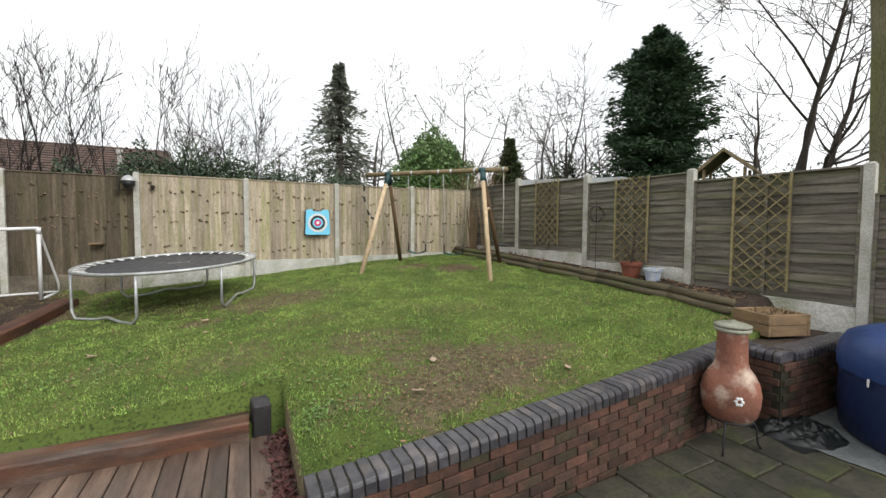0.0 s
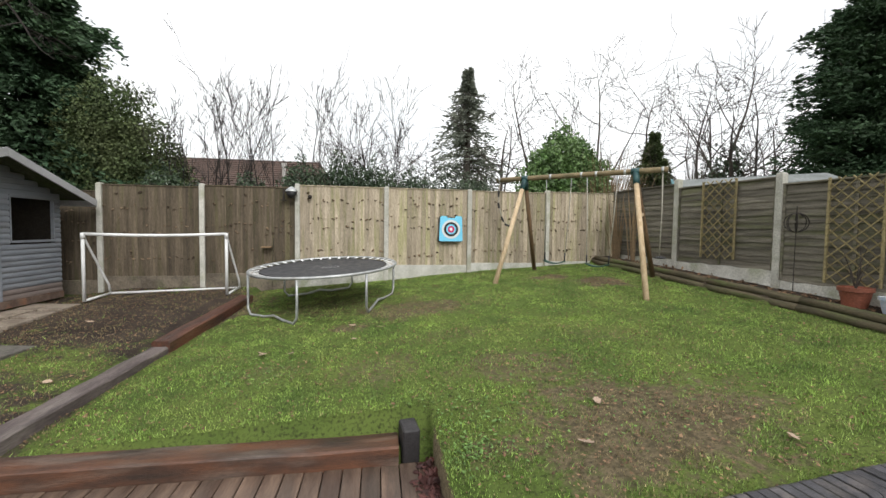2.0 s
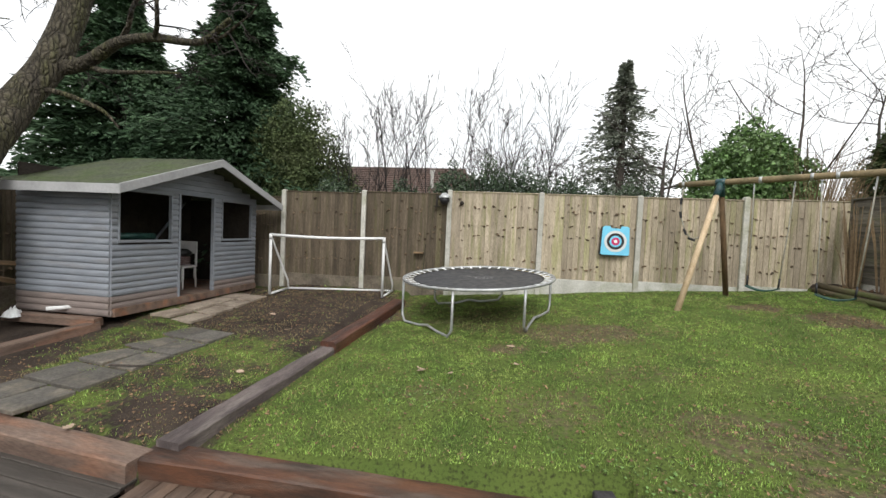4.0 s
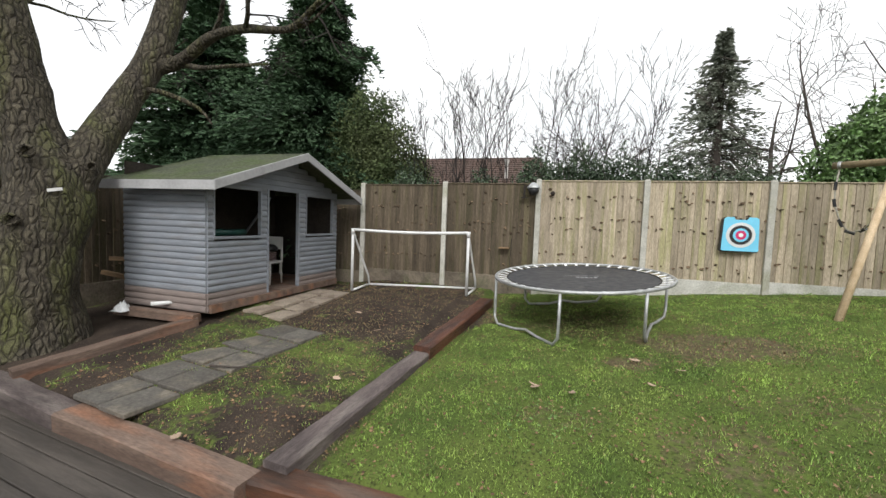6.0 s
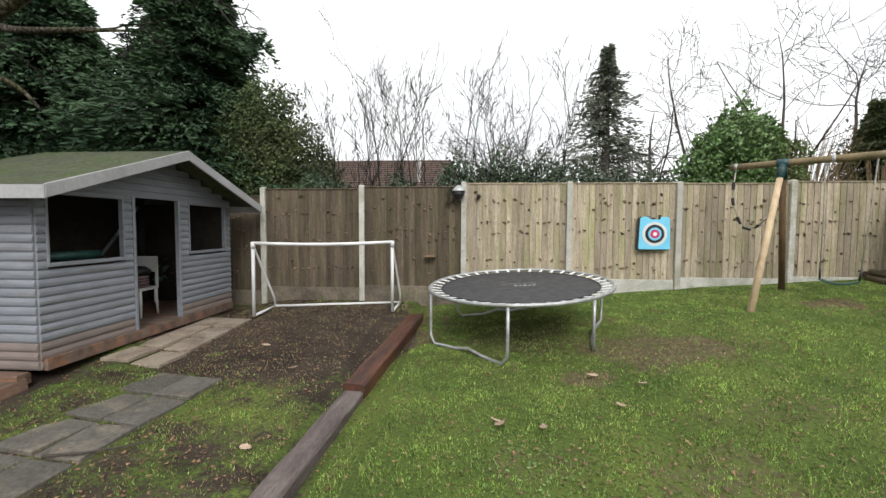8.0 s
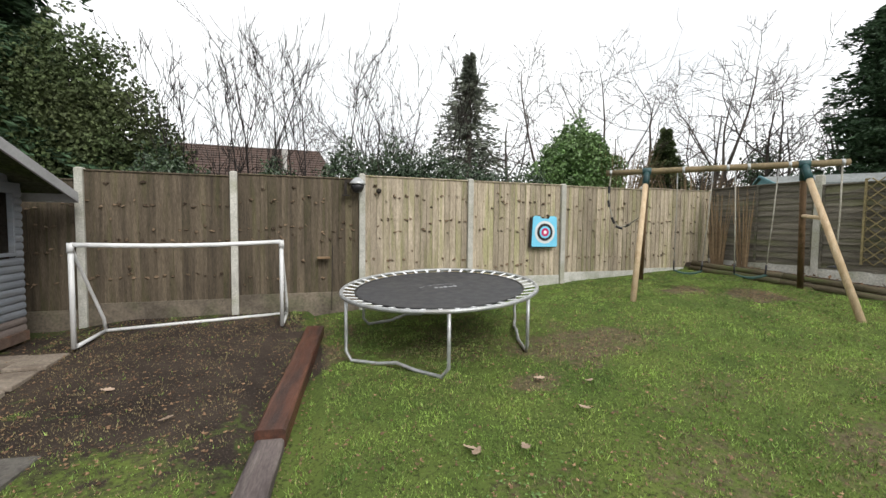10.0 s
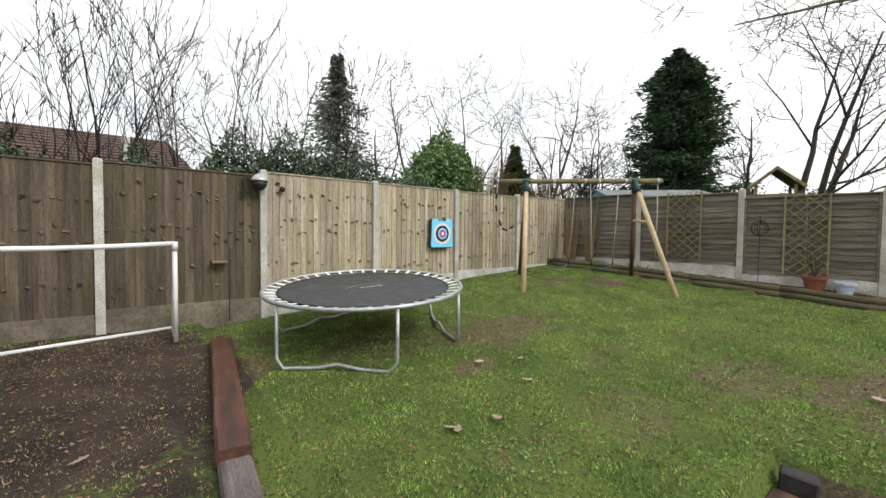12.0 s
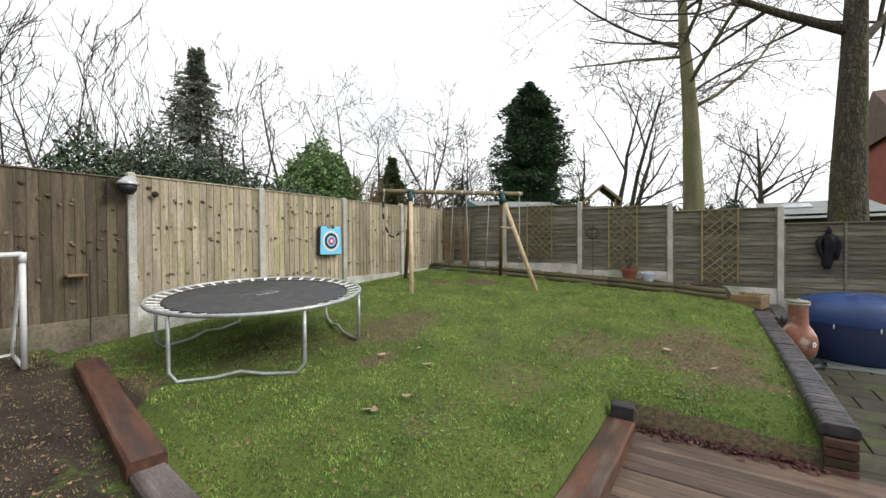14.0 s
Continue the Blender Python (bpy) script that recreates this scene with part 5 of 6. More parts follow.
def build_chiminea():
    c = thing("chiminea", "terracotta chiminea with worn white patches on an iron stand", "chiminea", pose(3.83, 0.25, PATIO) @ Matrix.Diagonal((1.08, 1.08, 1.145, 1)))
    part("body", Mesh().lathe([(0.06, 0.2), (0.13, 0.215), (0.185, 0.28), (0.205, 0.36), (0.21, 0.44), (0.195, 0.52), (0.16, 0.59), (0.125, 0.635), (0.112, 0.68), (0.108, 0.78), (0.106, 0.88), (0.112, 0.92)], 40), M_CLAY, c, "orange fired clay", smooth=True)
    part("rim", Mesh().lathe([(0.108, 0.905), (0.128, 0.915), (0.13, 0.935), (0.108, 0.945)], 32), M_RIM, c, "grey-green rim", smooth=True)
    part("lid", Mesh().lathe([(0.13, 0.945), (0.132, 0.96), (0.1, 0.972), (0.03, 0.98), (0.025, 0.992), (0.005, 0.996)], 32), M_RIM, c, "flat clay lid", smooth=True)
    for i in range(3):
        a = radians(200 + i * 120)
        part("leg", Mesh().tube([(0.15 * math.cos(a), 0.15 * math.sin(a), 0.26), (0.2 * math.cos(a), 0.2 * math.sin(a), 0.16), (0.21 * math.cos(a), 0.21 * math.sin(a), 0.05), (0.235 * math.cos(a), 0.235 * math.sin(a), 0.008)], 0.008, 6), M_BLACK, c, "black iron leg", smooth=True)
    part("hoop", Mesh().tube([(0.16 * math.cos(a), 0.16 * math.sin(a), 0.24) for a in np.linspace(0, 2 * math.pi, 31)], 0.007, 6, False), M_BLACK, c, "black iron hoop", smooth=True)
    # a moulded flower
    view = math.atan2(-1.6, -2.2) + 0.15
    for i in range(6):
        q = radians(i * 60)
        a, z = view + 0.11 * math.cos(q), 0.43 + 0.024 * math.sin(q)
        part("petal", Mesh().lathe([(0.012, -0.004), (0.012, 0.004), (0.005, 0.008)], 10).data("petal", M_PAPER), None, c, "white painted petal",
             place=Matrix.Translation((0.209 * math.cos(a), 0.209 * math.sin(a), z)) @ Vector((math.cos(a), math.sin(a), 0)).to_track_quat("Z", "Y").to_matrix().to_4x4())


build_chiminea()


def build_tub():
    t = thing("hot_tub", "round inflatable tub under a blue cover", "tub", pose(5.6, -0.75, PATIO) @ Matrix.Diagonal((0.85, 0.85, 1.2, 1)))
    R = 0.98
    part("wall", Mesh().lathe([(R * 0.93, 0), (R, 0.05), (R * 1.03, 0.25), (R * 1.02, 0.5), (R * 0.99, 0.66)], 64), M_BLUEDARK, t, "navy blue side wall", smooth=True)
    m, n = Mesh(), 64
    rows = [(R * 1.045, 0.52), (R * 1.05, 0.6), (R * 1.03, 0.7), (R * 0.97, 0.78), (R * 0.8, 0.83), (R * 0.5, 0.88), (R * 0.2, 0.9), (0.02, 0.905)]
    vs = []
    for r, z in rows:
        for j in range(n):
            a = 2 * math.pi * j / n
            q = 0.012 * noise.noise((4 * math.cos(a), 4 * math.sin(a), z * 6)) + (0.018 * noise.noise((9 * math.cos(a), 9 * math.sin(a), 2)) if z < 0.56 else 0)
            vs.append((r * math.cos(a), r * math.sin(a), z + q))
    m.add(vs, [(i * n + j, i * n + (j + 1) % n, (i + 1) * n + (j + 1) % n, (i + 1) * n + j) for i in range(len(rows) - 1) for j in range(n)] + [tuple((len(rows) - 1) * n + j for j in range(n))])
    part("cover", m, M_BLUE, t, "creased blue cover", smooth=True)
    for a in (150, 185, 225):
        q = radians(a)
        part("clip", Mesh().box((-0.012, -0.006, -0.03), (0.012, 0.006, 0.03)), M_PVC, t, "pale buckle", 0.004,
             place=pose(R * 1.05 * math.cos(q), R * 1.05 * math.sin(q), 0.5, 0, 0, a + 90))


build_tub()


def crumple(n, m, sx, sy, h, seed):
    vs = []
    for j in range(m + 1):
        for i in range(n + 1):
            u, v = i / n * 2 - 1, j / m * 2 - 1
            e = max(0.0, 1 - (u * u + v * v) ** 1.5)
            x = sx * u * (1 + 0.15 * noise.noise((u * 2, v * 2, seed)))
            y = sy * v * (1 + 0.15 * noise.noise((u * 2, v * 2, seed + 5)))
            z = h * e * (0.35 + 1.1 * abs(noise.noise((u * 2.3, v * 2.3, seed + 9))) + 0.6 * abs(noise.noise((u * 5.1, v * 3.7, seed))) + 0.25 * abs(noise.noise((u * 9, v * 13, seed)))) + 0.006
            vs.append((x, y, z))
    return Mesh().add(vs, [(j * (n + 1) + i, j * (n + 1) + i + 1, (j + 1) * (n + 1) + i + 1, (j + 1) * (n + 1) + i) for j in range(m) for i in range(n)])


solid("black_sack", crumple(70, 70, 0.38, 0.34, 0.12, 3), M_BAG, "crumpled black polythene sheet on the patio", "plastic sheet", smooth=True, place=pose(4.72, 0.12, PATIO, 0, 0, -15))
solid("groundsheet", crumple(30, 30, 1.15, 1.15, 0.012, 8), M_TARP, "grey groundsheet under the tub", "groundsheet", place=pose(5.6, -0.75, PATIO + 0.004))


def build_coat():
    x, y = fence_point(8.37, 0.07)
    m = Mesh()
    n, rings = 26, [(0.02, 1.42), (0.05, 1.39), (0.09, 1.35), (0.16, 1.28), (0.19, 1.18), (0.17, 1.05), (0.13, 0.95), (0.11, 0.82), (0.09, 0.7), (0.05, 0.6)]
    vs = []
    for r, z in rings:
        for j in range(n):
            a = 2 * math.pi * j / n
            k = 1 + 0.55 * noise.noise((1.6 * math.cos(a), 1.6 * math.sin(a), z * 4)) + 0.3 * noise.noise((5 * math.cos(a), 5 * math.sin(a), z * 3))
            vs.append((r * k * math.cos(a) + 0.03 * math.sin(z * 7), 0.4 * r * k * math.sin(a) - 0.06, z + 0.05 * noise.noise((3 * math.cos(a), 3 * math.sin(a), z))))
    m.add(vs, [(i * n + j, i * n + (j + 1) % n, (i + 1) * n + (j + 1) % n, (i + 1) * n + j) for i in range(len(rings) - 1) for j in range(n)] + [tuple(range(n)), tuple((len(rings) - 1) * n + j for j in range(n))])
    for sx in (-1, 1):
        m.tube([(0.12 * sx, -0.05, 1.3), (0.2 * sx, -0.08, 1.18), (0.17 * sx, -0.09, 0.98), (0.11 * sx + 0.03, -0.08, 0.8)], [0.05, 0.06, 0.05, 0.03], 8)
    m.tube([(0.0, -0.03, 1.36), (0.01, -0.08, 1.46), (0.0, 0.0, 1.55)], [0.06, 0.05, 0.02], 8)
    solid("coat", m, M_COAT, "black cloth hanging over the fence panel", "cloth", smooth=True, place=Matrix.Translation((x, y, 0.08)) @ pose(0, 0, 0, 0, 0, -84) @ Matrix.Diagonal((0.78, 0.9, 0.86, 1)))


build_coat()


# ---- trees ----
def wander(start, direction, length, n, bend, rng, lift=0.0):
    """A crooked line of n steps."""
    p, d, pts = Vector(start), Vector(direction).normalized(), [Vector(start)]
    for _ in range(n):
        d = (d + Vector((rng.gauss(0, bend), rng.gauss(0, bend), rng.gauss(0, bend) + lift))).normalized()
        p = p + d * (length / n)
        pts.append(p.copy())
    return pts


def sprout(limbs, twigs, pts, r0, r1, level, rng, spec):
    """A limb along pts, and its side shoots level by level."""
    n = len(pts) - 1
    radii = [r0 + (r1 - r0) * i / n for i in range(n + 1)]
    (limbs if r0 > spec["cut"] else twigs).tube(pts, radii, 8 if r0 > 0.12 else 5 if r0 > 0.03 else 3, r0 > 0.03)
    if level == 0:
        return
    total = sum((b - a).length for a, b in zip(pts, pts[1:]))
    for _ in range(spec["shoots"][-level]):
        k = rng.uniform(spec["from"] if level == spec["levels"] else 0.2, 1.0)
        i = min(n - 1, int(k * n))
        a, b = pts[i], pts[i + 1]
        at, d = a.lerp(b, k * n - i), (b - a).normalized()
        side = Vector((rng.gauss(0, 1), rng.gauss(0, 1), rng.gauss(0, 0.5)))
        side = (side - d * side.dot(d)).normalized()
        d = (d * (1 - spec["spread"]) + side * spec["spread"]).normalized()
        r = max(spec["thin"], radii[i] * rng.uniform(0.35, 0.6) * (spec["ratio"] if level == spec["levels"] else 1.0))
        l = total * rng.uniform(0.3, 0.6) * (1.15 - 0.6 * k if level == spec["levels"] else 1.0)
        sprout(limbs, twigs, wander(at, d, l, 4 if level < 3 else 5, spec["bend"], rng, spec["lift"]), r, max(spec["thin"] * 0.6, r * 0.35), level - 1, rng, spec)


def bare_tree(place, height, r, seed, label, levels=3, shoots=(13, 6, 4), spread=0.6, bend=0.14, lift=0.06, start=0.25, thin=0.008,
              lean=(0, 0), material=None, stems=1, fork=0.0, name="bare_tree", cut=0.03, group="bare trees", ratio=1.0):
    rng = random.Random(seed)
    t = thing(name, label, "tree", Matrix.Translation(place), group)
    spec = {"cut": cut, "shoots": shoots, "from": start, "levels": levels, "spread": spread, "bend": bend, "lift": lift, "thin": thin, "ratio": ratio}
    limbs, twigs = Mesh(), Mesh()
    for s in range(stems):
        a = rng.uniform(0, 6.28)
        o = Vector((math.cos(a), math.sin(a), 0)) * (fork * 0.25 * rng.random())
        d = Vector((lean[0] + fork * math.cos(a) * rng.random(), lean[1] + fork * math.sin(a) * rng.random(), 1))
        h = height * (rng.uniform(0.7, 1.0) if stems > 1 else 1)
        sprout(limbs, twigs, wander(o, d, h, 9, bend * 0.5, rng), r * (rng.uniform(0.6, 1) if stems > 1 else 1), r * 0.12, levels, rng, spec)
    if limbs.v:
        part("trunk", limbs, material or M_TWIG, t, "", smooth=True)
    if twigs.v:
        part("crown", twigs, M_DARKTWIG if material is M_DARKTWIG else M_TWIG, t, "bare leafless twigs")
    return t


def kites(centres, along, across, length, width):
    """Leaves: folded kites at centres."""
    n = len(centres)
    along, across = along * length[:, None], across * width[:, None]
    up = np.cross(along, across)
    up /= np.maximum(1e-9, np.linalg.norm(up, axis=1))[:, None]
    fold = up * (width * 0.5)[:, None]
    v = np.stack((centres, centres + along * 0.5 - across + fold, centres + along, centres + along * 0.5 + across + fold), 1).reshape(-1, 3)
    q = np.arange(n)[:, None] * 4
    return v, np.concatenate((q + [[0, 1, 2]], q + [[0, 2, 3]]), 0)


def unit(rng, n):
    d = rng.normal(size=(n, 3))
    return d / np.linalg.norm(d, axis=1)[:, None]


def leafy(name, place, blobs, count, leaf, material, label, seed, stems=8, category="shrub", thin=0.35, group="", width=0.38, spikes=None):
    """A shrub: stems with leaves crowded near the skin of uneven lobes."""
    rng = np.random.default_rng(seed)
    t = thing(name, label, category, Matrix.Translation(place), group)
    c, total = [], sum(b[3] * b[4] * b[5] for b in blobs)
    for x, y, z, rx, ry, rz in blobs:
        n = int(count * rx * ry * rz / total)
        d = unit(rng, n)
        r = rng.random(n) ** thin
        r *= 1 + 0.22 * np.array([noise.noise((q[0] * 2.3 + x, q[1] * 2.3 + y, q[2] * 2.3)) + 0.8 * noise.noise((q[0] * 6, q[1] * 6 + y, q[2] * 6)) for q in d])
        keep = np.array([noise.noise(((q[0] * rx + x) * 2.2, (q[1] * ry + y) * 2.2, (q[2] * rz + z) * 2.2)) > -0.28 for q in d * r[:, None]])
        c.append((d * r[:, None] * (rx, ry, rz) + (x, y, z))[keep])
    c = np.concatenate(c)
    n = len(c)
    d = unit(rng, n) + (0, 0, -0.2)
    d /= np.linalg.norm(d, axis=1)[:, None]
    s = np.cross(d, unit(rng, n))
    s /= np.maximum(1e-6, np.linalg.norm(s, axis=1))[:, None]
    l = leaf * rng.uniform(0.6, 1.2, n)
    part("crown", cloud("crown", *kites(c, d, s, l, l * width), material), None, t)
    prng, m = random.Random(seed), Mesh()
    for i in range(stems):
        x, y, z, rx, ry, rz = blobs[i % len(blobs)]
        tip = Vector((x + prng.uniform(-0.7, 0.7) * rx, y + prng.uniform(-0.7, 0.7) * ry, z + rz * 0.7))
        foot = Vector((x * 0.7 + prng.uniform(-0.2, 0.2), y * 0.7, 0))
        m.tube([foot, foot.lerp(tip, 0.5) + Vector((prng.uniform(-0.1, 0.1), 0, 0)), tip], [0.035, 0.025, 0.006], 5)
    part("stems", m, M_TWIG, t, "brown woody stems")
    return t


def conifer(place, height, radius, seed, label, material, boughs=260, sprays=70, droop=0.25, spray=0.3, base=0.06, power=0.8, rough=0.25, top=1.0, name="conifer", lobes=0.0):
    """Trunk, boughs in all directions, and flat drooping sprays along each bough."""
    rng = np.random.default_rng(seed)
    t = thing(name, label, "tree", Matrix.Translation(place), "conifers")
    m = Mesh()
    m.tube([(0, 0, -0.1), (0, 0, height * 0.5), (0.05, 0, height * 0.97)], [radius * 0.07 + 0.05, radius * 0.045 + 0.03, 0.015], 8)
    cs, ds = [], []
    for i in range(boughs):
        k = base + (1 - base) * (i + rng.random()) / boughs
        a = rng.uniform(0, 2 * np.pi)
        out = radius * max(0.03, (1 - k ** power * top)) * (1 + rng.uniform(-rough, rough)) * (1 + lobes * noise.noise((math.cos(a) * 1.5, math.sin(a) * 1.5, k * 5 + seed)))
        z = height * k
        d = np.array((math.cos(a), math.sin(a), 0.0))
        s = rng.random(sprays) ** 0.7
        rise = out * (0.25 * s - droop * 1.9 * s * s)
        side = np.array((-d[1], d[0], 0.0))
        p = d * (out * s)[:, None] + side * (rng.normal(0, 0.16, sprays) * (0.25 + out * s))[:, None]
        p[:, 2] += z + rise + rng.normal(0, 0.07, sprays)
        cs.append(p)
        ds.append(d + side * rng.normal(0, 0.6, sprays)[:, None] + np.column_stack((np.zeros((sprays, 2)), rng.normal(-droop, 0.35, sprays))))
        if i % 2 == 0:
            e = d * out
            m.tube([(0, 0, z), (e[0] * 0.5, e[1] * 0.5, z + out * (0.125 - droop * 0.47)), (e[0] * 0.95, e[1] * 0.95, z + out * (0.24 - droop * 1.7))], [0.02 + 0.01 * out, 0.015, 0.005], 3, False)
    c, d = np.concatenate(cs), np.concatenate(ds)
    d /= np.linalg.norm(d, axis=1)[:, None]
    n = len(c)
    s = np.cross(d, unit(rng, n))
    s /= np.maximum(1e-6, np.linalg.norm(s, axis=1))[:, None]
    l = spray * rng.uniform(0.5, 1.3, n)
    part("crown", cloud("crown", *kites(c, d, s, l, l * 0.17), material), None, t)
    part("trunk", m, M_TWIG, t, "brown trunk and boughs")
    return t


# the big oak in the tree bed
def garden_oak():
    t = thing("oak_tree", "large bare oak with mossy ridged bark beside the shed", "tree", pose(-7.76, 3.05, -0.42))
    o = Vector((-7.15, 3.05, -0.25))

    def limb(name, pts, radii, n=18):
        # smooth the line, then roughen it with ridges and burrs
        pts = [Vector(p) - o for p in pts]
        fine, fr = [], []
        for i in range(len(pts) - 1):
            p0, p1, p2, p3 = pts[max(i - 1, 0)], pts[i], pts[i + 1], pts[min(i + 2, len(pts) - 1)]
            for k in range(6):
                u = k / 6
                fine.append(0.5 * ((2 * p1) + (p2 - p0) * u + (2 * p0 - 5 * p1 + 4 * p2 - p3) * u * u + (3 * p1 - p0 - 3 * p2 + p3) * u ** 3))
                fr.append(radii[i] + (radii[i + 1] - radii[i]) * u)
        fine.append(pts[-1])
        fr.append(radii[-1])
        m = Mesh().tube(fine, fr, n)
        for i in range(len(m.v)):
            j = i // n
            c = fine[min(j, len(fine) - 1)]
            d = Vector(m.v[i]) - c
            q = d.normalized()
            k = 1 + 0.12 * noise.noise(Vector(m.v[i]) * 2.2) + 0.07 * noise.noise((q.x * 7, q.y * 7, m.v[i][2] * 1.5)) + 0.05 * noise.noise(Vector(m.v[i]) * 9)
            m.v[i] = tuple(c + d * k)
        return part(name, m, M_BARK, t, smooth=True)

    limb("trunk", [(-7.15, 3.05, -0.4), (-7.15, 3.05, -0.1), (-7.15, 3.06, 0.4), (-7.1, 3.12, 0.9), (-7.08, 3.2, 1.35), (-7.12, 3.22, 1.75), (-7.3, 3.16, 2.3), (-7.45, 3.1, 3.0), (-7.62, 3.05, 3.8), (-7.9, 2.9, 5.2)],
         [0.62, 0.53, 0.45, 0.43, 0.45, 0.40, 0.33, 0.30, 0.29, 0.24], 40)
    limb("limb", [(-7.08, 3.2, 1.2), (-6.98, 3.4, 1.75), (-6.97, 3.68, 2.27), (-7.05, 4.1, 2.95), (-7.0, 4.55, 3.8), (-6.91, 4.85, 5.0), (-6.75, 5.2, 6.8)], [0.26, 0.25, 0.235, 0.215, 0.2, 0.19, 0.14], 28)
    limb("branch", [(-7.0, 4.5, 3.6), (-6.6, 4.65, 3.72), (-5.92, 4.6, 4.0), (-5.17, 4.43, 3.97), (-4.3, 4.3, 3.82), (-3.7, 4.1, 4.0)], [0.12, 0.1, 0.075, 0.06, 0.045, 0.025], 12)
    limb("branch", [(-6.98, 4.6, 3.85), (-6.5, 4.7, 3.68), (-5.98, 4.55, 3.55), (-5.31, 4.57, 3.54), (-4.81, 4.53, 3.5)], [0.06, 0.05, 0.035, 0.025, 0.012], 8)
    limb("branch", [(-7.05, 4.25, 3.2), (-6.7, 4.4, 3.2), (-6.2, 4.6, 3.0), (-6.0, 4.7, 2.75)], [0.05, 0.04, 0.03, 0.012], 8)
    rng = random.Random(11)
    twigs, limbs = Mesh(), Mesh()
    spec = {"cut": 0.02, "shoots": (5, 4, 3), "from": 0.1, "levels": 3, "spread": 0.6, "bend": 0.22, "lift": -0.02, "thin": 0.006, "ratio": 1.0}
    for a, d, l, r in (((-5.9, 4.6, 4.0), (1, -0.3, 0.5), 1.8, 0.04), ((-5.1, 4.4, 3.95), (1, -0.6, 0.35), 1.8, 0.035), ((-4.3, 4.3, 3.82), (1, -0.2, 0.0), 1.4, 0.03),
                       ((-7.6, 3.05, 3.8), (-0.6, 0.5, 0.3), 2.0, 0.05), ((-5.3, 4.57, 3.54), (0.8, 0.3, 0.3), 0.8, 0.015), ((-6.9, 4.9, 5.2), (0.8, -0.6, 0.5), 3.0, 0.09),
                       ((-6.85, 5.0, 5.8), (-0.4, 0.9, 0.5), 2.6, 0.08), ((-7.9, 2.9, 5.2), (0.9, -0.8, 0.5), 3.4, 0.12), ((-7.9, 2.9, 5.2), (-0.6, -0.3, 0.8), 3.0, 0.14), ((-7.0, 4.5, 3.6), (-0.6, 0.8, 0.5), 1.6, 0.04)):
        sprout(limbs, twigs, [p for p in wander(Vector(a) - o, d, l, 6, 0.16, rng)], r, r * 0.3, 3, rng, spec)
    part("side_limb", limbs, M_BARK, t, smooth=True)
    part("crown", twigs, M_DARKTWIG, t, "bare leafless twigs")
    for p, r in (((-6.80, 2.86, 2.05), 0.075), ((-6.62, 3.42, 1.95), 0.06), ((-6.85, 2.72, 1.25), 0.07)):
        q = Vector(p) - o
        d = Vector((0.9, -0.45, 0))
        part("knot", Mesh().lathe([(r, -0.05), (r * 1.15, 0.0), (r * 1.0, 0.03), (r * 0.7, 0.035), (r * 0.6, 0.0), (0.01, -0.01)], 14), M_BARK, t, "round healed branch scar", smooth=True,
             place=Matrix.Translation(q) @ d.to_track_quat("Z", "Y").to_matrix().to_4x4())
    part("tag", Mesh().box((-0.07, -0.006, -0.018), (0.07, 0.006, 0.018)), M_WHITE, t, "small white tag", place=Matrix.Translation(Vector((-6.66, 3.05, 1.62)) - o) @ pose(0, 0, 0, 0, -12, 60))


garden_oak()

# evergreens round the garden
conifer((-9.1, 10.9, -0.1), 9.6, 2.9, 21, "tall dark green conifer behind the shed", M_CONIFER, 520, 260, 0.22, 0.2, 0.03, 1.1, 0.45, lobes=0.7)
conifer((-12.9, 10.4, -0.1), 8.9, 3.7, 22, "tall dark green conifer behind the fence", M_CONIFER, 520, 260, 0.22, 0.21, 0.03, 1.0, 0.5, lobes=0.7)
leafy("hedge_tree", (-6.5, 10.6, -0.1), [(-0.5, 0, 3.3, 1.1, 1.0, 1.9), (0.3, -0.1, 2.6, 0.9, 0.9, 1.6), (-0.9, 0, 2.6, 1.1, 1.0, 1.9), (0.9, -0.2, 2.0, 0.8, 0.7, 1.2)], 42000, 0.085, M_YEW,
      "olive green overgrown shrub behind the fence", 24, 14)
conifer((4.6, 20.4, -0.1), 9.9, 3.6, 25, "slender grey-green spruce beyond the fence", M_SPRUCE, 420, 26, 0.22, 0.26, 0.1, 0.85, 0.6, name="spruce", lobes=0.5)
conifer((14.2, 8.7, -0.1), 8.7, 1.5, 26, "tall dense dark evergreen tree", M_CONIFER, 560, 190, 0.03, 0.19, 0.1, 5.0, 0.5, lobes=0.8)
leafy("laurel", (8.6, 17.0, -0.1), [(0, 0, 3.6, 1.7, 1.4, 2.5), (0.9, 0, 3.1, 1.4, 1.3, 2.2), (-0.9, 0, 3.0, 1.4, 1.2, 2.1)], 40000, 0.17, M_LAUREL,
      "bright green laurel beyond the fence", 27, 10)
conifer((12.6, 16.0, -0.1), 5.9, 1.9, 28, "small green conical conifer", M_YEW, 260, 80, 0.1, 0.2, 0.05, 1.0, 0.4)
for k, (x, y, z, w, h) in enumerate(((-2.0, 9.35, 1.6, 0.8, 1.4), (-1.1, 9.4, 1.7, 0.8, 1.45), (-0.2, 9.35, 1.6, 0.85, 1.4), (0.75, 9.5, 1.5, 0.75, 1.3), (-3.4, 9.6, 1.4, 0.6, 1.2), (-5.2, 9.4, 1.5, 0.9, 1.2), (2.6, 10.6, 1.6, 0.9, 1.3), (1.7, 10.2, 1.4, 0.8, 1.25))):
    leafy("holly_bush", (x, y, -0.1), [(0, 0, z, w, 0.6, h), (0.25, 0, z * 0.9, w * 0.8, 0.5, h * 0.85)], 13000, 0.075, M_HOLLY, "dark glossy hedge shrub above the fence", 30 + k, 9, group="hedge shrubs")

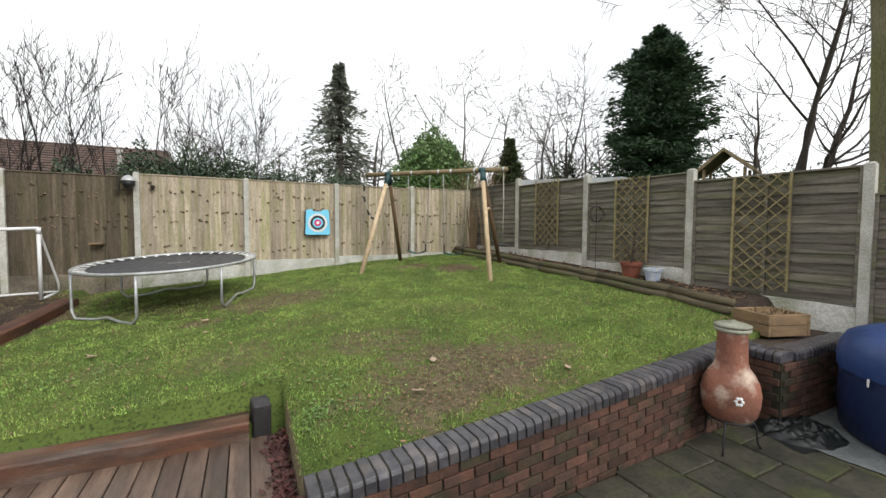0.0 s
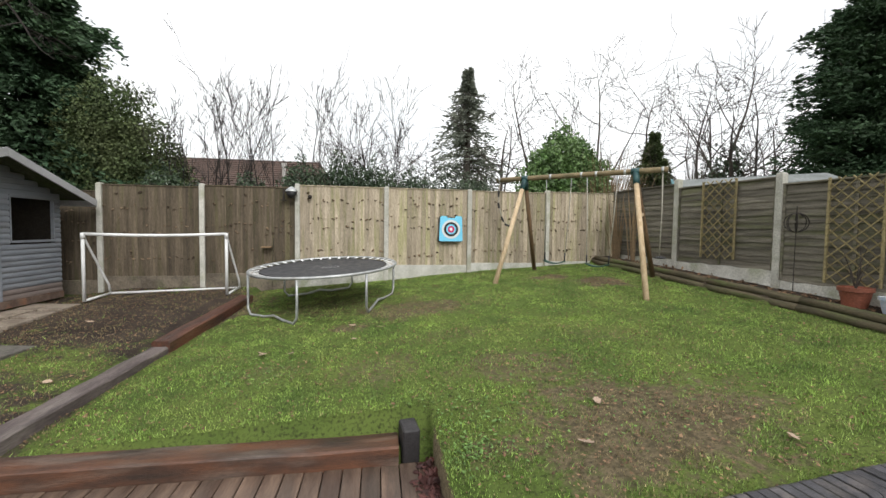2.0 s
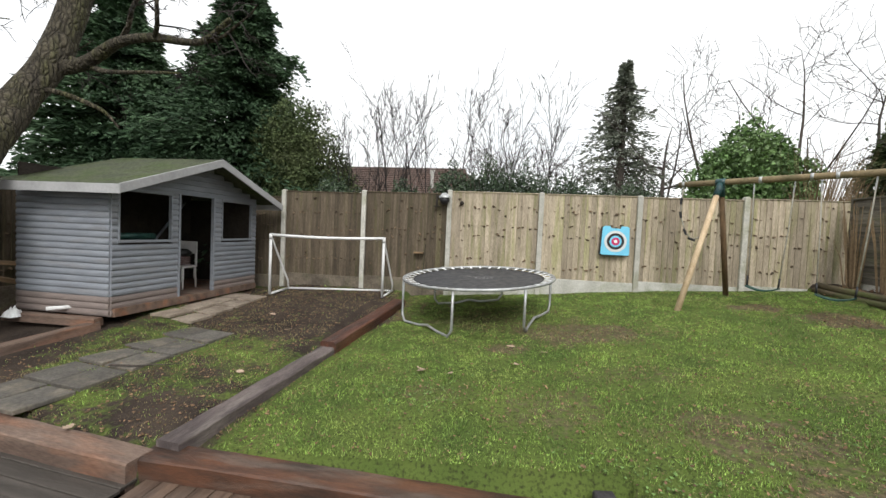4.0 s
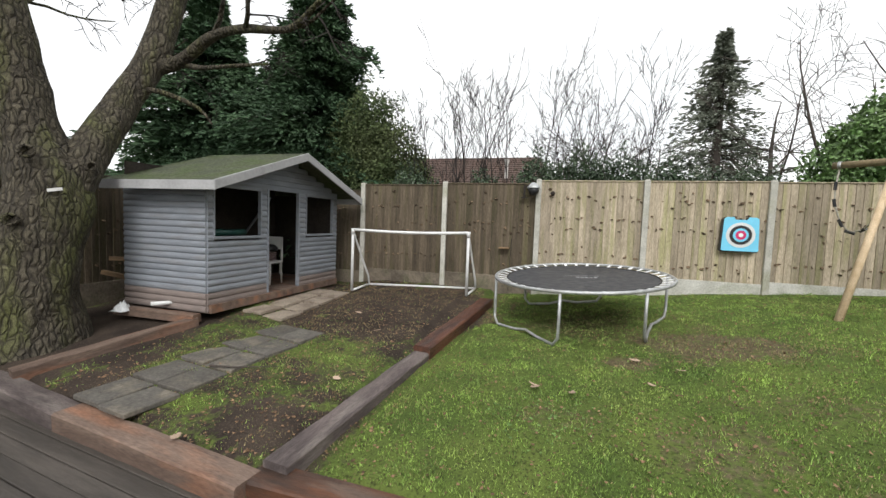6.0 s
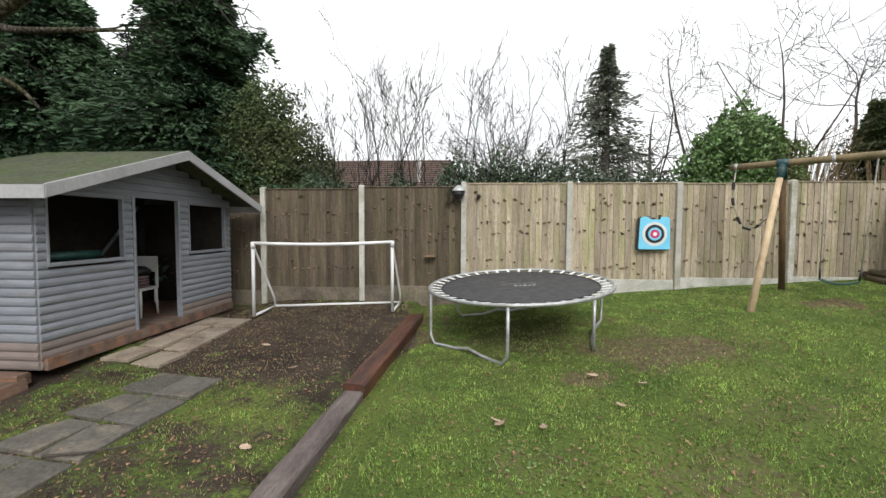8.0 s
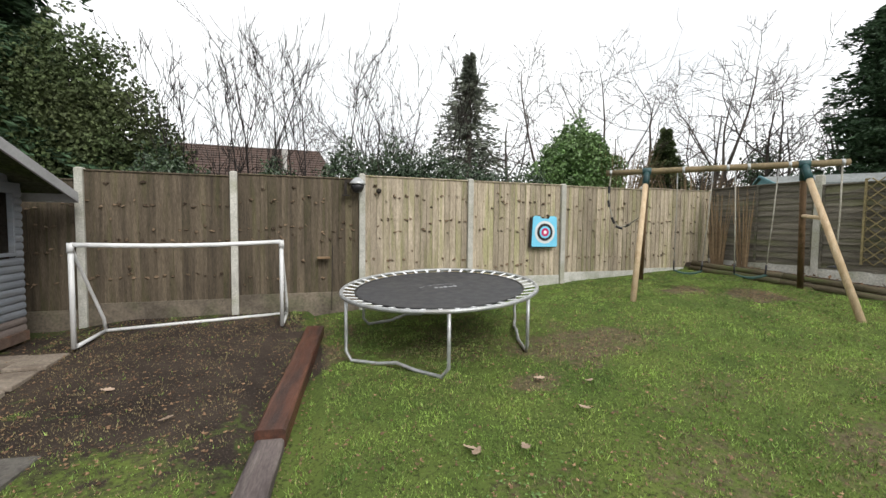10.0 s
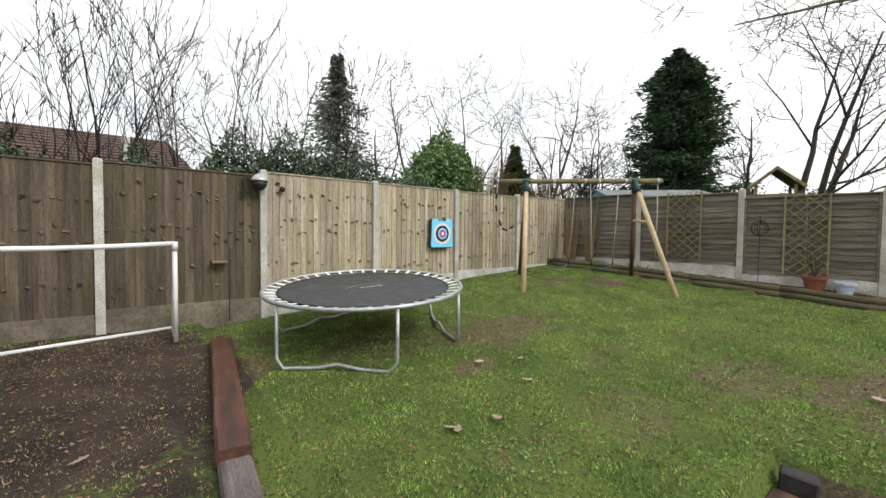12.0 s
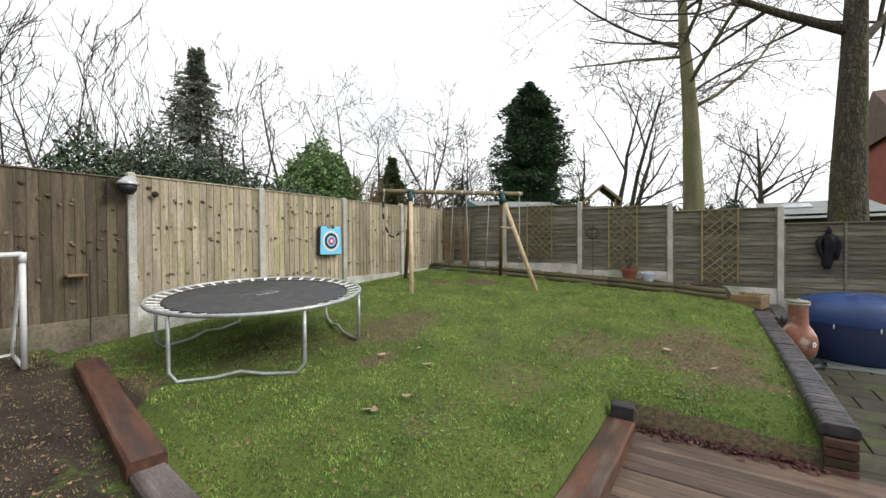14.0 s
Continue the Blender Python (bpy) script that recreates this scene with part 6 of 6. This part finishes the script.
# saplings close behind the back fence
SAPLINGS = ((-5.1, 9.9, 5.2, 0.045, (-0.06, 0)), (-4.45, 9.8, 5.2, 0.035, (0.02, 0)), (-3.95, 9.6, 5.4, 0.05, (0.05, 0)), (-3.5, 9.9, 5.6, 0.04, (0.0, 0)), (-3.0, 9.7, 5.3, 0.045, (0.06, 0)),
            (-1.9, 9.9, 5.4, 0.04, (-0.02, 0)), (-1.35, 10.0, 5.8, 0.05, (0.04, 0)), (-0.8, 9.8, 5.4, 0.04, (0.05, 0)), (-0.15, 9.9, 5.2, 0.04, (0.06, 0)), (0.3, 10.1, 5.0, 0.035, (0, 0)))
for k, (x, y, h, r, lean) in enumerate(SAPLINGS):
    bare_tree((x, y, -0.1), h * 0.84, r, 50 + k, "thin bare sapling behind the back fence", 3, (9, 3, 2), 0.34, 0.12, 0.10, 0.25, 0.006, lean, M_DARKTWIG, stems=2, fork=0.18, name="sapling", cut=0.02, group="saplings")

# bare trees farther off
FAR = ((5.9, 17.2, 8.2, 0.16, (0, 0), 1), (8.4, 18.5, 9.4, 0.15, (0.03, 0), 2), (10.3, 17.5, 10.4, 0.11, (0, 0), 1), (12.8, 17.5, 8.6, 0.13, (0, 0), 1), (16.2, 17.0, 9.4, 0.14, (0.02, 0), 1),
       (2.2, 20.0, 6.6, 0.12, (0, 0), 2), (12.2, 11.5, 7.6, 0.14, (-0.08, 0), 2), (-3.0, 22.0, 7.0, 0.13, (0, 0), 2), (0.2, 19.0, 7.0, 0.1, (0, 0), 1),
       (15.5, 5.0, 8.6, 0.2, (0, 0), 3), (22.5, -1.0, 7.2, 0.2, (0, 0), 1), (21.6, 0.6, 6.4, 0.14, (0, 0), 1), (18.5, 7.5, 7.0, 0.16, (0, 0), 2), (14.8, 12.5, 7.8, 0.14, (0, 0), 2), (19.0, 12.5, 8.4, 0.16, (0, 0), 2), (24.0, 3.0, 6.5, 0.14, (0, 0), 2))
for k, (x, y, h, r, lean, stems) in enumerate(FAR):
    bare_tree((x, y, -0.1), h, r, 80 + k, "bare winter tree beyond the garden", 3, (14, 6, 3) if stems == 1 else (8, 5, 3), 0.55, 0.15, 0.07, 0.25, 0.011, lean, stems=stems, fork=0.25)
bare_tree((12.95, 2.05, -0.1), 12.5, 0.41, 120, "tall bare oak with lichen-green trunk", 4, (24, 8, 5, 3), 0.75, 0.09, 0.05, 0.38, 0.009, (0, 0.02), M_GREENBARK, name="oak_tree", cut=0.06, ratio=0.6)
bare_tree((9.3, -1.3, -0.1), 12.0, 0.42, 121, "thick rough-barked tree trunk beyond the fence", 3, (9, 6, 4), 0.7, 0.02, 0.05, 0.45, 0.01, (0.0, 0.0), M_BARK, name="oak_tree", cut=0.06)
# ivy on two of the bare trees
for k, (x, y, h) in enumerate(((8.2, 18.3, 6.6), (12.3, 11.6, 5.2), (13.0, 17.4, 6.0), (16.3, 16.9, 5.8), (2.3, 19.8, 4.6))):
    leafy("ivy", (x, y, -0.1), [(0, 0, h * 0.5, 0.55, 0.5, h * 0.48), (0.4, 0, h * 0.72, 0.4, 0.4, h * 0.2), (-0.4, 0, h * 0.62, 0.4, 0.4, h * 0.22)], 1700, 0.13, M_HOLLY, "dark ivy climbing a bare tree", 130 + k, 3, "ivy", 1.0, "ivy clumps")

# straw-coloured bamboo stems
def cane_clump(place, height, spread, count, seed, label, material=M_STRAW, name="cane_clump"):
    rng, m = random.Random(seed), Mesh()
    for _ in range(count):
        a, r = rng.uniform(0, 6.28), spread * rng.random() ** 0.6
        f = Vector((math.cos(a) * r * 0.4, math.sin(a) * r * 0.4, 0))
        tip = Vector((math.cos(a) * r * 1.3, math.sin(a) * r * 1.3, height * rng.uniform(0.55, 1)))
        m.tube([f, f.lerp(tip, 0.5) + Vector((0, 0, 0.12 * height)), tip], [0.013, 0.01, 0.003], 3, False)
    ob = solid(name, m, material, label, "shrub", place=Matrix.Translation(place))
    ob["kind"] = "stuff"
    return ob


cane_clump((10.4, 16.6, -0.1), 5.4, 1.6, 420, 5, "straw-coloured clump of dry canes")
cane_clump((14.0, 15.2, -0.1), 4.8, 2.6, 520, 6, "bare brown shrub beyond the fence", M_FARWOOD)
cane_clump((6.2, 8.9, -0.1), 2.9, 0.8, 160, 7, "dry canes in the garden corner behind the fence")

# dry stems inside the corner of the bed
for x, y in ((5.45, 7.55), (5.6, 7.1)):
    cane_clump((x, y, 0.3), 1.9, 0.25, 40, int(x * 100), "dry straggling stems in the corner bed", M_STRAW)


# ---- neighbours ----
def tile_roof(parent, a, b, c, d, rows, cols, material):
    """Overlapping tiles over the slope a (eave start), b (eave end), c (ridge end), d (ridge start)."""
    a, b, c, d = (Vector(p) for p in (a, b, c, d))
    nrm = (b - a).cross(d - a).normalized()
    if nrm.z < 0:
        nrm = -nrm
    m = Mesh()
    for i in range(rows):
        for j in range(cols):
            u0, u1, v0, v1 = j / cols, (j + 0.94) / cols, i / rows, (i + 1.1) / rows
            p = [a.lerp(b, u0).lerp(d.lerp(c, u0), v0), a.lerp(b, u1).lerp(d.lerp(c, u1), v0), a.lerp(b, u1).lerp(d.lerp(c, u1), min(1, v1)), a.lerp(b, u0).lerp(d.lerp(c, u0), min(1, v1))]
            k = 0.028 + 0.008 * ((i * 7 + j * 13) % 5) / 5
            m.add([p[0] + nrm * k, p[1] + nrm * k, p[2] + nrm * 0.004, p[3] + nrm * 0.004, p[0], p[1]], ((0, 1, 2, 3), (4, 5, 1, 0)))
    ob = part("tiles", m, material, parent, "overlapping plain tiles")
    ob["kind"] = "stuff"
    return ob


house = thing("bungalow", "bungalow with a red-brown tiled roof beyond the hedge", "house", pose(0, 0, 0))
part("wall", Mesh().box((-16, 14.2, -0.1), (-2.4, 19.5, 2.55)), M_RENDER, house, "pale rendered wall")
part("roof", Mesh().add([(-16.4, 13.7, 2.5), (-2.0, 13.7, 2.5), (-2.6, 16.6, 3.95), (-16.4, 16.6, 3.95), (-2.0, 19.8, 2.5), (-16.4, 19.8, 2.5)],
                        ((0, 1, 2, 3), (3, 2, 4, 5), (1, 4, 2), (0, 3, 5), (0, 5, 4, 1))), M_TILE, house, "red-brown roof")
tile_roof(house, (-16.4, 13.68, 2.5), (-2.0, 13.68, 2.5), (-2.6, 16.58, 3.96), (-16.4, 16.58, 3.96), 14, 60, M_TILE)
part("gutter", Mesh().tube([(-16.4, 13.66, 2.5), (-2.0, 13.66, 2.5)], 0.05, 6), M_WHITE, house, "white gutter")
part("vent_pipe", Mesh().tube([(-3.6, 14.4, 2.7), (-3.6, 14.4, 3.5)], 0.06, 8).tube([(-3.6, 14.4, 3.4), (-3.6, 14.4, 3.55)], 0.09, 8), M_RENDER, house, "pale vent pipe")

ns = thing("garden_shed", "teal garden shed with a pale felt roof behind the fence", "shed", pose(0, 0, 0))
part("roof", Mesh().add([(6.75, 7.35, 2.28), (8.9, 5.3, 2.28), (9.3, 6.0, 2.52), (7.2, 8.0, 2.52), (9.8, 6.6, 2.28), (7.7, 8.6, 2.28), (6.75, 7.35, 2.22), (8.9, 5.3, 2.22)], ((0, 1, 2, 3), (3, 2, 4, 5), (0, 6, 7, 1))), M_GREYROOF, ns, "pale grey felt")
part("wall", Mesh().add([(6.85, 7.4, -0.1), (8.85, 5.45, -0.1), (9.6, 6.6, -0.1), (7.6, 8.5, -0.1), (6.85, 7.4, 2.24), (8.85, 5.45, 2.24), (9.6, 6.6, 2.24), (7.6, 8.5, 2.24), (7.2, 7.95, 2.48), (9.25, 6.0, 2.48)],
                        ((0, 1, 5, 4), (1, 2, 6, 9, 5), (2, 3, 7, 6), (3, 0, 4, 8, 7))), M_TEAL, ns, "teal painted wall")
part("edge_trim", Mesh().tube([(6.75, 7.35, 2.27), (7.2, 8.0, 2.53), (7.7, 8.6, 2.27)], 0.03, 4), M_TEAL, ns, "teal edge board")

play = thing("playhouse", "raised wooden playhouse with an open pitched roof", "playhouse", pose(12.2, 5.0, 0.0, 0, 0, -70) @ Matrix.Diagonal((0.72, 0.72, 0.97, 1)))
for x in (-0.65, 0.65):
    for y in (-0.6, 0.6):
        part("post", Mesh().box((x - 0.05, y - 0.05, 0), (x + 0.05, y + 0.05, 2.85)), M_BEAM, play, bevel=0.006)
for sx in (-1, 1):
    for i in range(7):
        q = i / 7
        part("roof_board", Mesh().add([(sx * (0.95 - 0.95 * q), -0.8, 2.75 + 0.62 * q), (sx * (0.95 - 0.95 * q), 0.8, 2.75 + 0.62 * q),
                                       (sx * (0.95 - 0.95 * (q + 0.16)), 0.8, 2.77 + 0.62 * (q + 0.16)), (sx * (0.95 - 0.95 * (q + 0.16)), -0.8, 2.77 + 0.62 * (q + 0.16)),
                                       (sx * (0.95 - 0.95 * q), -0.8, 2.72 + 0.62 * q), (sx * (0.95 - 0.95 * q), 0.8, 2.72 + 0.62 * q)], ((0, 1, 2, 3), (4, 5, 1, 0), (4, 5, 2, 3))), M_LOG, play)
part("rail", Mesh().box((-0.95, -0.65, 2.5), (0.95, -0.58, 2.58)).box((-0.95, -0.65, 2.15), (0.95, -0.58, 2.23)), M_BEAM, play)
part("platform", Mesh().box((-0.75, -0.65, 1.5), (0.75, 0.65, 1.56)), M_BEAM, play)
part("gable_frame", Mesh().tube([(-0.95, -0.8, 2.75), (0, -0.8, 3.37), (0.95, -0.8, 2.75)], 0.07, 4).tube([(-0.95, 0.8, 2.75), (0, 0.8, 3.37), (0.95, 0.8, 2.75)], 0.07, 4), M_BEAM, play)

brick_house = thing("brick_house", "red brick house wall beyond the trees", "house", pose(0, 0, 0))
part("wall", Mesh().box((18.4, -14, -0.1), (26, -4.7, 5.6)), M_HOUSEBRICK, brick_house, "red brick wall")
rows = Mesh()
rng = random.Random(9)
for r in range(70):
    for i in range(12):
        y = -4.72 - i * 0.225 - (0.11 if r % 2 else 0)
        rows.box((18.385, y - 0.215, 0.0 + r * 0.075), (18.4, y, 0.065 + r * 0.075))
ob = part("bricks", rows, M_HOUSEBRICK, brick_house, "coursed red bricks")
ob["kind"] = "stuff"
part("roof", Mesh().add([(18.1, -14, 5.5), (18.1, -4.5, 5.5), (22, -4.5, 7.9), (22, -14, 7.9), (26.2, -4.5, 5.5), (26.2, -14, 5.5)], ((0, 1, 2, 3), (3, 2, 4, 5), (1, 4, 2), (0, 3, 5))), M_TILE, brick_house, "dark tiled roof")
low = thing("outbuilding", "low outbuilding with a grey roof and skylight", "outbuilding", pose(0, 0, 0))
part("wall", Mesh().box((11.6, -2.6, -0.1), (14.5, 0.0, 1.86)), M_DARKWOOD_SHADE, low, "dark timber wall")
part("fascia", Mesh().box((11.4, -2.7, 1.79), (11.46, 0.12, 1.92)), M_WHITE, low, "white fascia board")
part("roof", Mesh().add([(11.4, -2.7, 1.92), (11.4, 0.12, 1.92), (14.4, 0.12, 2.5), (14.4, -2.7, 2.5), (11.4, -2.7, 1.86), (11.4, 0.12, 1.86), (14.4, 0.12, 2.44), (14.4, -2.7, 2.44)],
                        ((0, 1, 2, 3), (7, 6, 5, 4), (1, 5, 6, 2), (0, 3, 7, 4), (0, 4, 5, 1))), M_GREYROOF, low, "grey felt roof")
part("skylight", Mesh().add([(12.6, -1.2, 2.14), (12.6, -0.5, 2.14), (13.5, -0.5, 2.32), (13.5, -1.2, 2.32), (12.6, -1.2, 2.2), (12.6, -0.5, 2.2), (13.5, -0.5, 2.38), (13.5, -1.2, 2.38)],
                            ((4, 5, 6, 7), (0, 1, 5, 4), (1, 2, 6, 5), (2, 3, 7, 6), (3, 0, 4, 7))), M_GLASS, low, "pale skylight")
leafy("round_bush", (11.2, 0.9, -0.1), [(0, 0, 1.5, 0.75, 0.7, 0.95)], 5000, 0.1, M_HOLLY, "dark rounded evergreen bush", 140, 4)


for k, (x, y, h) in enumerate(((14.6, 6.6, 3.3), (15.6, 4.4, 3.2), (17.0, 5.4, 3.6))):
    leafy("ivy_bush", (x, y, -0.1), [(0, 0, h * 0.55, 0.8, 0.8, h * 0.42), (0.5, 0.3, h * 0.5, 0.6, 0.6, h * 0.4)], 5000, 0.11, M_HOLLY, "dark evergreen bush under the bare trees", 150 + k, 6, thin=0.7, group="far bushes")


# far bare woodland to the skyline
def far_wood():
    rng = np.random.default_rng(77)
    n = 26000
    a = rng.uniform(-0.9, 3.6, n)
    r = rng.uniform(38, 75, n)
    top = 3.4 + 0.065 * (r - 38) + np.array([1.6 * noise.noise((q * 5, 0, 0)) + 0.8 * noise.noise((q * 17, 3, 0)) for q in a])
    c = np.column_stack((r * np.cos(a), r * np.sin(a), rng.random(n) ** 0.7 * np.maximum(0.6, top) - 0.3))
    d = unit(rng, n) * (0.5, 0.5, 0.5) + (0, 0, 0.8)
    d /= np.linalg.norm(d, axis=1)[:, None]
    s = np.cross(d, unit(rng, n))
    s /= np.linalg.norm(s, axis=1)[:, None]
    l = rng.uniform(0.5, 1.3, n)
    return kites(c, d, s, l, l * 0.22)


solid("far_woodland", cloud("far_woodland", *far_wood(), M_FARWOOD), None, "hazy brown bare woodland on the skyline", "woodland", kind="stuff")


# ---- litter ----
def litter(count, seed, where, size, up=0.0):
    rng = np.random.default_rng(seed)
    pts = []
    while len(pts) < count:
        p = where(rng)
        if p is not None:
            pts.append(p)
    c = np.array(pts)
    n = len(c)
    d = unit(rng, n) * (1, 1, 0.25)
    d /= np.linalg.norm(d, axis=1)[:, None]
    s = np.cross(d, np.array([(0, 0, 1)] * n) + 0.4 * unit(rng, n))
    s /= np.linalg.norm(s, axis=1)[:, None]
    l = size * rng.uniform(0.5, 1.3, n)
    return kites(c, d, s, l, l * 0.36)


def on_yard(rng):
    x, y = rng.uniform(-6.3, -2.6), rng.uniform(1.9, 7.9)
    return (x, y, ground_z(x, y) + 0.012)


def on_lawn(rng):
    x, y = rng.uniform(-2.7, 5.3), rng.uniform(0.6, 7.8)
    if ground_z(x, y) < -0.9 or rng.random() > 0.25 + soil_spot(x, y):
        return None
    return (x, y, ground_z(x, y) + 0.032)


def in_bed(rng):
    y = rng.uniform(1.2, 7.8)
    x = rng.uniform(log_x(y) + 0.08, fence_x(y) - 0.05)
    return (x, y, ground_z(x, y) + 0.015)


def deck_corner(rng):
    y = rng.uniform(0.55, 1.9)
    x = 0.25 - abs(rng.normal(0, 0.07))
    return (x, y, -0.707 + 0.03 * rng.random())


solid("leaf_litter", cloud("leaf_litter", *litter(3600, 1, on_yard, 0.034), M_LEAF), None, "small brown leaves scattered on the yard", "leaves", kind="stuff")
solid("leaf_litter", cloud("leaf_litter", *litter(5200, 2, on_lawn, 0.03), M_LEAF), None, "small brown leaves scattered on the lawn", "leaves", kind="stuff")
solid("leaf_litter", cloud("leaf_litter", *litter(900, 4, in_bed, 0.06), M_LEAF), None, "brown leaves lying in the raised bed", "leaves", kind="stuff")
solid("leaf_litter", cloud("leaf_litter", *litter(420, 5, deck_corner, 0.06), M_REDLEAF), None, "wet dark red leaves along the deck edge", "leaves", kind="stuff")


def oak_leaf():
    """A lobed leaf, curled a little."""
    out = [(0.0, 0.0), (0.016, 0.012), (0.012, 0.028), (0.03, 0.04), (0.022, 0.058), (0.038, 0.075), (0.022, 0.09), (0.018, 0.108), (0.0, 0.115)]
    pts = out + [(-x, y) for x, y in out[-2:0:-1]]
    top = [(x, y, 0.012 + 6 * x * x + 0.6 * (y - 0.06) ** 2 * 4) for x, y in pts]
    low = [(x, y, z - 0.002) for x, y, z in top]
    n = len(pts)
    return Mesh().add(top + low, [tuple(range(n)), tuple(range(2 * n - 1, n - 1, -1))] + [(i, (i + 1) % n, (i + 1) % n + n, i + n) for i in range(n)])


leaf_data = oak_leaf().data("fallen_leaf", M_PALELEAF)
rng = random.Random(6)
for x, y in ((-1.19, 3.71), (-1.62, 3.84), (-1.5, 3.78), (0.2, 1.95), (-0.5, 4.0), (-4.2, 2.15), (-3.9, 4.9), (-0.1, 4.35), (-4.6, 5.6), (-3.5, 3.4), (1.6, 1.7), (1.2, 1.3), (2.6, 0.95), (-0.6, 4.6)):
    o = new("fallen_leaf", leaf_data)
    o.matrix_world = pose(x, y, ground_z(x, y) + 0.025, rng.uniform(-15, 15), rng.uniform(-15, 15), rng.uniform(0, 360))
    tagged(o, "pale curled fallen oak leaf on the ground", "leaf", "fallen leaves")

# low weeds in the lawn
def weed(rng):
    k = rng.integers(0, 6)
    cx, cy, s = ((0.35, 2.05, 0.25), (0.5, 1.45, 0.1), (1.8, 1.6, 0.45), (0.6, 1.9, 0.3), (-1.4, 3.2, 0.25), (2.0, 2.2, 0.5))[k]
    x, y = rng.normal(cx, s), rng.normal(cy, s)
    if ground_z(x, y) < -0.9 or x < 0.3 and y < 2.05 or y < wall_y(x) + 0.05:
        return None
    return (x, y, ground_z(x, y) + 0.025)


solid("weeds", cloud("weeds", *litter(800, 9, weed, 0.03), M_WEED), None, "pale green small weeds in the worn lawn", "weeds", kind="stuff")

# bits under the oak
solid("drain_pipe", Mesh().tube([(-7.0, 4.0, -0.1), (-6.75, 4.32, -0.1)], 0.03, 8), M_PVC, "short white plastic pipe lying in the tree bed", "pipe", smooth=True)
for k, (a, b) in enumerate((((-8.3, 4.2, 0.25), (-7.55, 4.6, 0.05)), ((-8.35, 4.35, 0.45), (-7.6, 4.75, 0.42)))):
    solid("plank", Mesh().tube([a, b], 0.045, 4), M_BOX, "loose timber plank beside the shed", "plank", group="loose planks")
solid("white_bag", crumple(30, 30, 0.12, 0.1, 0.13, 4), M_PAPER, "crumpled white bag beside the shed", "bag", place=pose(-7.5, 3.95, -0.24))
solid("twig", Mesh().tube([(-4.95, 3.12, ground_z(-4.95, 3.12) + 0.06), (-4.7, 3.2, ground_z(-4.7, 3.2) + 0.05), (-4.3, 3.42, ground_z(-4.3, 3.42) + 0.035)], [0.012, 0.01, 0.004], 5), M_TWIG,
      "thin bare twig lying across the garden path", "twig")
